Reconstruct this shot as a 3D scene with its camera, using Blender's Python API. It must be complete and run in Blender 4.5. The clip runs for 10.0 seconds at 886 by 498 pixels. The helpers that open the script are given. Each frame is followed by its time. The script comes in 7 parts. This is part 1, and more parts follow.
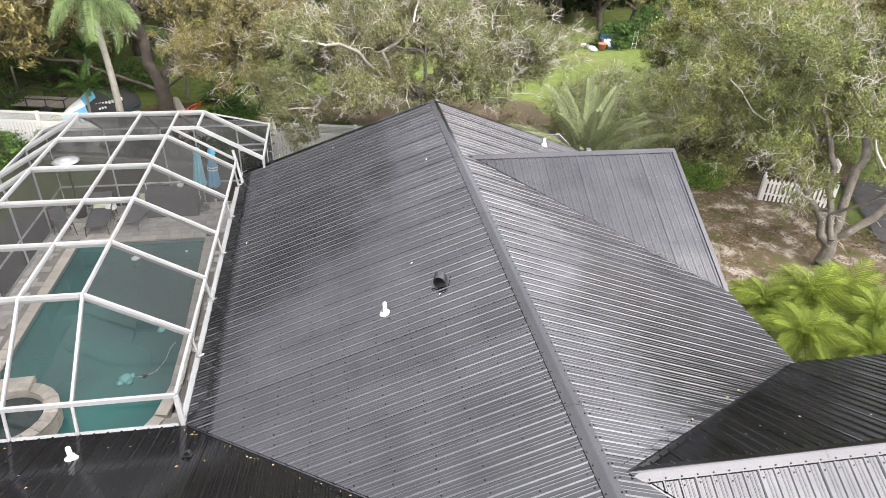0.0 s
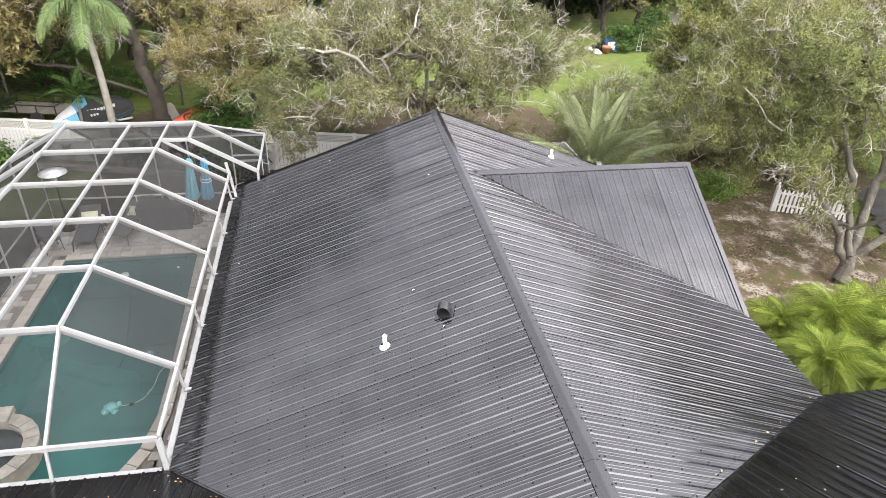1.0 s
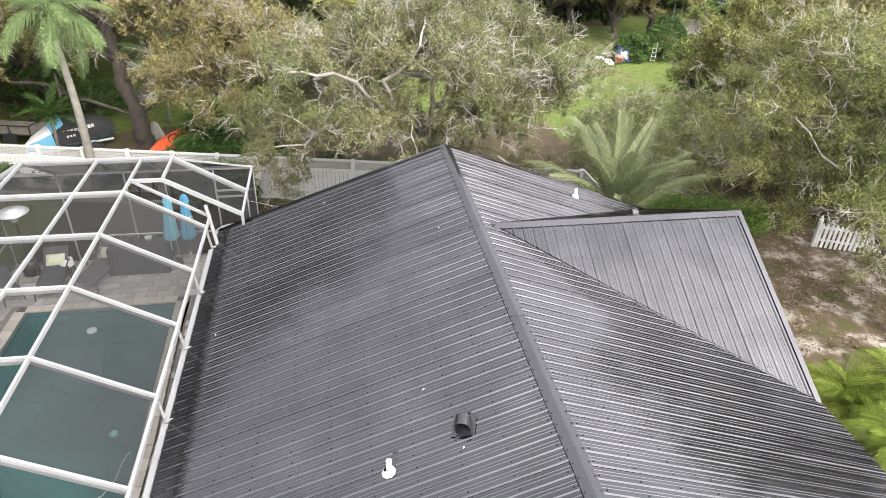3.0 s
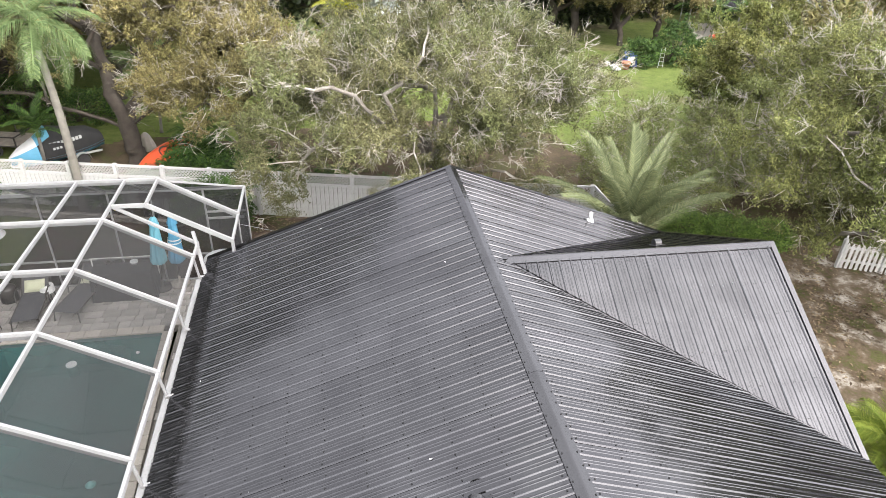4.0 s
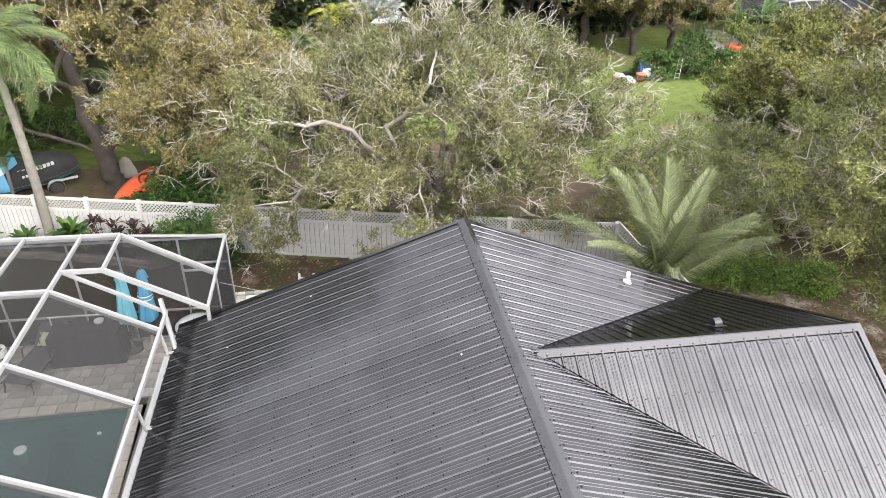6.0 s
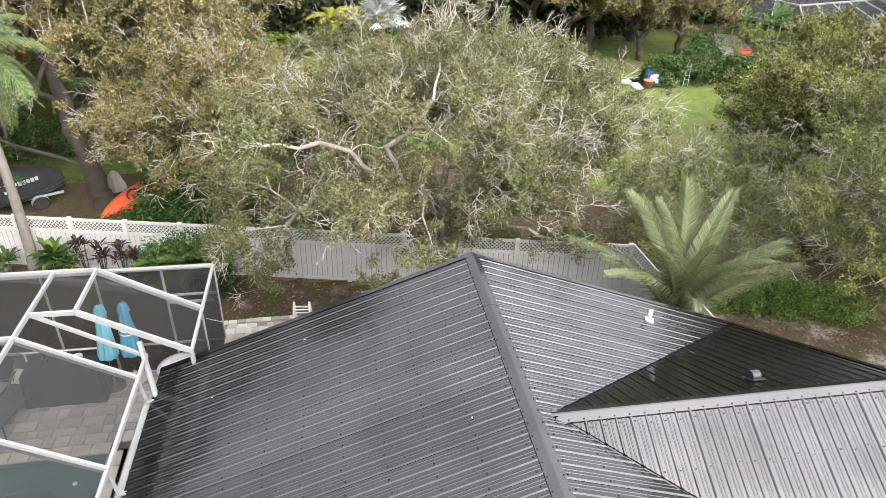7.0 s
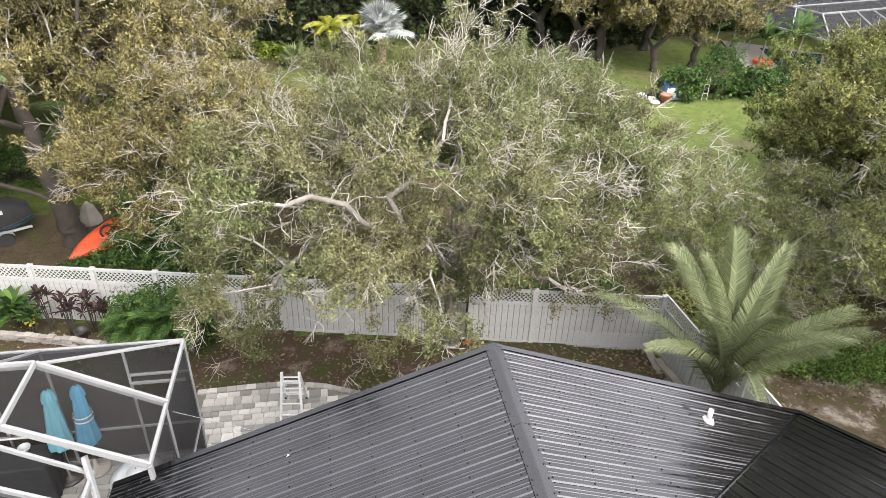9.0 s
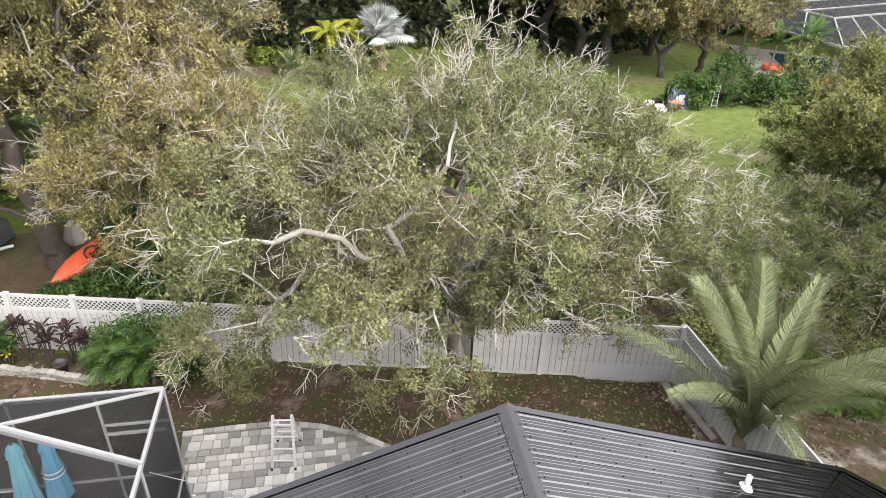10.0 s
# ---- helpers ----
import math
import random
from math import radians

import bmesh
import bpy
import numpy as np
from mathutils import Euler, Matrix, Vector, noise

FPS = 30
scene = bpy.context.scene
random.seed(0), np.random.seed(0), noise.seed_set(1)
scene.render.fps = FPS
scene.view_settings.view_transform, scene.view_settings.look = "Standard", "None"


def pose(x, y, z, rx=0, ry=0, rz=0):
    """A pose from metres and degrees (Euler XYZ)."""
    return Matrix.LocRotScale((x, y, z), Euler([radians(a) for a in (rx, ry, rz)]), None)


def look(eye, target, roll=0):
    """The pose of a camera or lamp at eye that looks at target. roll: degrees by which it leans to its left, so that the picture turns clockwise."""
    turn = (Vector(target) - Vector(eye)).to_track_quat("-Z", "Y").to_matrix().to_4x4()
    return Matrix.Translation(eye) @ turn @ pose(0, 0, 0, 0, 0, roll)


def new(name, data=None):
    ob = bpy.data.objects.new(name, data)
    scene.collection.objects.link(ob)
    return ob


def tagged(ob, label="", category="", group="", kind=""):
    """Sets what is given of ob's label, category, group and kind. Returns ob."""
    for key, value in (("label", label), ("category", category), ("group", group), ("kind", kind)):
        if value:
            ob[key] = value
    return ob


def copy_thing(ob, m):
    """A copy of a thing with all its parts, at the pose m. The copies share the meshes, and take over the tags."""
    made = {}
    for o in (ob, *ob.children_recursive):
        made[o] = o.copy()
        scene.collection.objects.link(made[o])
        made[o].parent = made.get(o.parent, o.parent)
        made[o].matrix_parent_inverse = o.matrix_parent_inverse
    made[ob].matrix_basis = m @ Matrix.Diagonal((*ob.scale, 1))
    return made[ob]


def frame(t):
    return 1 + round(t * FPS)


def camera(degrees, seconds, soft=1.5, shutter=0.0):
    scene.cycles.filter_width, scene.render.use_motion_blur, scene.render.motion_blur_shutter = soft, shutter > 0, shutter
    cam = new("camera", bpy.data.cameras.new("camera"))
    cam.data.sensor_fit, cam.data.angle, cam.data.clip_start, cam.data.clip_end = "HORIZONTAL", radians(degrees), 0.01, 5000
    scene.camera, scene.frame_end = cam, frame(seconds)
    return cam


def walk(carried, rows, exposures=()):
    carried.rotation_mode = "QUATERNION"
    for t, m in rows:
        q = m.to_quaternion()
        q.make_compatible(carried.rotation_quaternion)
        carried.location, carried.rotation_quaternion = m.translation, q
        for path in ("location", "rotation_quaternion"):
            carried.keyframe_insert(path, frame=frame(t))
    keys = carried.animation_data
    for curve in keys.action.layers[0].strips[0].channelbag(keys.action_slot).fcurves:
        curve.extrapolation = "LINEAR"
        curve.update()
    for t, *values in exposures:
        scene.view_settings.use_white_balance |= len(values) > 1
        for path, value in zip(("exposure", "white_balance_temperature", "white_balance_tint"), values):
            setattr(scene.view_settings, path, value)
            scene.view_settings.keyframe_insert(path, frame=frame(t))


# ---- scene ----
cam = camera(67.9, 10.0, soft=0.65)
PITCH, YAW, ROLL = -30.96, -10.38, 2.1
PATH = [
    (0, 0.000, 0.000, 12.165),
    (0.5, 0.047, 0.492, 12.150),
    (1, 0.090, 1.033, 12.138),
    (1.5, 0.134, 1.701, 12.130),
    (2, 0.179, 2.425, 12.122),
    (2.5, 0.228, 3.151, 12.112),
    (4, 0.378, 5.310, 12.082),
    (4.5, 0.422, 6.020, 12.073),
    (5, 0.472, 6.750, 12.064),
    (5.5, 0.526, 7.466, 12.057),
    (7, 0.690, 9.563, 12.052),
    (7.5, 0.738, 10.255, 12.053),
    (8, 0.784, 10.940, 12.053),
    (8.5, 0.833, 11.632, 12.052),
    (9, 0.892, 12.327, 12.051),
    (9.5, 0.953, 13.007, 12.050),
    (10, 1.019, 13.677, 12.050),
]
walk(cam, [(t, pose(x, y, z, 90 + PITCH, 0, YAW) @ pose(0, 0, 0, 0, 0, ROLL)) for t, x, y, z in PATH], exposures=((0.0, 1.8, 6750, 12), (6.0, 1.73, 6750, 12), (10.0, 1.61, 6750, 12)))

# ---- sky and sun: bright thin overcast, weak soft sun from the south-east ----
SUN_EL, SUN_AZ = 42.0, 150.0          # elevation; bearing from +y towards +x
world = bpy.data.worlds.new("sky")
scene.world = world
world.use_nodes = True
wn = world.node_tree.nodes
sky = wn.new("ShaderNodeTexSky")
sky.sky_type = "NISHITA"
sky.sun_disc = False
sky.sun_elevation, sky.sun_rotation = radians(SUN_EL), radians(SUN_AZ)
sky.air_density, sky.dust_density = 1.0, 2.0
grey = wn.new("ShaderNodeHueSaturation")
grey.inputs["Saturation"].default_value = 0.25
world.node_tree.links.new(sky.outputs[0], grey.inputs["Color"])
# cloud veil: brighter towards the zenith and the sun's side, as under thin overcast
up = wn.new("ShaderNodeTexCoord")
sep = wn.new("ShaderNodeSeparateXYZ")
veil = wn.new("ShaderNodeMapRange")
veil.inputs[1].default_value, veil.inputs[2].default_value, veil.inputs[3].default_value, veil.inputs[4].default_value = 0.0, 1.0, 1.38, 2.58
lean = wn.new("ShaderNodeVectorMath")
lean.operation = "DOT_PRODUCT"
lean.inputs[1].default_value = (0.27, -0.27, 0.0)
side = wn.new("ShaderNodeMath")
side.inputs[1].default_value = 1.0
both = wn.new("ShaderNodeMath")
both.operation = "MULTIPLY"
tint = wn.new("ShaderNodeMix")
tint.data_type, tint.blend_type = "RGBA", "MULTIPLY"
tint.inputs[0].default_value = 1.0
world.node_tree.links.new(up.outputs["Generated"], sep.inputs[0])
world.node_tree.links.new(sep.outputs[2], veil.inputs[0])
world.node_tree.links.new(up.outputs["Generated"], lean.inputs[0])
world.node_tree.links.new(lean.outputs["Value"], side.inputs[0])
world.node_tree.links.new(veil.outputs[0], both.inputs[0])
world.node_tree.links.new(side.outputs[0], both.inputs[1])
# an even layer of cloud over most of the sky's own colour
cloud = wn.new("ShaderNodeMix")
cloud.data_type = "RGBA"
cloud.inputs[0].default_value = 0.4
cloud.inputs[7].default_value = (4.6, 4.75, 5.0, 1)
world.node_tree.links.new(grey.outputs[0], cloud.inputs[6])
world.node_tree.links.new(cloud.outputs[2], tint.inputs[6])
world.node_tree.links.new(both.outputs[0], tint.inputs[7])
world.node_tree.links.new(tint.outputs[2], wn["Background"].inputs[0])
wn["Background"].inputs[1].default_value = 0.145
sun_dir = Vector((math.sin(radians(SUN_AZ)) * math.cos(radians(SUN_EL)), math.cos(radians(SUN_AZ)) * math.cos(radians(SUN_EL)), math.sin(radians(SUN_EL))))
sun = new("sun", bpy.data.lights.new("sun", "SUN"))
sun.data.energy, sun.data.angle, sun.data.color = 0.8, radians(80), (1.0, 0.935, 0.84)
sun.matrix_world = look(sun_dir * 60, (0, 0, 0))

# ---- materials ----
def nodes_of(name, color, rough=0.5, metal=0.0, spec=0.5):
    m = bpy.data.materials.new(name)
    m.use_nodes = True
    b = m.node_tree.nodes["Principled BSDF"]
    b.inputs["Base Color"].default_value = (*color, 1)
    b.inputs["Roughness"].default_value = rough
    b.inputs["Metallic"].default_value = metal
    b.inputs["Specular IOR Level"].default_value = spec
    return m, m.node_tree.nodes, m.node_tree.links, b


def noise_node(n, l, scale, detail=4.0, coord="Object", rough=0.55, stretch=None):
    tc = n.new("ShaderNodeTexCoord")
    t = n.new("ShaderNodeTexNoise")
    t.inputs["Scale"].default_value, t.inputs["Detail"].default_value, t.inputs["Roughness"].default_value = scale, detail, rough
    if stretch:
        mp = n.new("ShaderNodeMapping")
        mp.inputs["Scale"].default_value = stretch
        l.new(tc.outputs[coord], mp.inputs["Vector"])
        l.new(mp.outputs[0], t.inputs["Vector"])
    else:
        l.new(tc.outputs[coord], t.inputs["Vector"])
    return t.outputs["Fac"]


def ramp(n, l, fac, stops):
    r = n.new("ShaderNodeValToRGB")
    els = r.color_ramp.elements
    while len(els) < len(stops):
        els.new(0.5)
    for e, (p, c) in zip(els, stops):
        e.position, e.color = p, (*c, 1)
    l.new(fac, r.inputs[0])
    return r.outputs[0]


def blend(n, l, a, b, fac, mode="MIX"):
    m = n.new("ShaderNodeMix")
    m.data_type, m.blend_type = "RGBA", mode
    for s, v in ((m.inputs[0], fac), (m.inputs[6], a), (m.inputs[7], b)):
        if isinstance(v, (int, float)):
            s.default_value = v
        elif isinstance(v, tuple):
            s.default_value = (*v, 1)
        else:
            l.new(v, s)
    return m.outputs[2]


def relief(n, l, b, height, strength=0.3, dist=0.01):
    bp = n.new("ShaderNodeBump")
    bp.inputs["Strength"].default_value, bp.inputs["Distance"].default_value = strength, dist
    l.new(height, bp.inputs["Height"])
    l.new(bp.outputs[0], b.inputs["Normal"])


def mixed(name, c1, c2, rough=0.7, scale=3.0, fine=40.0, bump=0.2, dist=0.01, c3=None, metal=0.0, spec=0.5, vary=0.0):
    """Two colours in large patches, a third in fine grain, with relief."""
    m, n, l, b = nodes_of(name, c1, rough, metal, spec)
    big, small = noise_node(n, l, scale), noise_node(n, l, fine)
    col = ramp(n, l, big, [(0.35, c1), (0.65, c2)])
    c3 = c3 or tuple(v * 0.7 for v in c1)
    col = blend(n, l, col, c3, ramp(n, l, small, [(0.45, (0, 0, 0)), (0.75, (0.8, 0.8, 0.8))]))
    if vary:
        info = n.new("ShaderNodeObjectInfo")
        hsv = n.new("ShaderNodeHueSaturation")
        mr = n.new("ShaderNodeMapRange")
        mr.inputs[3].default_value, mr.inputs[4].default_value = 1 - vary, 1 + vary
        isl, both, wrap = n.new("ShaderNodeNewGeometry"), n.new("ShaderNodeMath"), n.new("ShaderNodeMath")
        wrap.operation = "FRACT"
        l.new(info.outputs["Random"], both.inputs[0])
        l.new(isl.outputs["Random Per Island"], both.inputs[1])
        l.new(both.outputs[0], wrap.inputs[0])
        l.new(wrap.outputs[0], mr.inputs[0])
        l.new(mr.outputs[0], hsv.inputs["Value"])
        l.new(col, hsv.inputs["Color"])
        col = hsv.outputs[0]
    l.new(col, b.inputs["Base Color"])
    relief(n, l, b, small, bump, dist)
    return m


def leaf_mat(name, dark, mid, light, rough=0.6, back=0.2, drift=(1.0, 1.0, 1.0)):
    """Foliage: every leaf its own shade, some light let through; the hue drifts from bough to bough."""
    m, n, l, b = nodes_of(name, mid, rough, spec=0.18)
    g = n.new("ShaderNodeNewGeometry")
    col = ramp(n, l, g.outputs["Random Per Island"], [(0.0, dark), (0.55, mid), (1.0, light)])
    big, hue = noise_node(n, l, 0.55, 3.0), noise_node(n, l, 0.32, 2.0)
    col = blend(n, l, col, drift, ramp(n, l, hue, [(0.42, (0, 0, 0)), (0.6, (1, 1, 1))]), "MULTIPLY")
    # noise patches pull leaves darker, painting in shaded gaps of the foliage
    col = blend(n, l, col, tuple(v * 0.75 for v in dark), ramp(n, l, big, [(0.36, (0.5, 0.5, 0.5)), (0.58, (0, 0, 0))]))
    l.new(col, b.inputs["Base Color"])
    tr = n.new("ShaderNodeBsdfTranslucent")
    l.new(col, tr.inputs[0])
    mx = n.new("ShaderNodeMixShader")
    mx.inputs[0].default_value = back
    l.new(b.outputs[0], mx.inputs[1])
    l.new(tr.outputs[0], mx.inputs[2])
    l.new(mx.outputs[0], n["Material Output"].inputs[0])
    return m


def roof_metal(name, low=(0.06, 0.0595, 0.063), high=(0.084, 0.0835, 0.0875), rough=(0.08, 0.17), edge=(0.65, 0.65, 0.67)):
    """Charcoal painted steel: glossy, faint oil-canning, dust and pale grains."""
    m, n, l, b = nodes_of(name, (0.1, 0.1, 0.105), 0.3, 0.92)
    b.inputs["Specular Tint"].default_value = (*edge, 1)
    dust = noise_node(n, l, 1.1, 6.0)
    fine = noise_node(n, l, 55.0, 3.0)
    col = ramp(n, l, dust, [(0.3, low), (0.75, high)])
    info = n.new("ShaderNodeObjectInfo")
    tone = n.new("ShaderNodeMapRange")
    tone.inputs[3].default_value, tone.inputs[4].default_value = 0.9, 1.1
    l.new(info.outputs["Random"], tone.inputs[0])
    hs = n.new("ShaderNodeHueSaturation")
    l.new(tone.outputs[0], hs.inputs["Value"])
    l.new(col, hs.inputs["Color"])
    l.new(hs.outputs[0], b.inputs["Base Color"])
    rg = n.new("ShaderNodeMapRange")
    rg.inputs[3].default_value, rg.inputs[4].default_value = rough
    l.new(dust, rg.inputs[0])
    l.new(rg.outputs[0], b.inputs["Roughness"])
    wave = noise_node(n, l, 2.3, 2.0)
    add = n.new("ShaderNodeMath")
    add.operation = "MULTIPLY_ADD"
    l.new(fine, add.inputs[0])
    add.inputs[1].default_value = 0.03
    l.new(wave, add.inputs[2])
    relief(n, l, b, add.outputs[0], 0.12, 0.012)
    return m


M_ROOF = roof_metal("charcoal_steel")
M_TRIM = roof_metal("charcoal_trim_steel", (0.075, 0.0745, 0.078), (0.09, 0.0895, 0.093), (0.12, 0.2))
M_SCREW = mixed("dark_screw_steel", (0.012, 0.012, 0.013), (0.018, 0.018, 0.018), 0.6, 30, 90, 0.0, spec=0.2)
M_BLACK = mixed("black_steel", (0.012, 0.012, 0.014), (0.02, 0.02, 0.022), 0.28, 6, 50, 0.05)
M_PVC = mixed("white_plastic", (0.5, 0.5, 0.488), (0.44, 0.44, 0.428), 0.4, 3, 40, 0.04, c3=(0.496, 0.496, 0.48))
M_ALU = mixed("white_aluminium", (0.225, 0.227, 0.23), (0.19, 0.193, 0.196), 0.45, 1.2, 25, 0.03, c3=(0.17, 0.17, 0.166), spec=0.3)
M_STUCCO = mixed("pale_stucco", (0.465, 0.45, 0.413), (0.413, 0.398, 0.36), 0.9, 1.5, 70, 0.4, 0.006)
M_SOFFIT = mixed("white_soffit", (0.576, 0.576, 0.56), (0.528, 0.528, 0.512), 0.6, 2, 30, 0.1)
# greyer than the boards: the shade of the grooves is put into the colour
M_GROOVE = mixed("shaded_vinyl_groove", (0.2, 0.2, 0.195), (0.15, 0.15, 0.145), 0.7, 2, 20, 0.1)
M_VINYL = mixed("white_vinyl_fence", (0.44, 0.44, 0.438), (0.39, 0.39, 0.383), 0.42, 0.8, 14, 0.04, c3=(0.3, 0.305, 0.28))
M_BARK = mixed("oak_bark", (0.036, 0.029, 0.023), (0.06, 0.05, 0.039), 0.92, 2.5, 22, 0.7, 0.03, c3=(0.045, 0.037, 0.03))
M_TWIG = mixed("pale_oak_twigs", (0.37, 0.348, 0.31), (0.27, 0.252, 0.22), 0.9, 1.2, 12, 0.4, 0.01, c3=(0.2, 0.18, 0.15))
M_TWIG_DARK = mixed("dull_oak_twigs", (0.17, 0.15, 0.12), (0.11, 0.095, 0.075), 0.9, 1.2, 12, 0.4, 0.01, c3=(0.06, 0.05, 0.04))
M_GREYBARK = mixed("rough_grey_oak_bark", (0.12, 0.108, 0.09), (0.075, 0.066, 0.054), 0.95, 3.0, 20, 1.0, 0.04, c3=(0.035, 0.03, 0.025))
M_PALEBARK = mixed("weathered_oak_bark", (0.18, 0.165, 0.142), (0.12, 0.108, 0.092), 0.9, 2.0, 18, 0.6, 0.02, c3=(0.07, 0.06, 0.05))
M_OAK = leaf_mat("live_oak_leaves", (0.06, 0.06, 0.026), (0.152, 0.148, 0.068), (0.265, 0.255, 0.138), drift=(0.74, 0.86, 0.72))
M_OAK_TAN = leaf_mat("tan_olive_oak_leaves", (0.075, 0.063, 0.026), (0.185, 0.16, 0.064), (0.3, 0.265, 0.125), drift=(0.82, 0.87, 0.8))
M_OAK3 = leaf_mat("grey_green_oak_leaves", (0.055, 0.062, 0.02), (0.15, 0.16, 0.052), (0.26, 0.265, 0.1), drift=(0.86, 0.95, 0.9))
M_OAK2 = leaf_mat("darker_oak_leaves", (0.055, 0.062, 0.018), (0.165, 0.172, 0.05), (0.3, 0.3, 0.11), drift=(0.8, 0.93, 0.8))
M_PALM = leaf_mat("palm_leaflets", (0.05, 0.085, 0.03), (0.115, 0.165, 0.062), (0.2, 0.25, 0.11))
M_PALE_PALM = leaf_mat("grey_green_palm_leaflets", (0.1, 0.135, 0.062), (0.175, 0.22, 0.1), (0.29, 0.32, 0.14))
M_GREY_PALM = leaf_mat("grey_green_arching_leaflets", (0.07, 0.09, 0.043), (0.14, 0.162, 0.08), (0.24, 0.26, 0.135))
M_LIME_PALM = leaf_mat("lime_palm_leaflets", (0.055, 0.09, 0.013), (0.18, 0.235, 0.032), (0.37, 0.42, 0.085), back=0.35)
M_YELLOW_PALM = leaf_mat("golden_palm_leaflets", (0.13, 0.15, 0.018), (0.27, 0.28, 0.03), (0.44, 0.43, 0.07), back=0.3)
M_SILVER = leaf_mat("silver_palm_leaflets", (0.2, 0.22, 0.21), (0.36, 0.39, 0.38), (0.5, 0.53, 0.51))
# near-black green holds the far wood's deep shade in its colour
M_DEEP = leaf_mat("shaded_wood_leaves", (0.012, 0.02, 0.008), (0.035, 0.05, 0.018), (0.075, 0.09, 0.035))
M_SCRUB = leaf_mat("pale_scrub_leaves", (0.09, 0.108, 0.037), (0.155, 0.172, 0.064), (0.22, 0.23, 0.1))
M_MOSS = mixed("grey_hanging_moss", (0.17, 0.165, 0.135), (0.12, 0.115, 0.09), 0.95, 3, 20, 0.2)
M_CROTON = leaf_mat("dark_red_leaves", (0.018, 0.009, 0.01), (0.045, 0.022, 0.024), (0.085, 0.065, 0.035))
M_SHRUB = leaf_mat("shrub_leaves", (0.016, 0.04, 0.01), (0.05, 0.1, 0.022), (0.115, 0.185, 0.042))
M_HEDGE = leaf_mat("bright_hedge_leaves", (0.03, 0.06, 0.012), (0.095, 0.165, 0.03), (0.21, 0.29, 0.06))
M_PALMBARK = mixed("palm_trunk_bark", (0.155, 0.145, 0.125), (0.11, 0.103, 0.088), 0.9, 4, 30, 0.5, 0.02)
M_PALMBOOT = mixed("palm_boot_fibre", (0.13, 0.095, 0.06), (0.2, 0.15, 0.1), 0.95, 5, 40, 0.6, 0.02)


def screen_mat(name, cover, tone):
    """Woven insect screen: thin charcoal threads; cover sets how dark it looks."""
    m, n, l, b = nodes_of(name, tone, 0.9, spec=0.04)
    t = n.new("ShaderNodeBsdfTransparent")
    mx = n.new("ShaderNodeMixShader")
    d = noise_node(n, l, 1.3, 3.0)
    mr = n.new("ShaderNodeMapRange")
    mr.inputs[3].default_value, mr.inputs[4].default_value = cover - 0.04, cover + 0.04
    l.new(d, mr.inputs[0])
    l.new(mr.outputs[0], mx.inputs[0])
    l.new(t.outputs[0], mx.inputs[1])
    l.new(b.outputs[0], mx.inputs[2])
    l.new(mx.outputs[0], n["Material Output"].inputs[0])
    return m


# one mesh in three covers; denser copies imitate darkening seen at a slant
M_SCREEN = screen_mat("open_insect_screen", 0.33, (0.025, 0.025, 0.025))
M_SCREEN_EAVE = screen_mat("slant_darkened_eave_screen", 0.6, (0.03, 0.03, 0.03))
M_SCREEN_WALL = screen_mat("slant_darkened_screen", 0.8, (0.032, 0.032, 0.034))

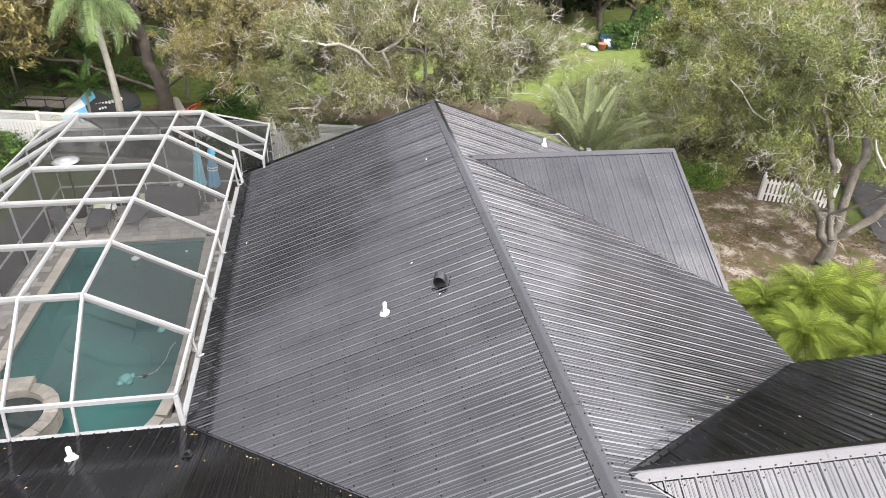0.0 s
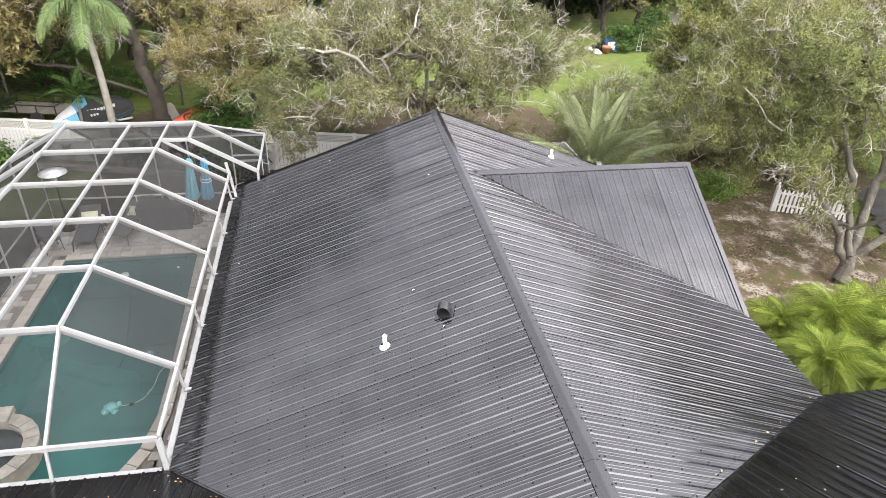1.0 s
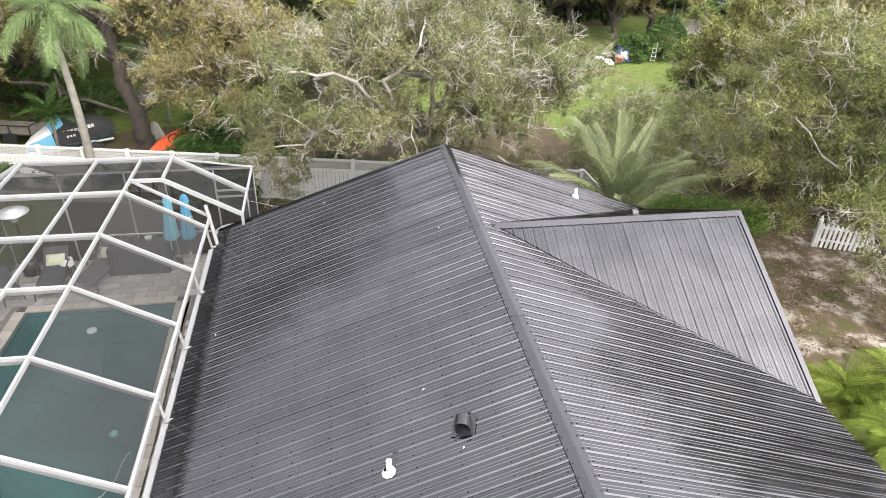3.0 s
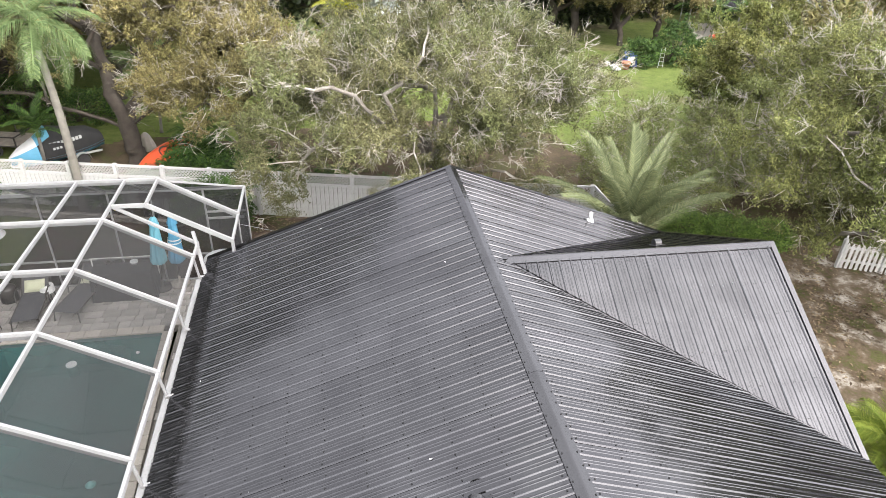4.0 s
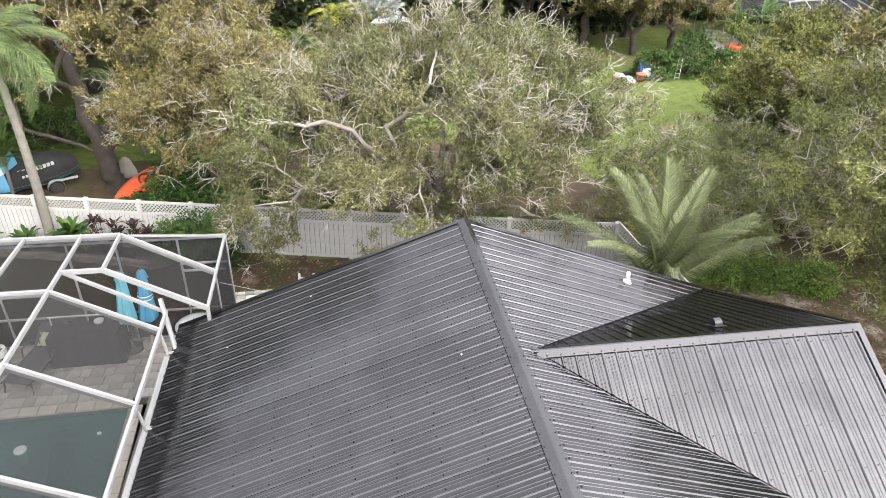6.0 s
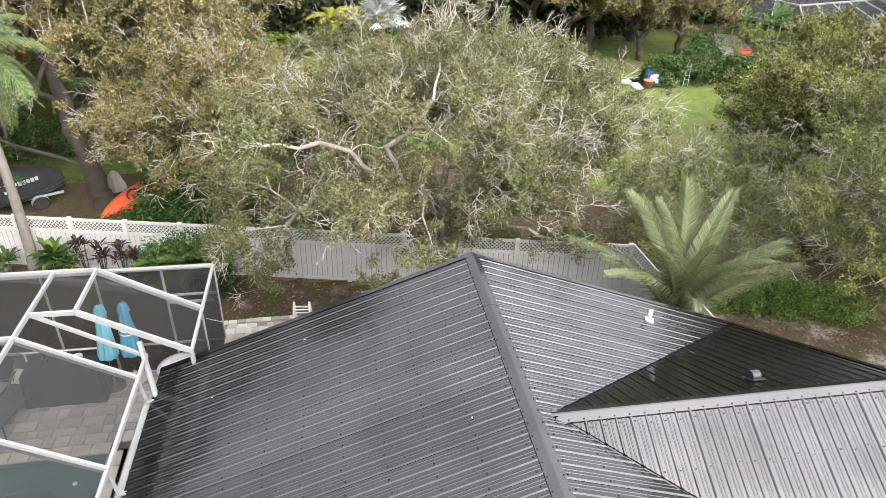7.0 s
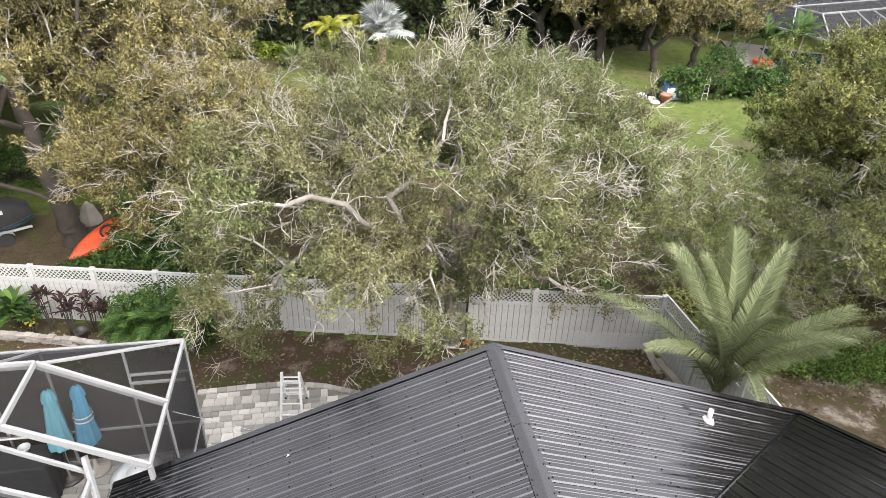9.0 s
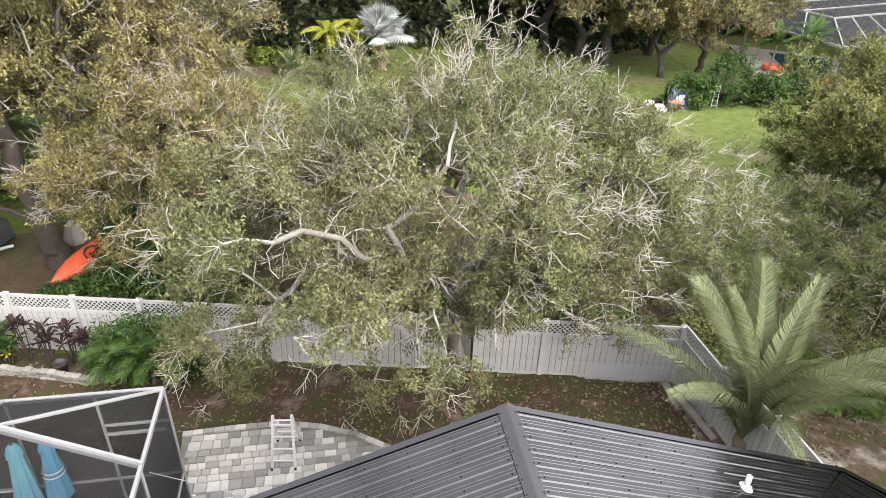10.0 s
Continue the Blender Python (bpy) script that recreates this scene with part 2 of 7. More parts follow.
# ---- building helpers ----
class Geo:
    """Collects vertices and faces of one part."""

    def __init__(self):
        self.v, self.f = [], []

    def add(self, verts, faces):
        k = len(self.v)
        self.v += [tuple(p) for p in verts]
        self.f += [tuple(i + k for i in f) for f in faces]
        return self

    def box(self, c, s, m=None):
        x, y, z = (a / 2 for a in s)
        pts = [Vector((sx * x, sy * y, sz * z)) for sz in (-1, 1) for sx, sy in ((-1, -1), (1, -1), (1, 1), (-1, 1))]
        pts = [(m @ p if m else p) + Vector(c) for p in pts]
        return self.add(pts, [(3, 2, 1, 0), (4, 5, 6, 7), (0, 1, 5, 4), (1, 2, 6, 5), (2, 3, 7, 6), (3, 0, 4, 7)])

    def bar(self, a, b, w, h, up=(0, 0, 1)):
        """A box beam from a to b, w wide and h deep."""
        a, b = Vector(a), Vector(b)
        d = (b - a).normalized()
        s = d.cross(Vector(up))
        s = s.normalized() if s.length > 1e-4 else Vector((1, 0, 0))
        u = s.cross(d).normalized()
        pts = []
        e = min(w, h) * 0.12
        prof = [(-w / 2 + e, -h / 2), (w / 2 - e, -h / 2), (w / 2, -h / 2 + e), (w / 2, h / 2 - e), (w / 2 - e, h / 2), (-w / 2 + e, h / 2), (-w / 2, h / 2 - e), (-w / 2, -h / 2 + e)]
        for o in (a, b):
            pts += [o + s * p + u * q for p, q in prof]
        fs = [(i, (i + 1) % 8, 8 + (i + 1) % 8, 8 + i) for i in range(8)]
        return self.add(pts, fs + [tuple(range(7, -1, -1)), tuple(range(8, 16))])

    def tube(self, pts, radii, n=8, cap=True):
        pts = [Vector(p) for p in pts]
        rings, ref = [], Vector((0.31, 0.77, 0.55))
        for i, p in enumerate(pts):
            d = (pts[min(i + 1, len(pts) - 1)] - pts[max(i - 1, 0)]).normalized()
            a = d.cross(ref)
            a = (a if a.length > 0.05 else d.cross(Vector((1, 0, 0)))).normalized()
            c = d.cross(a)
            rings.append([p + (a * math.cos(2 * math.pi * k / n) + c * math.sin(2 * math.pi * k / n)) * radii[i] for k in range(n)])
        fs = []
        for i in range(len(pts) - 1):
            for k in range(n):
                fs.append((i * n + k, i * n + (k + 1) % n, (i + 1) * n + (k + 1) % n, (i + 1) * n + k))
        if cap:
            fs += [tuple(range(n - 1, -1, -1)), tuple((len(pts) - 1) * n + k for k in range(n))]
        return self.add([p for r in rings for p in r], fs)

    def lathe(self, c, prof, n=16):
        """Turned shape about the upright axis through c: (radius, height) pairs."""
        c = Vector(c)
        pts = [c + Vector((r * math.cos(2 * math.pi * k / n), r * math.sin(2 * math.pi * k / n), h)) for r, h in prof for k in range(n)]
        fs = [(i * n + k, i * n + (k + 1) % n, (i + 1) * n + (k + 1) % n, (i + 1) * n + k) for i in range(len(prof) - 1) for k in range(n)]
        return self.add(pts, fs + [tuple(range(n - 1, -1, -1)), tuple((len(prof) - 1) * n + k for k in range(n))])

    def slab(self, poly, z0, z1):
        """An upright prism over a plan polygon."""
        n = len(poly)
        pts = [(*p, z0) for p in poly] + [(*p, z1) for p in poly]
        return self.add(pts, [tuple(range(n - 1, -1, -1)), tuple(range(n, 2 * n))] + [(i, (i + 1) % n, n + (i + 1) % n, n + i) for i in range(n)])

    def plate(self, pts, t=0.004):
        """A thin sheet with thickness over a flat loop of points."""
        pts = [Vector(p) for p in pts]
        nrm = (pts[1] - pts[0]).cross(pts[2] - pts[0]).normalized() * t
        n = len(pts)
        return self.add(pts + [p - nrm for p in pts], [tuple(range(n)), tuple(range(2 * n - 1, n - 1, -1))] + [(i, n + i, n + (i + 1) % n, (i + 1) % n) for i in range(n)])

    def data(self, name, mat, smooth=False):
        me = bpy.data.meshes.new(name)
        me.from_pydata(self.v, [], self.f)
        me.materials.append(mat)
        if smooth:
            me.polygons.foreach_set("use_smooth", [True] * len(me.polygons))
        return me


def part(name, geo, mat, parent=None, label="", smooth=False):
    """One mesh object; with a parent it is a part of that thing."""
    me = geo.data(name, mat, smooth) if isinstance(geo, Geo) else geo
    ob = new(name, me)
    ob.parent = parent
    return tagged(ob, label)


def thing(name, label, category, at=(0, 0, 0), group="", kind=""):
    ob = tagged(new(name), label, category, group, kind)
    ob.location = at
    return ob


def at_world(ob):
    """Lets parts be given in world places although their thing stands at its base."""
    bpy.context.view_layer.update()
    return ob


def fast_mesh(name, verts, quads, mat, smooth=False):
    """A mesh from arrays: verts (n, 3) and faces (m, k)."""
    me = bpy.data.meshes.new(name)
    k = quads.shape[1]
    me.vertices.add(len(verts))
    me.vertices.foreach_set("co", np.asarray(verts, np.float32).ravel())
    me.loops.add(quads.size)
    me.loops.foreach_set("vertex_index", np.asarray(quads, np.int32).ravel())
    me.polygons.add(len(quads))
    me.polygons.foreach_set("loop_start", np.arange(0, quads.size, k, dtype=np.int32))
    me.polygons.foreach_set("loop_total", np.full(len(quads), k, np.int32))
    me.update(calc_edges=True)
    me.materials.append(mat)
    if smooth:
        me.polygons.foreach_set("use_smooth", np.ones(len(quads), bool))
    return me


def smooth01(t):
    t = max(0.0, min(1.0, t))
    return t * t * (3 - 2 * t)


def ground_z(x, y):
    """The plot falls from the house slab to the back fence."""
    h = 0.5 * smooth01((26.4 - y) / 5.4)
    return h * (1 - 0.5 * smooth01((x - 10.0) / 4.0))

# ---- house: ribbed steel roof over pale walls ----
RIB = 0.2286
PANEL = 4 * RIB
house = thing("house", "single-storey pale house under a new charcoal ribbed metal roof", "house")


def interp(knots, u):
    for (a, p), (b, q) in zip(knots, knots[1:]):
        if a <= u <= b:
            return p + (q - p) * (u - a) / (b - a)
    return knots[0][1] if u < knots[0][0] else knots[-1][1]


def profile(lap):
    """(offset, height) across one panel: four trapezoid ribs and pencil ribs between."""
    out = []
    for k in range(4):
        c = k * RIB
        if k == 0:
            out += [(c - 0.028, 0.009), (c - 0.011, 0.022), (c + 0.011, 0.022), (c + 0.025, 0.0)]
        else:
            out += [(c - 0.025, 0.0), (c - 0.0105, 0.018), (c + 0.0105, 0.018), (c + 0.025, 0.0)]
        for q in (0.088, 0.141):
            out += [(c + q - 0.012, 0.0), (c + q - 0.005, 0.0055), (c + q + 0.005, 0.0055), (c + q + 0.012, 0.0)]
    out += [(PANEL - 0.027, 0.0), (PANEL - 0.011, 0.0165), (PANEL + 0.006, 0.0165)]
    return out


def roof_slope(name, place, u0, u1, knots, phase, eave_w, screw_rows=0.61):
    """One slope. place(u, w, h): world point u along the eave, w out from the ridge, h above the sheet.
    knots: how far out the slope reaches along u. Builds the deck, its panels and their screws."""
    steps = sorted({u0, u1, *[k[0] for k in knots if u0 < k[0] < u1]})
    deck = Geo()
    for u in steps:
        rim = [place(u, 0, -0.02), place(u, max(interp(knots, u), 0.02), -0.02)]
        deck.v += [tuple(p) for p in rim] + [tuple(Vector(p) - Vector((0, 0, 0.1))) for p in rim]
    for i in range(len(steps) - 1):
        k = 4 * i
        deck.f += [(k, k + 4, k + 5, k + 1), (k + 2, k + 3, k + 7, k + 6), (k, k + 2, k + 6, k + 4), (k + 1, k + 5, k + 7, k + 3)]
    k = 4 * (len(steps) - 1)
    deck.f += [(0, 1, 3, 2), (k, k + 2, k + 3, k + 1)]
    slope = part(name, deck, M_TRIM, house)
    screws = Geo()
    prof = profile(True)
    k0 = math.floor((u0 - phase) / PANEL)
    k1 = math.ceil((u1 - phase) / PANEL)
    rnd = random.Random(name)
    for k in range(k0, k1):
        base = phase + k * PANEL
        us = [(base + o, h) for o, h in prof]
        lo, hi = max(us[0][0], u0), min(us[-1][0], u1)
        if hi - lo < 0.02:
            continue
        cuts = [(u, h) for u, h in us if lo <= u <= hi]
        for e in [lo, hi] + [q[0] for q in knots if lo < q[0] < hi]:
            if all(abs(e - u) > 1e-6 for u, _ in cuts):
                cuts.append((e, interp(us, e)))
        cuts.sort()
        g = Geo()
        jit = rnd.uniform(-0.0012, 0.0012)
        pts = []
        for u, h in cuts:
            w1 = max(interp(knots, u), 0.02)
            cut = 0.05 if w1 < eave_w - 0.02 else -0.02
            pts += [place(u, 0.03, h + jit), place(u, max(w1 - cut, 0.04), h + jit)]
        n = len(cuts)
        g.add(pts, [(2 * i, 2 * i + 1, 2 * i + 3, 2 * i + 2) for i in range(n - 1)])
        part("roof_panel", g, M_ROOF, slope)
        # screw heads beside every rib
        for r in range(4):
            u = base + r * RIB + 0.05
            if not lo < u < hi:
                continue
            reach = interp(knots, u)
            w = 0.2 + rnd.uniform(-0.02, 0.02)
            while w < reach - 0.06:
                c = Vector(place(u, w, 0.0))
                a, b = Vector(place(u + 1, w, 0)) - c, Vector(place(u, w + 1, 0)) - c
                a.normalize(), b.normalize()
                nn = Vector(place(u, w, 1)) - c
                nn.normalize()
                ring = [c + (a * math.cos(q) + b * math.sin(q)) * 0.0155 for q in (0, 1.257, 2.513, 3.77, 5.027)]
                screws.add(ring + [p + nn * 0.009 - (p - c) * 0.25 for p in ring], [(i, (i + 1) % 5, 5 + (i + 1) % 5, 5 + i) for i in range(5)] + [(5, 6, 7, 8, 9)])
                w += screw_rows + rnd.uniform(-0.012, 0.012)
    tagged(part("screw_head", screws, M_SCREW, slope), kind="stuff")
    return slope


RX, RZ, EAVE_L, EAVE_R, PITCHED = 3.21, 5.39, -2.93, 9.42, 0.368
END_N, END_S = 20.25, -2.4
G1Y, G1Z, G1S = 16.0, 5.27, 0.547
G2Y, G2Z, G2S = 5.42, 5.22, 0.533
WY, WZ, WS = 3.38, 5.37, 0.387
def lifted(slope_, sign, axis):
    k = 1 / math.hypot(1, slope_)
    return Vector((sign * slope_ * k, 0, k)) if axis == "x" else Vector((0, sign * slope_ * k, k))


def main_left(u, w, h):
    return Vector((RX - w, u, RZ - PITCHED * w)) + lifted(PITCHED, -1, "x") * h


def main_right(u, w, h):
    return Vector((RX + w, u, RZ - PITCHED * w)) + lifted(PITCHED, 1, "x") * h


def cross(y0, z0, s, side):
    return lambda u, w, h: Vector((u, y0 + side * w, z0 - s * w)) + lifted(s, side, "y") * h


WL, WR = RX - EAVE_L, EAVE_R - RX
left_reach = [(END_S, WL), (WY, 0.0), (9.17, WL), (END_N, WL)]
right_reach = [(END_S, WR), (1.5, WR), (G2Y, 0.4), (9.38, WR), (12.08, WR), (G1Y, 0.34), (END_N, WR)]
roof_slope("roof_slope", main_left, END_S, END_N, left_reach, 14.864 + 0.1, WL)
roof_slope("roof_slope", main_right, END_S, END_N, right_reach, 14.864, WR)
g1 = [(3.52, 0.0), (EAVE_R, 3.98)]
G1N = END_N - G1Y
G1SN = (G1Z - RZ + PITCHED * WR) / G1N
g1n = [(3.52, 0.0), (EAVE_R, G1N)]
roof_slope("roof_slope", cross(G1Y, G1Z, G1S, -1), 3.52, EAVE_R, g1, 4.682, 9)
roof_slope("roof_slope", cross(G1Y, G1Z, G1SN, 1), 3.52, EAVE_R, g1n, 4.682, 9)
g2 = [(3.62, 0.0), (9.25, 3.98), (17.0, 3.98)]
roof_slope("roof_slope", cross(G2Y, G2Z, G2S, 1), 3.62, 17.0, g2, 4.5, 3.98)
roof_slope("roof_slope", cross(G2Y, G2Z, G2S, -1), 3.62, 17.0, g2, 4.5, 3.98)
wing = [(-17.0, 5.8), (-2.93, 5.8), (RX, 0.0)]
roof_slope("roof_slope", cross(WY, WZ, WS, 1), -17.0, RX, wing, 0.3, 5.8)
roof_slope("roof_slope", cross(WY, WZ, WS, -1), -17.0, RX, wing, 0.3, 5.8)


def ridge_cap(a, b, s, half=0.135, lift=0.027, thick=0.004):
    """Bent cap over a ridge, with a rolled peak and turned-down hems; in lengths of about 3 m."""
    a, b = Vector(a), Vector(b)
    d = (b - a).normalized()
    side = d.cross(Vector((0, 0, 1))).normalized()
    prof = [(-half - 0.004, -s * half + lift - 0.022), (-half, -s * half + lift), (-0.02, -s * 0.02 + lift), (0, lift - 0.003),
            (0.02, -s * 0.02 + lift), (half, -s * half + lift), (half + 0.004, -s * half + lift - 0.022)]
    total, q = (b - a).length, 0.0
    i = 0
    while q < total - 0.01:
        e = min(total, q + 3.05)
        raise_ = 0.003 * (i % 2)
        g = Geo()
        pts = [a + d * t + side * x + Vector((0, 0, z + raise_)) for t in (q, e) for x, z in prof]
        n = len(prof)
        g.add(pts, [(k, k + 1, n + k + 1, n + k) for k in range(n - 1)])
        part("ridge_cap", g, M_TRIM, house)
        q, i = e - (0.06 if e < total else 0), i + 1
    sg = Geo()
    k = 0.12
    while k < total:
        for sd in (-1, 1):
            c = a + d * k + side * (sd * (half - 0.025)) + Vector((0, 0, -s * (half - 0.025) + lift + 0.006))
            sg.lathe(c - Vector((0, 0, 0.004)), [(0.014, 0), (0.011, 0.009)], 5)
        k += RIB
    tagged(part("cap_screw", sg, M_SCREW, house), kind="stuff")


ridge_cap((RX, END_S, RZ), (RX, END_N + 0.02, RZ), PITCHED)
ridge_cap((3.4, G1Y, G1Z), (EAVE_R + 0.01, G1Y, G1Z), G1S)
ridge_cap((3.5, G2Y, G2Z), (17.0, G2Y, G2Z), G2S)
ridge_cap((RX - 0.2, WY, WZ), (-17.0, WY, WZ), WS)


def strip(name, pts, w, mat, up=(0, 0, 1), drop=0.0, t=0.012):
    g = Geo()
    for a, b in zip(pts, pts[1:]):
        g.bar(Vector(a) + Vector((0, 0, drop)), Vector(b) + Vector((0, 0, drop)), w, t, up)
    return part(name, g, mat, house)


def valley(a, b):
    """Metal trough where two slopes meet, with a low centre bead."""
    a, b = Vector(a), Vector(b)
    g = Geo()
    d = (b - a).normalized()
    s = d.cross(Vector((0, 0, 1))).normalized()
    prof = [(-0.11, 0.028), (-0.1, 0.012), (-0.012, -0.008), (0, 0.01), (0.012, -0.008), (0.1, 0.012), (0.11, 0.028)]
    g.add([o + s * p + Vector((0, 0, q)) for o in (a, b) for p, q in prof], [(i, i + 1, 8 + i, 7 + i) for i in range(6)])
    part("valley_flashing", g, M_TRIM, house)


valley(main_right(G1Y, 0.3, 0), main_right(12.08, WR, 0))
valley(main_right(G1Y, 0.3, 0), main_right(END_N, WR, 0))
valley(main_right(G2Y, 0.36, 0), main_right(9.38, WR, 0))
valley(main_left(WY, 0.0, 0), main_left(9.17, WL, 0))


def rake(a, b, out):
    """Turned-down trim on a gable edge with its fascia board."""
    a, b, out = Vector(a), Vector(b), Vector(out)
    g = Geo()
    n = (b - a).normalized().cross(out).normalized()
    n = n if n.z > 0 else -n
    prof = [(-0.1, 0.026), (0.004, 0.03), (0.012, 0.02), (0.012, -0.1)]
    g.add([o + out * p + n * q for o in (a, b) for p, q in prof], [(i, i + 1, 5 + i, 4 + i) for i in range(3)])
    part("rake_trim", g, M_TRIM, house)
    f = Geo()
    f.bar(a - out * 0.03 - n * 0.13, b - out * 0.03 - n * 0.13, 0.03, 0.2, n)
    part("fascia", f, M_SOFFIT, house)


rake(main_left(END_N, 0, 0), main_left(END_N, WL, 0), (0, 1, 0))
rake(main_right(END_N, 0, 0), main_right(END_N, WR, 0), (0, 1, 0))
rake(cross(G1Y, G1Z, G1S, -1)(EAVE_R, 0, 0), cross(G1Y, G1Z, G1S, -1)(EAVE_R, 3.98, 0), (1, 0, 0))
rake(cross(G1Y, G1Z, G1SN, 1)(EAVE_R, 0, 0), cross(G1Y, G1Z, G1SN, 1)(EAVE_R, G1N, 0), (1, 0, 0))


def eave(a, b, out):
    """Drip edge and white fascia under a level eave."""
    a, b, out = Vector(a), Vector(b), Vector(out)
    g = Geo()
    prof = [(-0.12, -0.012), (0.02, -0.02), (0.022, -0.09)]
    g.add([o + out * p + Vector((0, 0, q)) for o in (a, b) for p, q in prof], [(i, i + 1, 4 + i, 3 + i) for i in range(2)])
    part("drip_edge", g, M_TRIM, house)
    f = Geo()
    f.bar(a - out * 0.01 + Vector((0, 0, -0.16)), b - out * 0.01 + Vector((0, 0, -0.16)), 0.025, 0.18)
    part("fascia", f, M_SOFFIT, house)


eave(main_left(9.2, WL, 0), main_left(END_N, WL, 0), (-1, 0, 0))
eave(main_right(9.4, WR, 0), main_right(12.05, WR, 0), (1, 0, 0))
eave((9.3, G2Y + 3.98, G2Z - G2S * 3.98), (17.0, G2Y + 3.98, G2Z - G2S * 3.98), (0, 1, 0))
eave((-17, WY + 5.8, WZ - WS * 5.8), (-2.95, WY + 5.8, WZ - WS * 5.8), (0, 1, 0))

# walls, soffits under the overhangs
SLAB = 0.6


def wall_run(pts, top, t=0.2):
    for (x0, y0), (x1, y1) in zip(pts, pts[1:]):
        g = Geo()
        L = math.hypot(x1 - x0, y1 - y0)
        g.bar((x0, y0, (SLAB + top) / 2 - 0.3), (x1, y1, (SLAB + top) / 2 - 0.3), t, top - SLAB + 0.6)
        part("wall", g, M_STUCCO, house)


wall_run([(-2.45, 8.6), (-2.45, 19.5), (8.85, 19.5), (8.85, 12.5), (8.85, 8.85), (16.6, 8.85), (16.6, 2.0), (16.6, -1.9), (-16.6, -1.9), (-16.6, 8.6), (-2.45, 8.6)], 2.98)
for pts in ([(-2.4, 19.5), (8.8, 19.5), (3.23, 19.5)], ):
    g = Geo()
    g.add([(-2.3, 19.4, 2.9), (8.8, 19.4, 2.9), (RX, 19.4, 5.1), (-2.3, 19.6, 2.9), (8.8, 19.6, 2.9), (RX, 19.6, 5.1)], [(0, 1, 2), (5, 4, 3), (0, 2, 5, 3), (2, 1, 4, 5)])
    part("gable_wall", g, M_STUCCO, house)
g = Geo()
g.add([(8.75, 12.4, 2.95), (8.75, 19.5, 2.95), (8.75, G1Y, 5.0), (8.95, 12.4, 2.95), (8.95, 19.5, 2.95), (8.95, G1Y, 5.0)], [(2, 1, 0), (3, 4, 5), (0, 3, 5, 2), (2, 5, 4, 1)])
part("gable_wall", g, M_STUCCO, house)


# roof penetrations
def vent_hood(base, nrm, face, size=1.0, name="roof_vent"):
    """Black goose-neck vent: a half-round hood over an open throat, on a flashing plate."""
    n = Vector(nrm).normalized()
    fwd = (Vector(face) - n * Vector(face).dot(n)).normalized()
    side = n.cross(fwd)
    base = Vector(base)
    g = Geo()
    r, ln = 0.115 * size, 0.2 * size
    k = 10
    ring_f, ring_b = [], []
    for i in range(k + 1):
        a = math.pi * i / k
        o = side * (r * math.cos(a)) + n * (0.09 * size + r * math.sin(a))
        ring_f.append(base + o + fwd * ln / 2)
        ring_b.append(base + o - fwd * ln / 2)
    inner_f = [base + (p - base) * 0.93 for p in ring_f]
    feet = [base + side * r + fwd * ln / 2, base + side * r - fwd * ln / 2, base - side * r + fwd * ln / 2, base - side * r - fwd * ln / 2]
    g.add(ring_f + ring_b + inner_f, [(i, i + 1, k + 2 + i, k + 1 + i) for i in range(k)] + [(i + 1, i, 2 * k + 2 + i, 2 * k + 3 + i) for i in range(k)] + [tuple(range(k + 1, 2 * k + 2))])
    g.add([feet[0], feet[1], ring_b[0], ring_f[0]], [(0, 1, 2, 3)])
    g.add([feet[3], feet[2], ring_f[k], ring_b[k]], [(0, 1, 2, 3)])
    g.add([feet[1], feet[3], ring_b[k], ring_b[0]], [(0, 1, 2, 3)])
    ob = part(name, g, M_BLACK, house, "black steel goose-neck roof vent")
    p = Geo()
    rot = Matrix((side, fwd, n)).transposed()
    p.box(base + n * 0.022, (0.36 * size, 0.36 * size, 0.006), rot)
    part("flashing_plate", p, M_BLACK, ob)
    return ob


def vent_pipe(base, nrm, height=0.3, r=0.042):
    """White plumbing pipe through a lead-white boot."""
    base, n = Vector(base), Vector(nrm).normalized()
    g = Geo()
    g.lathe(base - Vector((0, 0, 0.05)), [(r, 0), (r, height), (r * 0.8, height), (r * 0.8, height - 0.03)], 14)
    ob = part("vent_pipe", g, M_PVC, house, "white plastic vent pipe", True)
    f = Geo()
    rot = n.to_track_quat("Z", "Y").to_matrix()
    prof = [(0.108, 0.004), (0.105, 0.02), (0.085, 0.03), (0.065, 0.05), (0.056, 0.085), (0.05, 0.09)]
    pts = [base + rot @ Vector((q * math.cos(t), q * math.sin(t), h)) for q, h in prof for t in [2 * math.pi * i / 16 for i in range(16)]]
    f.add(pts, [(i * 16 + k, i * 16 + (k + 1) % 16, (i + 1) * 16 + (k + 1) % 16, (i + 1) * 16 + k) for i in range(len(prof) - 1) for k in range(16)])
    part("pipe_boot", f, M_PVC, ob, "white rubber pipe boot", True)


NL, NR = lifted(PITCHED, -1, "x"), lifted(PITCHED, 1, "x")
vent_hood(main_left(10.62, RX - 1.93, 0), NL, (-0.35, -1, 0))
vent_pipe(main_left(10.3, RX - 0.79, 0), NL)
vent_pipe(main_right(19.42, 6.8 - RX, 0), NR)
WN = lifted(WS, 1, "y")
vent_hood(cross(WY, WZ, WS, 1)(-2.66, 8.05 - WY, 0), WN, (-0.1, -1, 0), 0.45)
vent_pipe(cross(WY, WZ, WS, 1)(-4.55, 8.35 - WY, 0), WN)
vent_hood(cross(G1Y, G1Z, G1SN, 1)(7.15, 0.62, 0), lifted(G1SN, 1, "y"), (1, 0.1, 0), 0.75)

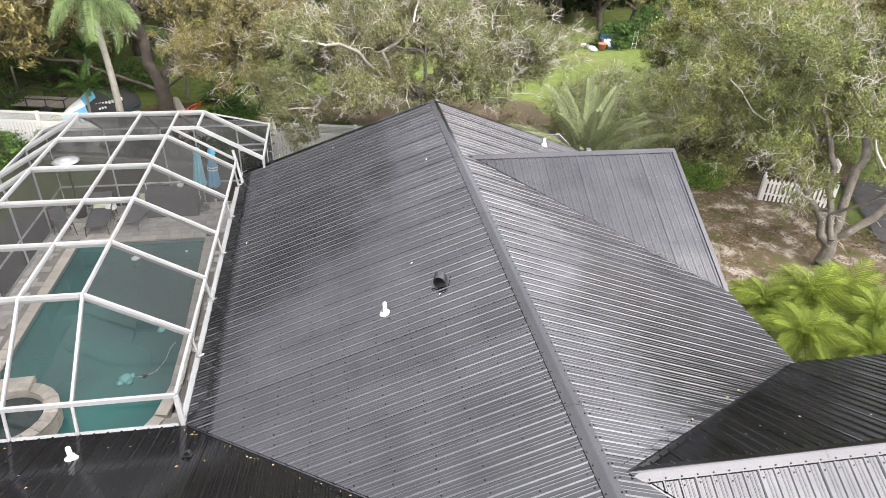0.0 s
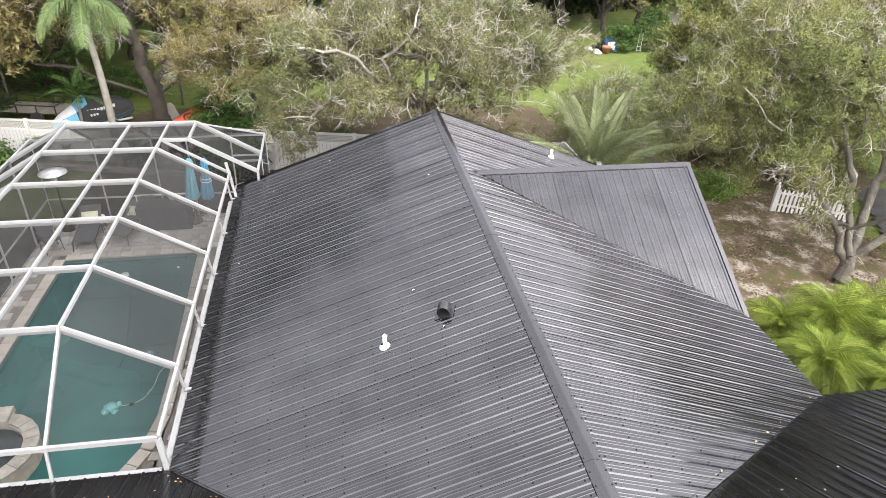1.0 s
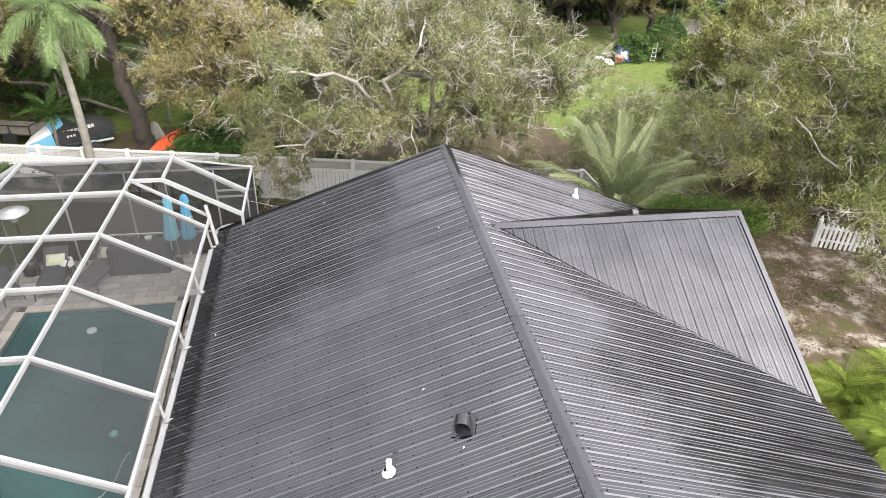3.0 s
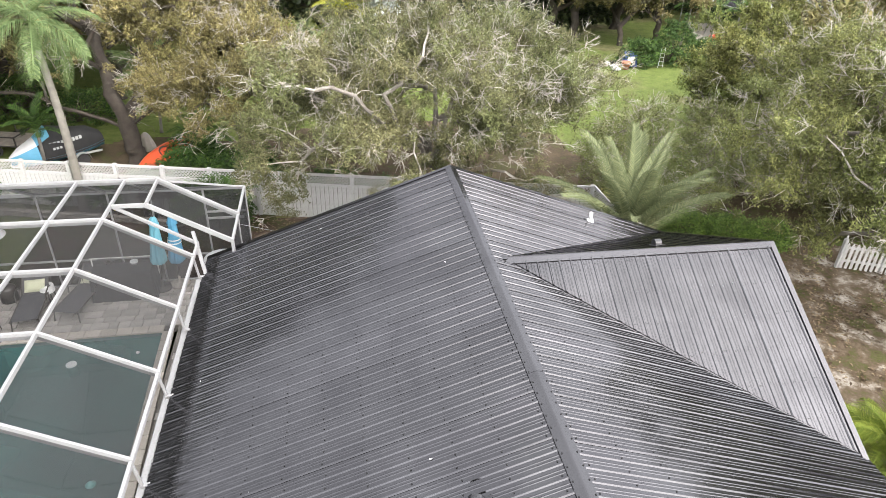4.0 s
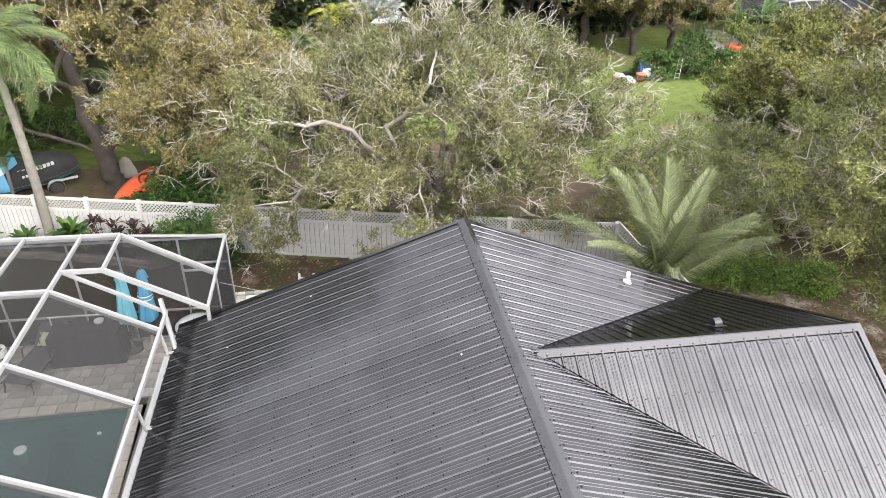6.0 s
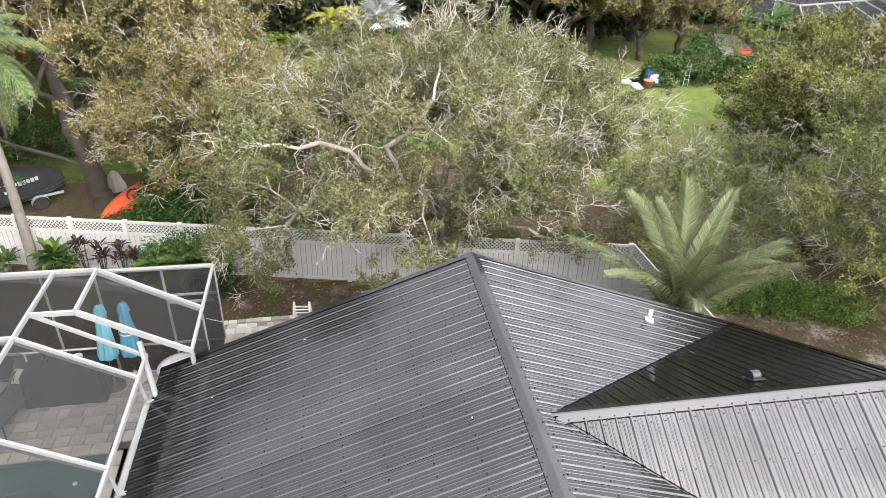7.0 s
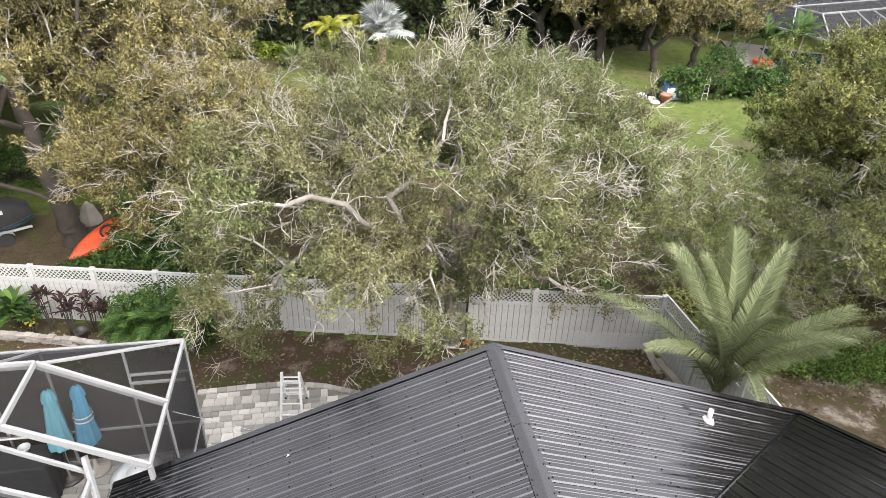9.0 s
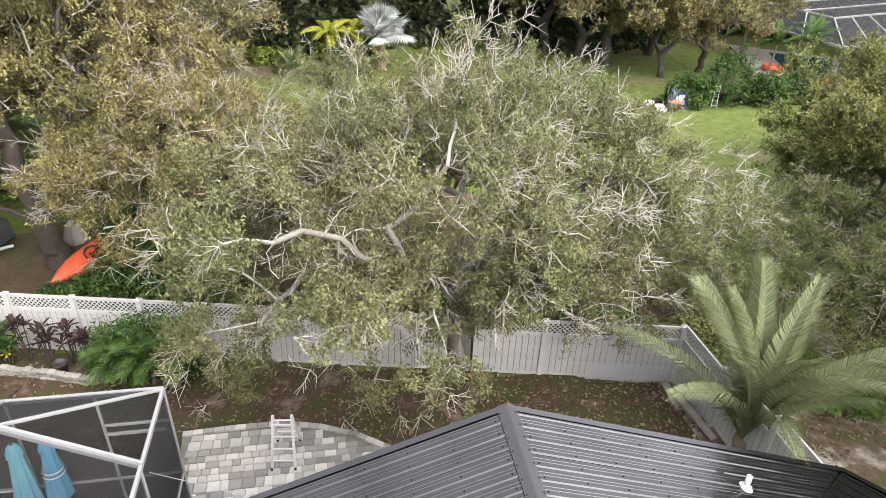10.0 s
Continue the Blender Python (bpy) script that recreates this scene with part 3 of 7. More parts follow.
# leaves and pale flecks blown onto the roof
def flecks(name, label, mat, spots, seed):
    rnd = random.Random(seed)
    g = Geo()
    for place, u, w in spots:
        c = Vector(place(u, w, 0.012))
        a, b = Vector(place(u + 1, w, 0.012)) - c, Vector(place(u, w + 1, 0.012)) - c
        a.normalize(), b.normalize()
        n, t, r = a.cross(b), rnd.uniform(0, 6.28), rnd.uniform(0.014, 0.034)
        p, q = a * math.cos(t) + b * math.sin(t), b * math.cos(t) - a * math.sin(t)
        n = n if n.z > 0 else -n
        g.add([c + p * r, c + q * r * 0.55 + n * 0.012, c - p * r, c - q * r * 0.55 + n * 0.01], [(0, 1, 2, 3)])
    tagged(new(name, g.data(name, mat)), label, "debris", kind="stuff")


frnd = random.Random(91)
WING_N = cross(WY, WZ, WS, 1)
M_DRYLEAF = mixed("dry_yellow_leaf", (0.4, 0.29, 0.12), (0.3, 0.19, 0.09), 0.8, 9, 60, 0.1)
flecks("fallen_leaves", "dry yellow-brown leaves lying on the metal roof", M_DRYLEAF,
       [(WING_N, RX - 6.16 * k - 0.12, 5.8 * k + frnd.uniform(-0.1, 0.05)) for k in [frnd.uniform(0.1, 0.98) for _ in range(26)]] + [(WING_N, frnd.uniform(-9, -1.5), frnd.uniform(2, 5.6)) for _ in range(22)]
       + [(main_right, 9.38 - 3.96 * k + 0.15, WR * (1 - k) + 0.36 * k) for k in [frnd.uniform(0, 0.8) for _ in range(10)]], 5)
flecks("white_flecks", "tiny white flecks scattered on the metal roof", M_PVC,
       [(main_left, frnd.uniform(9.5, 19.8), frnd.uniform(0.5, 5.8)) for _ in range(7)] + [(cross(G2Y, G2Z, G2S, 1), frnd.uniform(5.5, 9), frnd.uniform(0.4, 1.2)) for _ in range(5)] + [(WING_N, frnd.uniform(-9, -3), frnd.uniform(3, 5.6)) for _ in range(5)], 6)

# ---- ground ----
def ground_material():
    m, n, l, b = nodes_of("lawn_and_soil", (0.1, 0.13, 0.04), 0.95, spec=0.2)
    big, mid, fine = noise_node(n, l, 0.12, 5.0), noise_node(n, l, 1.6, 9.0, rough=0.7), noise_node(n, l, 14.0, 6.0, rough=0.7)
    grass = ramp(n, l, mid, [(0.3, (0.052, 0.076, 0.016)), (0.5, (0.094, 0.124, 0.028)), (0.62, (0.115, 0.14, 0.038)), (0.75, (0.165, 0.172, 0.06))])
    soil = ramp(n, l, mid, [(0.35, (0.11, 0.08, 0.05)), (0.7, (0.22, 0.175, 0.12))])
    col = blend(n, l, grass, soil, ramp(n, l, big, [(0.55, (0, 0, 0)), (0.68, (0.75, 0.75, 0.75))]))
    col = blend(n, l, col, (0.03, 0.04, 0.012), ramp(n, l, fine, [(0.5, (0, 0, 0)), (0.75, (0.75, 0.75, 0.75))]))
    l.new(col, b.inputs["Base Color"])
    relief(n, l, b, fine, 0.8, 0.05)
    return m


def patch_mat(name, stops, scale, fine_scale, dark, rough=0.95, bump=0.7, dist=0.03):
    m, n, l, b = nodes_of(name, stops[0][1], rough, spec=0.2)
    a, f = noise_node(n, l, scale, 7.0, rough=0.65), noise_node(n, l, fine_scale, 4.0)
    col = ramp(n, l, a, stops)
    col = blend(n, l, col, dark, ramp(n, l, f, [(0.48, (0, 0, 0)), (0.72, (0.8, 0.8, 0.8))]))
    l.new(col, b.inputs["Base Color"])
    relief(n, l, b, f, bump, dist)
    return m


M_GROUND = ground_material()
M_SAND = patch_mat("sandy_bare_yard", [(0.4, (0.06, 0.064, 0.02)), (0.47, (0.085, 0.062, 0.04)), (0.53, (0.125, 0.1, 0.072)), (0.6, (0.27, 0.243, 0.207)), (0.72, (0.4, 0.37, 0.325))], 1.2, 17, (0.085, 0.064, 0.042))
M_MULCH = patch_mat("mulch_and_thin_grass", [(0.38, (0.036, 0.05, 0.012)), (0.47, (0.05, 0.05, 0.02)), (0.56, (0.058, 0.035, 0.025)), (0.68, (0.16, 0.135, 0.108))], 0.8, 18, (0.0375, 0.0263, 0.0188))
M_ASPHALT = patch_mat("worn_asphalt", [(0.4, (0.048, 0.048, 0.0496)), (0.6, (0.068, 0.0664, 0.0656))], 2.0, 60, (0.028, 0.028, 0.028), 0.85, 0.3, 0.01)


def sheet(name, x0, x1, y0, y1, step, mat, lift=0.0, outline=None, keep=None):
    """A piece of ground following ground_z; keep(x, y) says where it lies."""
    xs = np.arange(x0, x1 + step / 2, step)
    ys = np.arange(y0, y1 + step / 2, step)
    vv, ff = [], []
    idx = {}
    for i, x in enumerate(xs):
        for j, y in enumerate(ys):
            idx[i, j] = len(vv)
            z = ground_z(x, y) + lift + (0.05 * noise.noise(Vector((x * 0.35, y * 0.35, 0.0))) if abs(x) < 90 else 0)
            vv.append((x, y, z))
    for i in range(len(xs) - 1):
        for j in range(len(ys) - 1):
            if keep is None or keep((xs[i] + xs[i + 1]) / 2, (ys[j] + ys[j + 1]) / 2):
                ff.append((idx[i, j], idx[i + 1, j], idx[i + 1, j + 1], idx[i, j + 1]))
    g = Geo()
    g.v, g.f = vv, ff
    me = g.data(name, mat, True)
    bm = bmesh.new()
    bm.from_mesh(me)
    bmesh.ops.delete(bm, geom=[v for v in bm.verts if not v.link_faces], context="VERTS")
    bm.to_mesh(me)
    bm.free()
    return tagged(new(name, me), kind="structure")


FENCE = lambda x: 29.51 - 0.2062 * (x + 8.0)
POOL = [(-4.5, 20.55), (-8.58, 20.5), (-8.62, 14.2), (-8.7, 11.0), (-5.6, 10.6), (-4.9, 11.3), (-4.5, 12.1), (-4.32, 13.1), (-4.32, 15.0)]


def in_pool_area(x, y):
    return -9.5 < x < -2.6 and 9.0 < y < 23.0


g = Geo()
xs = [-900, -400, -150, -80, -50] + [v for v in range(-40, 61, 2)] + [75, 100, 180, 400, 900]
ys = [-900, -300, -100, -50] + [v for v in range(-30, 81, 2)] + [100, 140, 220, 400, 900]
for x in xs:
    for y in ys:
        # sunk below the pool basin
        sink = 2.2 if -10 < x < -2.5 and 9.0 < y < 22.5 else 0.0
        g.v.append((x, y, ground_z(x, y) - sink - 0.02 + (0.06 * noise.noise(Vector((x * 0.11, y * 0.11, 3.0))) if abs(x) < 70 and y < 90 else 0)))
for i in range(len(xs) - 1):
    for j in range(len(ys) - 1):
        k = i * len(ys) + j
        g.f.append((k, k + len(ys), k + len(ys) + 1, k + 1))
ground = tagged(new("ground", g.data("ground", M_GROUND, True)), "patchy green lawn with bare soil", "ground", kind="structure")
tagged(sheet("ground_mulch", -10.0, 9.6, 21.0, 30.4, 0.35, M_MULCH, 0.045, keep=lambda x, y: y < FENCE(x) - 0.1 + 0.25 * noise.noise(Vector((x, y, 0)))), "mulch, bare soil and thin grass inside the fence", "ground")
# brown litter, toned down further to carry the oaks' shade in its colour
M_LITTER = patch_mat("leaf_litter", [(0.36, (0.065, 0.072, 0.022)), (0.46, (0.066, 0.05, 0.03)), (0.6, (0.096, 0.07, 0.045)), (0.7, (0.15, 0.118, 0.082))], 0.7, 16, (0.025, 0.02, 0.014))


def in_litter(x, y):
    e = 1.6 * noise.noise(Vector((x * 0.3, y * 0.3, 7.0)))
    return y > FENCE(x) + 0.1 and (((x - 3.5) / (9.0 + e)) ** 2 + ((y - 30.0) / (8.0 + e)) ** 2 < 1 or ((x + 7.0) / (5.5 + e)) ** 2 + ((y - 33.0) / (3.6 + e)) ** 2 < 1 or ((x - 19.5) / (6.0 + e)) ** 2 + ((y - 26.5) / (3.4 + e)) ** 2 < 1)


tagged(sheet("ground_litter", -17.0, 25.0, 23.0, 40.0, 0.25, M_LITTER, 0.05, keep=in_litter), "leaf litter, coloured darker for the shade under the oaks", "ground")
tagged(sheet("ground_sand", 9.2, 24.0, 9.0, 25.8, 0.4, M_SAND, 0.05, keep=lambda x, y: y < 24.8 - 0.12 * (x - 9) + 0.9 * noise.noise(Vector((x * 0.5, y * 0.5, 1))) and x < 19.6 + (20 - y) * 0.12), "bare sandy yard with thin grass", "ground")
tagged(sheet("road", 18.0, 25.0, 6.0, 23.5, 0.25, M_ASPHALT, 0.07, keep=lambda x, y: x > 20.6 - (20 - y) * 0.48), "worn grey asphalt driveway", "road")

# ---- pool deck, pool, spa ----
DECK = 0.65
M_PAVER = mixed("tan_grey_paver", (0.25, 0.238, 0.22), (0.2, 0.192, 0.18), 0.85, 2.2, 45, 0.35, 0.006, c3=(0.163, 0.151, 0.134), vary=0.22)
M_PATIO = mixed("grey_patio_paver", (0.3, 0.288, 0.27), (0.25, 0.244, 0.232), 0.85, 2.0, 45, 0.35, 0.006, c3=(0.2, 0.193, 0.18), vary=0.5)
M_JOINT = mixed("paver_joint_sand", (0.14, 0.13, 0.115), (0.105, 0.098, 0.0875), 0.95, 4, 60, 0.3, 0.006)
M_COPING = mixed("travertine_coping", (0.302, 0.28, 0.243), (0.256, 0.233, 0.203), 0.7, 3, 35, 0.3, 0.006, vary=0.12)
M_PLASTER = mixed("blue_grey_pool_plaster", (0.06, 0.114, 0.114), (0.042, 0.084, 0.087), 0.6, 0.35, 12, 0.1)
M_STONE = mixed("grey_wall_stone", (0.3, 0.277, 0.247), (0.225, 0.21, 0.188), 0.9, 3, 30, 0.5, 0.02, vary=0.2)


def water_mat():
    m, n, l, b = nodes_of("pool_water", (0.3, 0.52, 0.5), 0.03)
    b.inputs["Transmission Weight"].default_value = 0.4
    b.inputs["Specular IOR Level"].default_value = 0.3
    b.inputs["IOR"].default_value = 1.33
    deep = noise_node(n, l, 0.28, 2.0)
    l.new(ramp(n, l, deep, [(0.38, (0.016, 0.068, 0.066)), (0.62, (0.036, 0.135, 0.125))]), b.inputs["Base Color"])
    relief(n, l, b, noise_node(n, l, 2.2, 3.0), 0.05, 0.02)
    return m


M_WATER = water_mat()


def inside(poly, x, y):
    c = False
    for (ax_, ay_), (bx_, by_) in zip(poly, poly[1:] + poly[:1]):
        if (ay_ > y) != (by_ > y) and x < (bx_ - ax_) * (y - ay_) / (by_ - ay_) + ax_:
            c = not c
    return c


pool = thing("swimming_pool", "in-ground pool with still dark teal water and pale coping", "pool", kind="structure")
g = Geo()
n_ = len(POOL)
g.add([(*p, DECK - 0.03) for p in POOL] + [(*p, -0.85) for p in POOL], [(i, n_ + i, n_ + (i + 1) % n_, (i + 1) % n_) for i in range(n_)] + [tuple(range(2 * n_ - 1, n_ - 1, -1))])
part("basin", g, M_PLASTER, pool)
g = Geo()
g.add([(*p, DECK - 0.13) for p in POOL], [tuple(range(n_))])
w = part("water", g, M_WATER, pool, "still dark teal pool water")
w.visible_shadow = False
# coping stones along the rim
CO = Geo()
for (x0, y0), (x1, y1) in zip(POOL, POOL[1:] + POOL[:1]):
    L = math.hypot(x1 - x0, y1 - y0)
    k = max(1, round(L / 0.42))
    for i in range(k):
        a, b = (i + 0.02) / k, (i + 0.98) / k
        p0, p1 = Vector((x0 + (x1 - x0) * a, y0 + (y1 - y0) * a, DECK + 0.012)), Vector((x0 + (x1 - x0) * b, y0 + (y1 - y0) * b, DECK + 0.012))
        s = (p1 - p0).normalized().cross(Vector((0, 0, 1))) * 0.13
        part("coping_stone", Geo().bar(p0 + s, p1 + s, 0.3, 0.05), M_COPING, pool)

deck = thing("pool_deck", "tan and grey concrete pavers round the pool", "paving", kind="structure")
base = Geo()
for x0, x1, y0, y1 in ((-11.5, -2.3, 20.85, 23.3), (-11.5, -8.85, 9.0, 20.85), (-4.15, -2.3, 9.0, 20.85), (-8.85, -4.15, 9.0, 10.4)):
    base.box(((x0 + x1) / 2, (y0 + y1) / 2, DECK - 0.14), (x1 - x0, y1 - y0, 0.22))
corner = [(-5.6, 10.3), (-4.1, 10.3), (-4.1, 13.1), (-4.32, 13.1), (-4.5, 12.1), (-4.9, 11.3), (-5.6, 10.6)]
base.add([(*p, DECK - 0.03) for p in corner], [tuple(range(7))])
part("paver_bed", base, M_JOINT, deck)


def lay_pavers(parent, x0, x1, y0, y1, z, mat, keep, seed, limit, rows=(0.16, 0.24, 0.32), lens=(0.24, 0.32, 0.48)):
    """Pavers in courses of mixed length; the first ones are parts, the rest one joined piece."""
    rnd = random.Random(seed)
    cache, rest, count = {}, Geo(), 0
    y = y0
    while y < y1:
        h = rnd.choice(rows)
        x = x0 - rnd.uniform(0, 0.3)
        while x < x1:
            w_ = rnd.choice(lens)
            cx_, cy_ = x + w_ / 2, y + h / 2
            if keep(cx_, cy_, w_, h):
                if count < limit:
                    if (w_, h) not in cache:
                        a, b_, e = w_ / 2 - 0.005, h / 2 - 0.005, 0.006
                        gg = Geo().add([(-a, -b_, -0.03), (a, -b_, -0.03), (a, b_, -0.03), (-a, b_, -0.03), (-a, -b_, 0.018), (a, -b_, 0.018), (a, b_, 0.018), (-a, b_, 0.018),
                                        (-a + e, -b_ + e, 0.024), (a - e, -b_ + e, 0.024), (a - e, b_ - e, 0.024), (-a + e, b_ - e, 0.024)],
                                       [(0, 1, 5, 4), (1, 2, 6, 5), (2, 3, 7, 6), (3, 0, 4, 7), (4, 5, 9, 8), (5, 6, 10, 9), (6, 7, 11, 10), (7, 4, 8, 11), (8, 9, 10, 11)])
                        cache[w_, h] = gg.data("paver", mat)
                    ob = part("paver", cache[w_, h], mat, parent)
                    ob.location = (cx_, cy_, z - 0.024 + rnd.uniform(-0.003, 0.003))
                    ob.rotation_euler = (rnd.uniform(-0.006, 0.006), rnd.uniform(-0.006, 0.006), 0)
                    count += 1
                else:
                    rest.box((cx_, cy_, z - 0.024), (w_ - 0.01, h - 0.01, 0.045))
            x += w_
        y += h
    if rest.v:
        tagged(part("joined_pavers", rest, mat, parent), kind="stuff")


lay_pavers(deck, -9.7, -2.35, 20.86, 23.2, DECK, M_PAVER, lambda x, y, w_, h: True, 5, 300)
lay_pavers(deck, -9.7, -2.35, 9.2, 20.85, DECK, M_PAVER, lambda x, y, w_, h: x + w_ / 2 < -8.9 or x - w_ / 2 > -4.1 or y + h / 2 < 10.4 or (y < 13.0 and x > -5.6 and not inside(POOL, x - w_ / 2 - 0.2, y + h / 2 + 0.1)), 6, 0)

M_SPA = mixed("dark_spa_water", (0.014, 0.022, 0.021), (0.01, 0.016, 0.016), 0.05, 1.5, 9, 0.02, spec=0.3)
M_SPASTONE = mixed("weathered_spa_stone", (0.27, 0.25, 0.215), (0.17, 0.158, 0.137), 0.9, 4, 30, 0.6, 0.02, vary=0.3)
spa = thing("spa", "round raised spa with stone coping beside the pool", "spa", kind="structure")
g = Geo()
SX, SY = -7.68, 12.2
g.lathe((SX, SY, 0.0), [(1.08, -0.3), (1.08, 0.92), (0.78, 0.92), (0.78, 0.1), (0.0, 0.1)], 28)
part("spa_wall", g, M_SPASTONE, spa)
part("spillway_block", Geo().bar((SX - 0.75, SY + 0.95, 0.98), (SX + 0.25, SY + 1.0, 0.98), 0.5, 0.16), M_SPASTONE, spa, "raised stone spillway block")
g = Geo().lathe((SX, SY, 0), [(0.779, 0.8), (0.779, 0.805)], 28)
part("spa_water", g, M_SPA, spa, "dark still spa water").visible_shadow = False
for i in range(22):
    a = 2 * math.pi * i / 22
    b = 2 * math.pi * (i + 0.95) / 22
    gg = Geo()
    gg.add([(SX + r * math.cos(t), SY + r * math.sin(t), z) for z in (0.92, 0.975) for r, t in ((0.8, a), (1.11, a), (1.11, b), (0.8, b))],
           [(3, 2, 1, 0), (4, 5, 6, 7), (0, 1, 5, 4), (1, 2, 6, 5), (2, 3, 7, 6), (3, 0, 4, 7)])
    part("coping_stone", gg, M_SPASTONE, spa)

# ---- screened pool enclosure ----
cage = thing("pool_enclosure", "white aluminium pool cage with charcoal insect screen", "enclosure", group="pool enclosures")
TOP, LOW, AX, CX, DX = 4.78, 3.7, -4.85, -5.97, -7.82
BX, LX, NY, SY_ = -3.06, -9.7, 23.12, 9.38
BENTS = [21.4, 19.33, 17.25, 15.22, 13.15, 11.15]


def member(name, a, b, w=0.05, h=0.15, up=(0, 0, 1)):
    return part(name, Geo().bar(a, b, w, h, up), M_ALU, cage)


for i, y in enumerate(BENTS):
    x_east = -4.07 if i == 0 else AX
    xl = BX if i else -2.24
    member("rafter", (x_east, y, TOP), (DX, y, TOP))
    member("rafter", (x_east, y, TOP), (xl, y, LOW))
    member("rafter", (DX, y, TOP), (LX, y, LOW))
    if i:
        member("upright", (BX - 0.01, y, LOW - 0.06), (BX + 0.06, y, 3.08), 0.05, 0.05, (0, 1, 0))
        part("gutter_bracket", Geo().box((BX + 0.1, y, 3.14), (0.14, 0.07, 0.03)), M_ALU, cage)
    member("upright", (LX, y, LOW), (LX, y, DECK), 0.05, 0.1, (1, 0, 0))
# purlins
for x in (AX, CX, DX):
    member("purlin", (x, BENTS[0], TOP + 0.02), (x, BENTS[-1], TOP + 0.02), 0.05, 0.1)
    member("purlin", (x, BENTS[-1], TOP + 0.02), (x + 0.06, SY_, LOW), 0.05, 0.1)
    member("purlin", (x, BENTS[0], TOP), (x, NY, LOW), 0.05, 0.08)
    member("upright", (x + 0.06, SY_, LOW), (x + 0.06, 9.24, 3.1), 0.05, 0.05, (0, 1, 0))
member("purlin", (-4.07, 20.03, TOP + 0.02), (-4.07, BENTS[0], TOP + 0.02), 0.05, 0.1)
member("rafter", (AX, 20.03, TOP), (-4.07, 20.03, TOP), 0.055, 0.1)
member("rafter", (-4.07, 20.03, TOP), (-2.24, 20.03, LOW), 0.055, 0.12)
member("rafter", (AX, 20.05, TOP), (BX, 19.98, LOW), 0.05, 0.08)
member("rafter", (-4.07, BENTS[0], TOP), (-2.24, NY, LOW), 0.055, 0.05)
# eave beams
member("eave_beam", (BX, 20.0, LOW), (BX, SY_, LOW), 0.06, 0.1)
member("eave_beam", (-2.24, 20.03, LOW), (-2.24, NY, LOW), 0.06, 0.08)
member("eave_beam", (-2.24, NY, LOW), (LX, NY, LOW), 0.06, 0.1)
member("eave_beam", (LX, NY, LOW), (LX, SY_, LOW), 0.06, 0.1)
member("eave_beam", (BX, SY_, LOW), (LX, SY_, LOW), 0.06, 0.1)
member("upright", (BX - 0.08, 20.06, 4.0), (-2.85, 19.4, 3.0), 0.07, 0.1, (0, 1, 0))
member("upright", (-2.24, 20.03, LOW), (-2.24, 20.1, DECK), 0.07, 0.1, (0, 1, 0))
member("upright", (-2.24, 21.3, LOW), (-2.24, 21.3, DECK), 0.05, 0.06, (0, 1, 0))
member("upright", (BX, SY_, LOW), (-2.99, 9.26, 3.06), 0.09, 0.1, (0, 1, 0))
# super gutters on the house eaves
for a, b in (((-3.03, 9.2, 3.03), (-3.03, 19.3, 3.03)), ((-3.0, 9.26, 3.03), (-12.0, 9.26, 3.03))):
    part("super_gutter", Geo().bar(a, b, 0.13, 0.12), M_ALU, cage, "white box gutter along the eave")
# walls: posts and rails on the north, west and east sides
for x in (-2.24, -3.4, -4.85, -5.97, -7.82, LX):
    member("upright", (x, NY, LOW), (x, NY, DECK), 0.05, 0.06, (0, 1, 0))
for z in (DECK + 0.03, 1.55):
    member("rail", (-2.24, NY, z), (LX, NY, z), 0.05, 0.06)
    member("rail", (LX, NY, z), (LX, SY_, z), 0.05, 0.06)
member("rail", (-2.24, NY, 1.55), (-2.24, 20.1, 1.55), 0.05, 0.05)
member("rail", (-2.24, NY, DECK + 0.03), (-2.24, 20.1, DECK + 0.03), 0.05, 0.05)
# screen door in the north wall
member("door_stile", (-3.4, NY - 0.03, DECK + 2.1), (-2.35, NY - 0.03, DECK + 2.1), 0.05, 0.06)
member("rail", (-3.4, NY, 2.95), (-2.24, NY, 2.95), 0.05, 0.06)


def screen(pts, mat=M_SCREEN):
    g = Geo()
    g.add(pts, [tuple(range(len(pts)))])
    return part("screen_panel", g, mat, cage)


for i in range(len(BENTS) - 1):
    y0, y1 = BENTS[i], BENTS[i + 1]
    for xa, xb in ((AX, CX), (CX, DX)):
        screen([(xa, y0, TOP), (xb, y0, TOP), (xb, y1, TOP), (xa, y1, TOP)])
    if i:
        # darker screen copy here also darkens its image in the roof
        screen([(AX, y0, TOP), (AX, y1, TOP), (BX, y1, LOW), (BX, y0, LOW)], M_SCREEN_EAVE)
    screen([(DX, y0, TOP), (LX, y0, LOW), (LX, y1, LOW), (DX, y1, TOP)])
screen([(-4.07, 20.03, TOP), (-4.07, 21.4, TOP), (-2.24, 21.4, LOW), (-2.24, 20.03, LOW)])
screen([(AX, 20.03, TOP), (AX, 21.4, TOP), (-4.07, 21.4, TOP), (-4.07, 20.03, TOP)])
screen([(AX, 11.15, TOP), (CX, 11.15, TOP), (CX + 0.06, SY_, LOW), (AX + 0.06, SY_, LOW)])
screen([(CX, 11.15, TOP), (DX, 11.15, TOP), (DX + 0.06, SY_, LOW), (CX + 0.06, SY_, LOW)])
screen([(AX, 11.15, TOP), (AX + 0.06, SY_, LOW), (BX, SY_, LOW)])
screen([(AX, 11.15, TOP), (BX, SY_, LOW), (BX, 11.15, LOW)])
screen([(DX, 11.15, TOP), (LX, 11.15, LOW), (LX, SY_, LOW)])
screen([(DX, 11.15, TOP), (LX, SY_, LOW), (DX + 0.06, SY_, LOW)])
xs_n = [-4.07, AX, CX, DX]
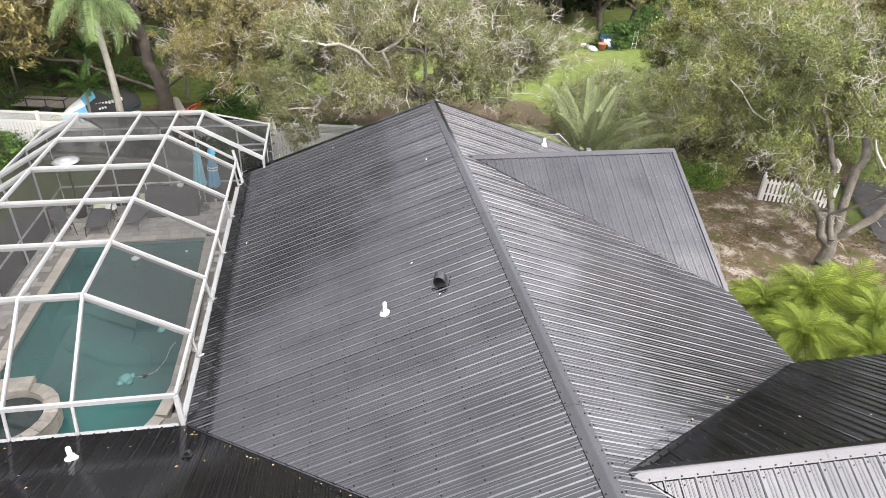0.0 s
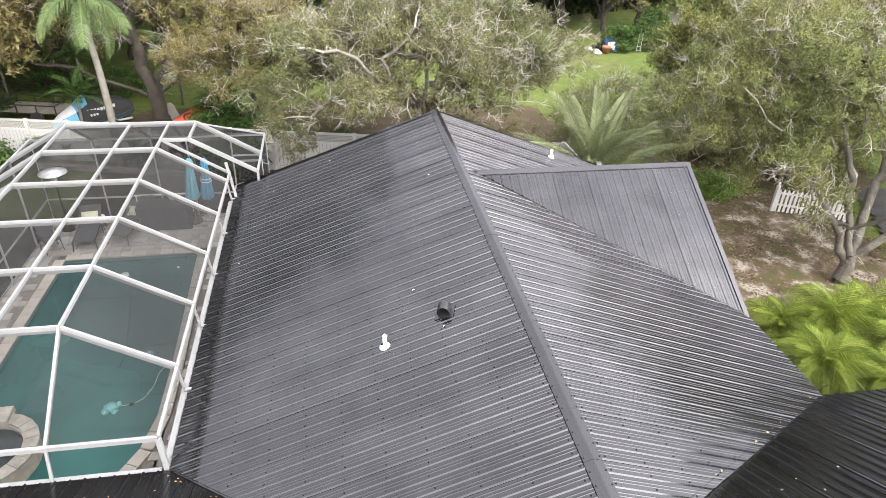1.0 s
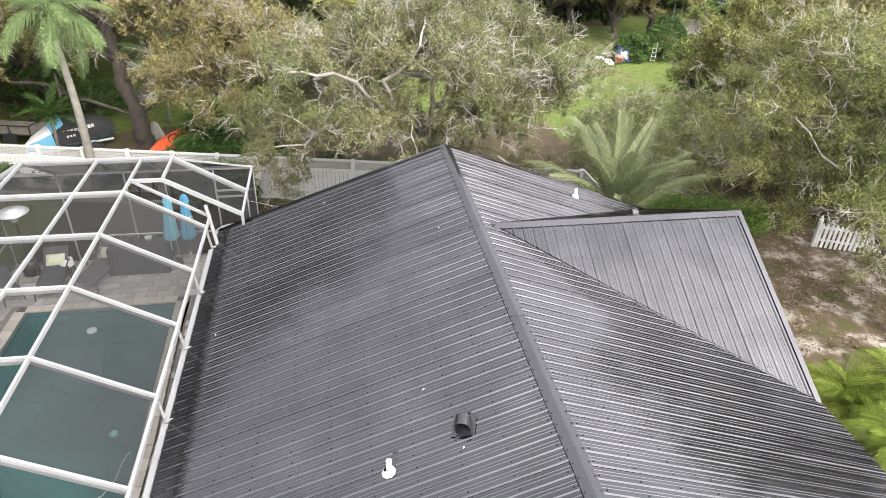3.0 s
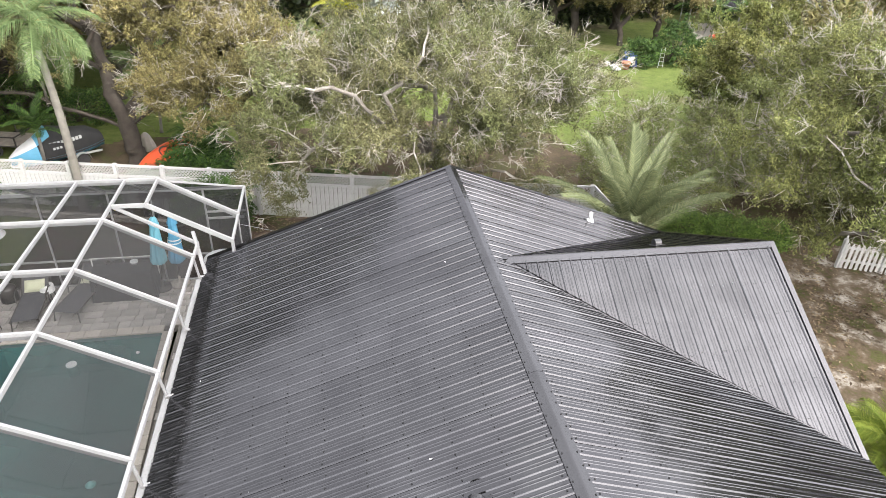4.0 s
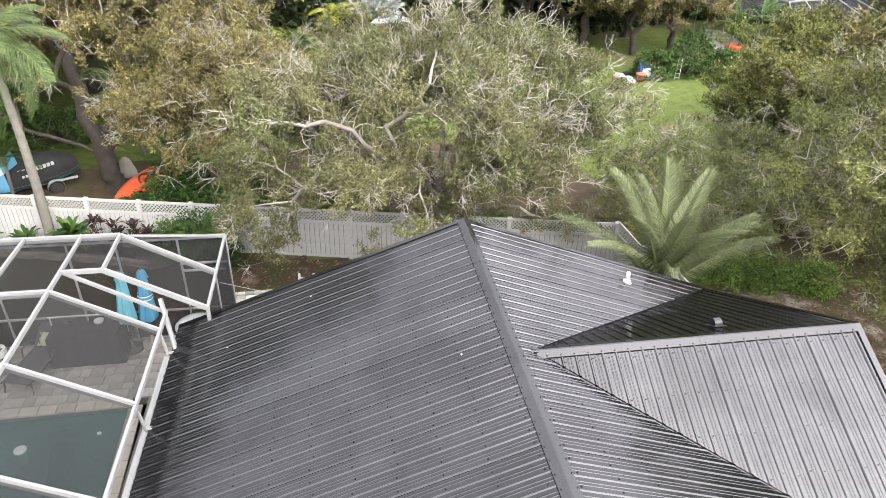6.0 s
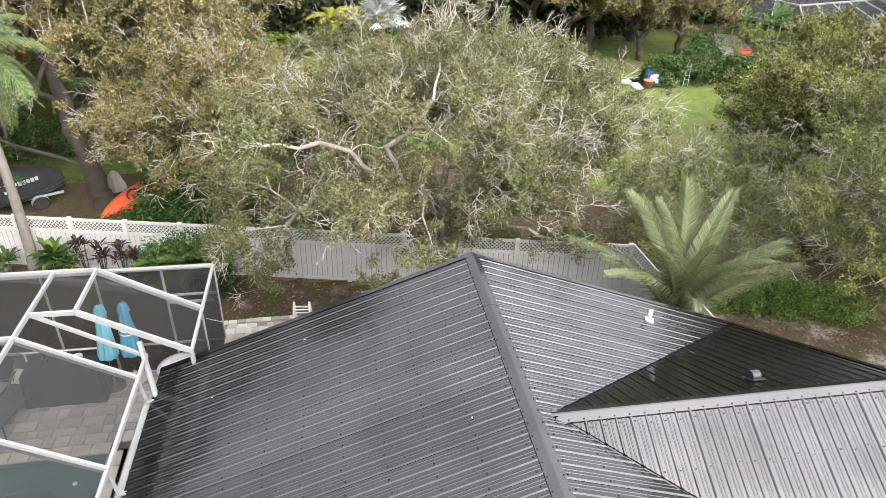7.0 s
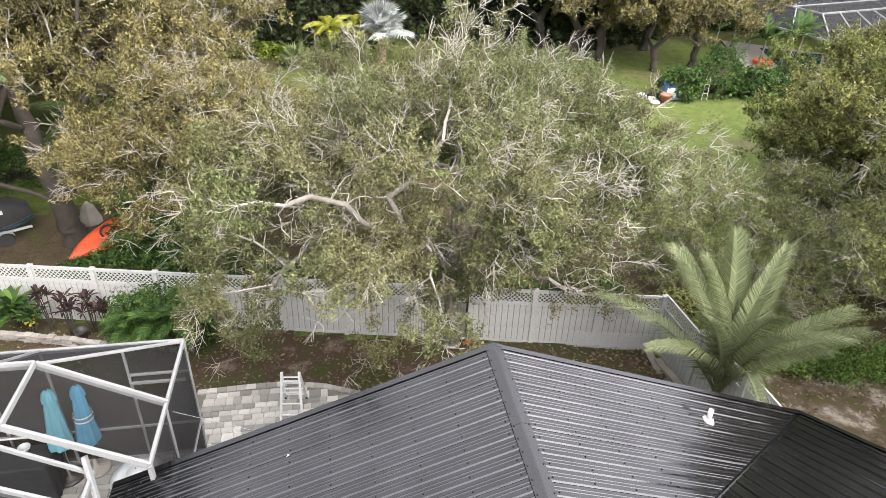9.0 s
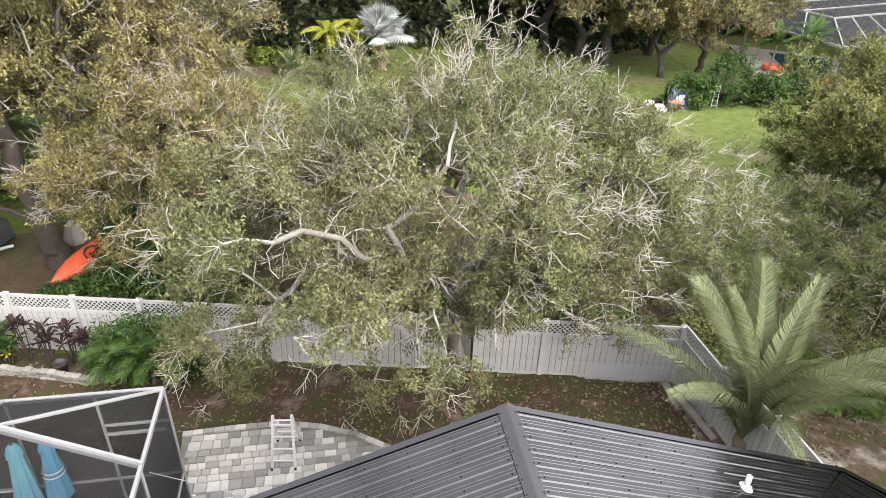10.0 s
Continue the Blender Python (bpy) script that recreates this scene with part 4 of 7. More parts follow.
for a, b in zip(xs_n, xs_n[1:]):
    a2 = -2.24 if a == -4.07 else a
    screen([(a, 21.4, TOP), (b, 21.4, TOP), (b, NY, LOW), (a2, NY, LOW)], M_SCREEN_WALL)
screen([(DX, 21.4, TOP), (LX, 21.4, LOW), (LX, NY, LOW), (DX, NY, LOW)])
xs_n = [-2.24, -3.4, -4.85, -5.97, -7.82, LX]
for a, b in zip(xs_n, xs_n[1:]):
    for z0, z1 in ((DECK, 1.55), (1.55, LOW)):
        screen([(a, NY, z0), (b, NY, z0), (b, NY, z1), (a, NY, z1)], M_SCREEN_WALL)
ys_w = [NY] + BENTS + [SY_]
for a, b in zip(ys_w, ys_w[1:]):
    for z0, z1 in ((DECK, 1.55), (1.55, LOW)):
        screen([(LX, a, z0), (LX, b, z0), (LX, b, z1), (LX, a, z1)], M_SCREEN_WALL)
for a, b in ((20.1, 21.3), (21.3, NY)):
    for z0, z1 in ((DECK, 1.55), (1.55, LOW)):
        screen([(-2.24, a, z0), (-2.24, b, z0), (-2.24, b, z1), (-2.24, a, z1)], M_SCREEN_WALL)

# ---- white vinyl fence ----
def fence_run(name, label, p0, p1, bays, first=0):
    """Privacy fence: posts with caps, rails, upright boards and a lattice top."""
    ob = thing(name, label, "fence", group="white vinyl fences")
    p0, p1 = Vector((*p0, 0)), Vector((*p1, 0))
    d = (p1 - p0).normalized()
    step = (p1 - p0).length / bays
    ang = math.atan2(d.y, d.x)
    post = Geo().box((0, 0, 0.92), (0.127, 0.127, 1.84))
    post.add([(-0.075, -0.075, 1.84), (0.075, -0.075, 1.84), (0.075, 0.075, 1.84), (-0.075, 0.075, 1.84), (-0.075, -0.075, 1.87), (0.075, -0.075, 1.87), (0.075, 0.075, 1.87), (-0.075, 0.075, 1.87), (0, 0, 1.92)],
             [(3, 2, 1, 0), (0, 1, 5, 4), (1, 2, 6, 5), (2, 3, 7, 6), (3, 0, 4, 7), (4, 5, 8), (5, 6, 8), (6, 7, 8), (7, 4, 8)])
    post_me = post.data("post", M_VINYL)
    L = step - 0.127
    nb = 10
    board_me = Geo().box((0, 0, 0.74), (L / nb - 0.022, 0.03, 1.32)).data("board", M_VINYL)
    rail_me = Geo().box((0, 0, 0), (L, 0.045, 0.09)).data("rail", M_VINYL)
    # darker sheet behind the boards stands in for shade in the gaps
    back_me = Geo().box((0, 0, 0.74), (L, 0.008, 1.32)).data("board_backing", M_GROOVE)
    lat = Geo()
    z0, z1, hx = 1.44, 1.79, L / 2
    for sgn in (1, -1):
        k = -hx - 0.4
        while k < hx + 0.4:
            a, b = k, k + 0.35
            u0, u1 = max(a, -hx), min(b, hx)
            if u1 - u0 > 0.02:
                za, zb = z0 + (u0 - a), z0 + (u1 - a)
                if sgn < 0:
                    u0, u1 = -u0, -u1
                lat.bar((u0, 0.005 * sgn, za), (u1, 0.005 * sgn, zb), 0.007, 0.03)
            k += 0.125
    lat_me = lat.data("lattice", M_VINYL)
    for i in range(bays + 1):
        c = p0 + d * (step * i)
        gz = ground_z(c.x, c.y)
        if i >= first:
            o = part("post", post_me, M_VINYL, ob)
            o.location, o.rotation_euler = (c.x, c.y, gz), (0, 0, ang)
        if i == bays:
            continue
        m_ = c + d * (step / 2)
        mz = ground_z(m_.x, m_.y)
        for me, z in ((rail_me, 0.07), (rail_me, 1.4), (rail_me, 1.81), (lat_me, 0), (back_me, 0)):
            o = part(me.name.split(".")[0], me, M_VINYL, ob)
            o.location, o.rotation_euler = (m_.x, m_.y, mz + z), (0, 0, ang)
        for k in range(nb):
            q = m_ + d * (L / nb * (k + 0.5) - L / 2)
            o = part("board", board_me, M_VINYL, ob)
            o.location, o.rotation_euler = (q.x, q.y, mz), (0, 0, ang)
    return ob


FX = lambda k: 9.62 - 1.732 * k
fence_run("vinyl_fence", "white vinyl privacy fence with a lattice top", (FX(19), FENCE(FX(19))), (FX(4), FENCE(FX(4))), 15)
fence_run("vinyl_fence", "white vinyl fence panels with lattice top beside the oak", (FX(3), FENCE(FX(3))), (FX(0), FENCE(FX(0))), 3)
fence_run("vinyl_fence", "short white vinyl fence run with lattice beside the palm", (9.64, 25.86), (9.86, 20.4), 3, 1)
fence_run("vinyl_fence", "short cut fence piece by the oak trunk", (2.70, FENCE(2.7)), (3.62, FENCE(3.62)), 1, 1)
fence_run("vinyl_fence", "narrow fence piece between the trunk and a post", (4.0, FENCE(4.0)), (4.36, FENCE(4.36)), 1, 2)

# ---- patio behind the house ----
patio = thing("patio", "light and grey staggered patio pavers", "paving", kind="structure")
PATIO = [(-2.2, 20.2), (2.6, 20.2), (3.2, 21.6), (2.7, 23.0), (2.1, 23.9), (1.2, 24.55), (0.3, 24.95), (-0.6, 25.15), (-1.6, 25.15), (-2.75, 25.1), (-2.6, 23.3)]
PZ = 0.56
part("paver_bed", Geo().slab(PATIO, 0.0, PZ - 0.03), M_JOINT, patio)
lay_pavers(patio, -2.8, 3.2, 22.4, 25.1, PZ, M_PATIO, lambda x, y, w_, h: inside(PATIO, x, y) and inside(PATIO, x + w_ / 2, y + h / 2) and inside(PATIO, x - w_ / 2, y + h / 2), 9, 300, (0.18, 0.18, 0.27), (0.18, 0.27, 0.27))
lay_pavers(patio, -2.8, 3.2, 20.2, 22.38, PZ, M_PATIO, lambda x, y, w_, h: inside(PATIO, x, y) and inside(PATIO, x + w_ / 2, y + h / 2) and inside(PATIO, x - w_ / 2, y + h / 2), 10, 0, (0.18, 0.18, 0.27), (0.18, 0.27, 0.27))
for (x0, y0), (x1, y1) in list(zip(PATIO, PATIO[1:]))[1:-1]:
    k = max(1, round(math.hypot(x1 - x0, y1 - y0) / 0.24))
    for i in range(k):
        a, b = (i + 0.03) / k, (i + 0.97) / k
        part("border_paver", Geo().bar((x0 + (x1 - x0) * a, y0 + (y1 - y0) * a, PZ - 0.01), (x0 + (x1 - x0) * b, y0 + (y1 - y0) * b, PZ - 0.01), 0.14, 0.06), M_PATIO, patio)

# ---- trees ----
def tubes_mesh(name, segs, mat, sides=5):
    """Tapered limbs as one mesh. segs: rows of start, end, radius at start and end."""
    a, b = segs[:, 0:3], segs[:, 3:6]
    d = b - a
    d = d / np.maximum(np.linalg.norm(d, axis=1, keepdims=True), 1e-6)
    # lap the joints so that bends stay closed
    a = a - d * segs[:, 6:7] * 0.45
    b = b + d * segs[:, 7:8] * 0.45
    ref = np.where(np.abs(d[:, 2:3]) > 0.9, np.array([[1.0, 0, 0]]), np.array([[0, 0, 1.0]]))
    s = np.cross(d, ref)
    s /= np.linalg.norm(s, axis=1, keepdims=True)
    u = np.cross(s, d)
    ang = np.arange(sides) * 2 * np.pi / sides
    ring = s[:, None, :] * np.cos(ang)[None, :, None] + u[:, None, :] * np.sin(ang)[None, :, None]
    va = a[:, None, :] + ring * segs[:, 6][:, None, None]
    vb = b[:, None, :] + ring * segs[:, 7][:, None, None]
    verts = np.concatenate([va, vb], axis=1).reshape(-1, 3)
    k = np.arange(sides)
    q = np.stack([k, (k + 1) % sides, sides + (k + 1) % sides, sides + k], axis=1)
    faces = (np.arange(len(segs)) * 2 * sides)[:, None, None] + q[None]
    return fast_mesh(name, verts, faces.reshape(-1, 4), mat, True)


def leaves_mesh(name, centres, per, spread, size, mat, rng, flat=0.45, narrow=0.42):
    """Many small bent leaves round each centre."""
    n = len(centres) * per
    off = rng.normal(0, 1, (n, 3))
    c = np.repeat(centres, per, axis=0) + off * np.array(spread)
    # leaves face outwards and up from their clump
    r = off * 0.55 + rng.normal(0, 0.5, (n, 3)) + np.array([0, 0, 1.0])
    d = np.cross(r, rng.normal(0, 1, (n, 3)))
    d /= np.maximum(np.linalg.norm(d, axis=1, keepdims=True), 1e-6)
    s = np.cross(d, r)
    s /= np.maximum(np.linalg.norm(s, axis=1, keepdims=True), 1e-6)
    L = (size * rng.uniform(0.65, 1.35, (n, 1)))
    up = np.cross(s, d)
    p0 = c - d * L * 0.5
    p2 = c + d * L * 0.5
    p1 = c + s * L * narrow * 0.5 + up * L * 0.1
    p3 = c - s * L * narrow * 0.5 + up * L * 0.1
    verts = np.stack([p0, p1, p2, p3], axis=1).reshape(-1, 3)
    q = np.arange(n * 4).reshape(-1, 4)
    return fast_mesh(name, verts, q, mat)


def sprigs_mesh(name, tips, heart, per, reach, size, mat, rng, fans=5):
    """Leaf sprays: from each tip a few short shoots, leaves set along them; each leaf one pointed blade."""
    k = len(tips)
    out = tips - heart
    out /= np.maximum(np.linalg.norm(out, axis=1, keepdims=True), 1e-6)
    shoot = np.repeat(out * 0.55 + np.array([0, 0, 0.35]), fans, axis=0) + rng.normal(0, 0.6, (k * fans, 3))
    shoot /= np.maximum(np.linalg.norm(shoot, axis=1, keepdims=True), 1e-6)
    root = np.repeat(tips, fans, axis=0) + rng.normal(0, 0.06, (k * fans, 3))
    each = max(1, per // fans)
    n = k * fans * each
    run = rng.uniform(-0.35, 1.0, (n, 1)) * reach
    d0 = np.repeat(shoot, each, axis=0)
    p = np.repeat(root, each, axis=0) + d0 * run + rng.normal(0, 0.05, (n, 3))
    d = d0 * 0.6 + rng.normal(0, 0.65, (n, 3))
    d /= np.maximum(np.linalg.norm(d, axis=1, keepdims=True), 1e-6)
    nrm = np.array([0, 0, 1.0]) + d0 * 0.4 + rng.normal(0, 0.42, (n, 3))
    s = np.cross(d, nrm)
    s /= np.maximum(np.linalg.norm(s, axis=1, keepdims=True), 1e-6)
    L = size * rng.uniform(0.6, 1.4, (n, 1))
    verts = np.stack([p + s * L * 0.26, p - s * L * 0.26, p + d * L], axis=1).reshape(-1, 3)
    return fast_mesh(name, verts, np.arange(n * 3).reshape(-1, 3), mat)


def oak(label, base, fork, crown, seed, tips=1300, per=46, leaf=0.1, mats=(M_BARK, M_TWIG, M_OAK), trunk_r=0.3, bare=0.12, limbs=11, hollow=0.35, low=0.0, clump=0.3, pads=70, group="live oaks", leaders=(), lead=4, stout=1.0, pale_share=0.12, droops=()):
    """Live oak: trunk to the fork, scaffold limbs, twigs grown to tips in clumps, leaves at the tips.
    crown: centre x, y, z and radii."""
    rng = np.random.default_rng(seed)
    base, fork = np.array(base, float), np.array(fork, float)
    cc, cr = np.array(crown[:3], float), np.array(crown[3:], float)

    def sample(n, rmin, rmax):
        out = []
        while len(out) < n:
            p = rng.normal(0, 1, 3)
            p /= np.linalg.norm(p)
            if p[2] < -0.45 + low:
                continue
            wob = 1 + 0.22 * noise.noise(Vector(p * 2.1) + Vector((seed, 0, 0)))
            out.append(cc + p * cr * rng.uniform(rmin, rmax) ** 0.6 * wob)
        return np.array(out)

    nodes, par, ends = [base], [-1], []
    steps = 4
    for i in range(1, steps + 1):
        t = i / steps
        nodes.append(base + (fork - base) * t + rng.normal(0, 0.05, 3) * (1 - t) * 2)
        par.append(len(nodes) - 2)

    def grow(targets, seg, wiggle, sag, first=0):
        order = np.argsort(np.linalg.norm(targets - fork, axis=1))
        for tg in targets[order]:
            arr = np.array(nodes[first:])
            dist = np.linalg.norm(arr - tg, axis=1)
            # prefer older wood nearer the fork than the target
            cost = dist + 0.35 * np.linalg.norm(arr - fork, axis=1)
            k = int(np.argmin(cost)) + first
            a = nodes[k]
            L = np.linalg.norm(tg - a)
            m = max(1, int(round(L / seg)))
            prev = k
            perp = rng.normal(0, 1, 3) * wiggle * L
            for i in range(1, m + 1):
                t = i / m
                p = a + (tg - a) * t + perp * math.sin(math.pi * t) + np.array([0, 0, sag * L * math.sin(math.pi * t)]) + rng.normal(0, 0.03, 3) * seg
                nodes.append(p)
                par.append(prev)
                prev = len(nodes) - 1

    # leaders: limbs with a known run, from the fork outwards
    run_nodes = []
    for run in leaders:
        prev, a = (steps if run[0][2] > fork[2] - 0.4 else steps - 1), None
        a = nodes[prev]
        for q in run:
            q = np.array(q, float)
            m = max(1, int(round(np.linalg.norm(q - a) / 0.45)))
            o = a
            for i in range(1, m + 1):
                nodes.append(o + (q - o) * i / m + rng.normal(0, 0.06, 3))
                par.append(prev)
                prev = len(nodes) - 1
                run_nodes.append(prev)
            a = nodes[prev]
        ends.append(prev)
    # forked side twigs along the leaders
    for k0 in run_nodes[3:]:
        for _ in range(2):
            prev, dr = k0, rng.normal(0, 1, 3) * np.array([1, 1, 0.7])
            dr /= np.linalg.norm(dr)
            for _ in range(int(rng.integers(2, 5))):
                dr = dr + rng.normal(0, 0.45, 3)
                dr /= np.linalg.norm(dr)
                nodes.append(nodes[prev] + dr * rng.uniform(0.12, 0.26))
                par.append(prev)
                prev = len(nodes) - 1
    run_end = len(nodes)
    grow(sample(limbs, 0.35, 0.6), 0.7, 0.12, 0.1, steps)
    pad = sample(pads, hollow, 1.0)
    if droops:
        # hanging boughs below the crown's edge
        hang = np.array(droops, float)
        pad = np.concatenate([pad, hang + rng.normal(0, 1, hang.shape) * np.array([0.2, 0.2, 0.2])])
    grow(pad, 0.5, 0.1, 0.05, steps)
    k = rng.integers(0, len(pad), tips)
    tip = pad[k] + rng.normal(0, 1, (tips, 3)) * np.array([0.46, 0.46, 0.3]) * (0.75 + 0.1 * cr[0] / 4)
    if run_nodes and lead < 20:
        # leafy ends on the leaders
        along = np.concatenate([np.arange(max(run_nodes[0], e - 3), e + 1) for e in ends])
        more = np.repeat(np.array(nodes)[along], 7, axis=0)
        tip = np.concatenate([tip, more + rng.normal(0, 0.34, more.shape)])
        tips = len(tip)
    dead = rng.uniform(0, 1, tips) < bare
    tip[dead] += (tip[dead] - cc) * np.array([0.05, 0.05, 0.1])
    grow(tip, 0.32, 0.12, 0.0, steps)
    nodes_a, par_a = np.array(nodes), np.array(par)
    load = np.zeros(len(nodes))
    has_child = np.zeros(len(nodes), bool)
    has_child[par_a[1:]] = True
    load[~has_child] = 1
    load[ends] += lead
    for i in range(len(nodes) - 1, 0, -1):
        load[par_a[i]] += load[i]
    rad = 0.0085 * np.maximum(load, 1) ** 0.47
    rad = np.minimum(rad, trunk_r)
    big = trunk_r / (0.0085 * load[1] ** 0.47)
    rad = np.where(load > 60, rad * (1 + (big - 1) * np.clip((load - 60) / load[1] * 2.2, 0, 1)), rad)
    rad = np.where(load > 2, rad * stout, rad)
    if run_nodes and lead < 20:
        # leaders taper to their tips
        for e in ends:
            k, j = e, 0
            while k > steps:
                rad[k] = min(rad[k], 0.014 + 0.0068 * j)
                k, j = par_a[k], j + 1
    # sprays of bare forked twigs on the dead tips
    def spread(start, heading, wild, lo, hi, r0, r1):
        go = heading + rng.normal(0, wild, start.shape)
        go /= np.linalg.norm(go, axis=1, keepdims=True)
        end = start + go * rng.uniform(lo, hi, (len(start), 1))
        return np.concatenate([start, end, np.full((len(start), 1), r0), np.full((len(start), 1), r1)], axis=1), end, go
    sp = np.repeat(tip[dead], 4, axis=0)
    head = (sp - cc) / np.maximum(np.linalg.norm(sp - cc, axis=1, keepdims=True), 1e-3)
    s1, e1, g1_ = spread(sp, head * 0.8, 0.6, 0.15, 0.42, 0.0078, 0.006)
    s2, e2, g2_ = spread(np.repeat(e1, 2, axis=0), np.repeat(g1_, 2, axis=0), 0.5, 0.12, 0.34, 0.006, 0.004)
    s3, e3, g3_ = spread((s1[:, 0:3] + e1) / 2, g1_, 0.7, 0.12, 0.3, 0.006, 0.004)
    spray = np.concatenate([s1, s2, s3])
    idx = np.arange(1, len(nodes))
    segs = np.concatenate([nodes_a[par_a[idx]], nodes_a[idx], np.minimum(rad[par_a[idx]], rad[idx] * 1.5)[:, None], rad[idx][:, None]], axis=1)
    # stout wood runs unbroken from the base
    stoutly = rad > 0.045
    for i in range(1, len(nodes)):
        stoutly[i] &= stoutly[par_a[i]]
    thick = stoutly[idx]
    # weathered pale wood on the leaders and outermost dead limbs
    bare_run = np.zeros(len(nodes), bool)
    if run_nodes and lead < 20:
        bare_run[run_nodes[0]:run_end] = True
    far_out = (rng.uniform(0, 1, len(nodes)) < pale_share)
    pale = ~thick & (bare_run[idx] | ((load[idx] > 1.5) if stout > 1 else far_out[idx]))
    fine = ~thick & ~pale
    tree = thing("oak_tree", label, "tree", tuple(base), group)
    inv = Matrix.Translation(tuple(-base))
    flare = np.array([[*(base - [0, 0, 0.15]), *(base + (nodes_a[1] - base) * 0.35), trunk_r * 1.6, trunk_r * 1.05]])
    for nm, me in (("trunk", tubes_mesh("trunk", np.concatenate([flare, segs[thick]]), mats[0], 9)), ("branching", tubes_mesh("branching", segs[fine], M_TWIG_DARK, 3)), ("branching", tubes_mesh("branching", np.concatenate([segs[pale], spray]), mats[1], 3))):
        o = part(nm, me, None, tree)
        o.location = tuple(-base)
        if nm == "branching":
            tagged(o, kind="stuff")
    leafy = tip[~dead]
    o = part("crown", sprigs_mesh("crown", leafy, cc - np.array([0, 0, cr[2] * 0.6]), per, clump * 1.7, leaf, mats[2], rng), None, tree)
    o.location = tuple(-base)
    return tree


def moved(ob, x, y, z, turn, size=1.0):
    return copy_thing(ob, pose(x, y, z, 0, 0, turn) @ Matrix.Scale(size, 4))



OAK_MID = (M_BARK, M_TWIG, M_OAK_TAN)
OAK_DARK = (M_BARK, M_TWIG, M_OAK2)
oak("spreading live oak, olive leaves and bare grey twigs, beside the fence", (3.85, 26.8, 0.0), (3.95, 26.95, 2.2), (3.4, 28.5, 4.6, 6.8, 6.2, 2.9), 3, 3400, 150, 0.07, (M_PALEBARK, M_TWIG, M_OAK), 0.19, 0.22, 20, 0.15, low=0.1, pads=190, clump=0.2, lead=5, stout=1.2, pale_share=0.35,
    droops=((-2.2, 25.2, 3.7), (-2.0, 25.0, 2.9), (-1.5, 24.9, 2.3), (-0.6, 25.0, 3.2), (1.7, 24.4, 2.5), (3.3, 25.7, 2.6)),
    leaders=([(3.4, 26.6, 3.6), (2.5, 25.5, 4.5), (1.8, 24.6, 5.1), (1.07, 24.2, 5.88), (0.42, 24.0, 6.24), (-0.06, 23.6, 6.33), (-0.73, 23.2, 6.63), (-1.15, 23.5, 6.57), (-1.75, 23.9, 6.61)],
             [(3.5, 26.2, 3.9), (2.4, 24.9, 4.7), (1.98, 24.9, 5.78), (2.47, 25.2, 5.91), (2.94, 25.6, 6.14), (3.38, 26.0, 7.08), (3.52, 26.4, 7.76), (3.87, 27.0, 8.28)],
             [(2.9, 25.2, 4.3), (2.06, 24.4, 4.6), (1.56, 23.6, 4.62), (0.52, 23.0, 4.66)],
             [(4.4, 26.0, 4.4), (4.8, 24.6, 5.6), (4.92, 23.1, 6.46)], [(4.6, 27.4, 4.6), (5.15, 27.0, 6.6), (6.29, 27.5, 6.9)], [(4.0, 28.0, 4.8), (4.2, 29.2, 6.8), (4.5, 30.0, 8.2)],
             [(4.17, 26.6, 2.5), (5.49, 26.4, 2.55)], [(5.2, 27.2, 4.2), (6.8, 26.8, 4.8), (8.4, 26.2, 5.4), (9.8, 25.6, 5.5)],
             [(4.9, 27.0, 2.1), (6.0, 26.6, 2.3), (7.2, 26.2, 2.0), (8.3, 26.0, 2.2)]))
oak_b = oak("large live oak with a forked dark trunk behind the fence", (-8.1, 33.8, 0.0), (-8.25, 33.85, 1.6), (-9.3, 36.8, 6.5, 7.9, 6.0, 4.4), 11, 2500, 115, 0.105, OAK_MID, 0.36, 0.22, 14, 0.3, low=0.05, pads=170, clump=0.24, lead=60, pale_share=0.35,
    leaders=([(-10.1, 34.0, 2.4), (-11.9, 34.6, 2.9), (-14.0, 35.2, 3.0)], [(-7.2, 34.0, 2.4), (-5.8, 34.4, 2.8), (-4.4, 35.2, 3.2)], [(-8.7, 34.2, 2.9), (-9.0, 34.8, 4.4), (-9.4, 35.8, 5.8)], [(-7.9, 34.2, 2.8), (-7.4, 35.1, 4.4), (-6.9, 36.2, 5.8)]))
oak("lower live oak with tan twigs crowding the fence", (-3.6, 32.6, 0.0), (-3.4, 32.4, 1.5), (-2.4, 31.7, 4.1, 4.3, 3.7, 2.6), 17, 1500, 120, 0.085, OAK_MID, 0.14, 0.18, 12, 0.25, low=0.05, pads=95, clump=0.2, pale_share=0.35)
oak_r = oak("live oak with a forked trunk on the bare sandy yard", (16.5, 16.75, 0.2), (16.45, 16.85, 1.15), (18.4, 20.8, 4.9, 7.3, 6.6, 3.8), 23, 2900, 145, 0.07, (M_GREYBARK, M_TWIG, M_OAK3), 0.24, 0.16, 12, 0.3, low=-0.2, pads=150, clump=0.23, lead=50, pale_share=0.3,
    leaders=([(16.9, 16.8, 1.7), (18.0, 16.8, 2.4), (19.6, 17.4, 3.2)], [(15.9, 17.0, 2.0), (15.3, 17.3, 2.8), (15.0, 17.8, 3.8), (14.3, 18.6, 4.8)], [(16.4, 17.3, 2.2), (16.5, 18.0, 3.4), (16.6, 19.2, 5.0)], [(16.9, 17.4, 2.3), (17.8, 18.2, 3.6), (18.6, 19.4, 5.0)]))
oak_e = oak("dense dark green live oak on the lawn", (24.2, 33.4, 0.0), (24.2, 33.5, 1.2), (24.2, 33.0, 3.3, 7.4, 6.2, 3.7), 31, 1700, 130, 0.12, OAK_DARK, 0.3, 0.06, 12, 0.35, pads=140, clump=0.28, low=-0.2)
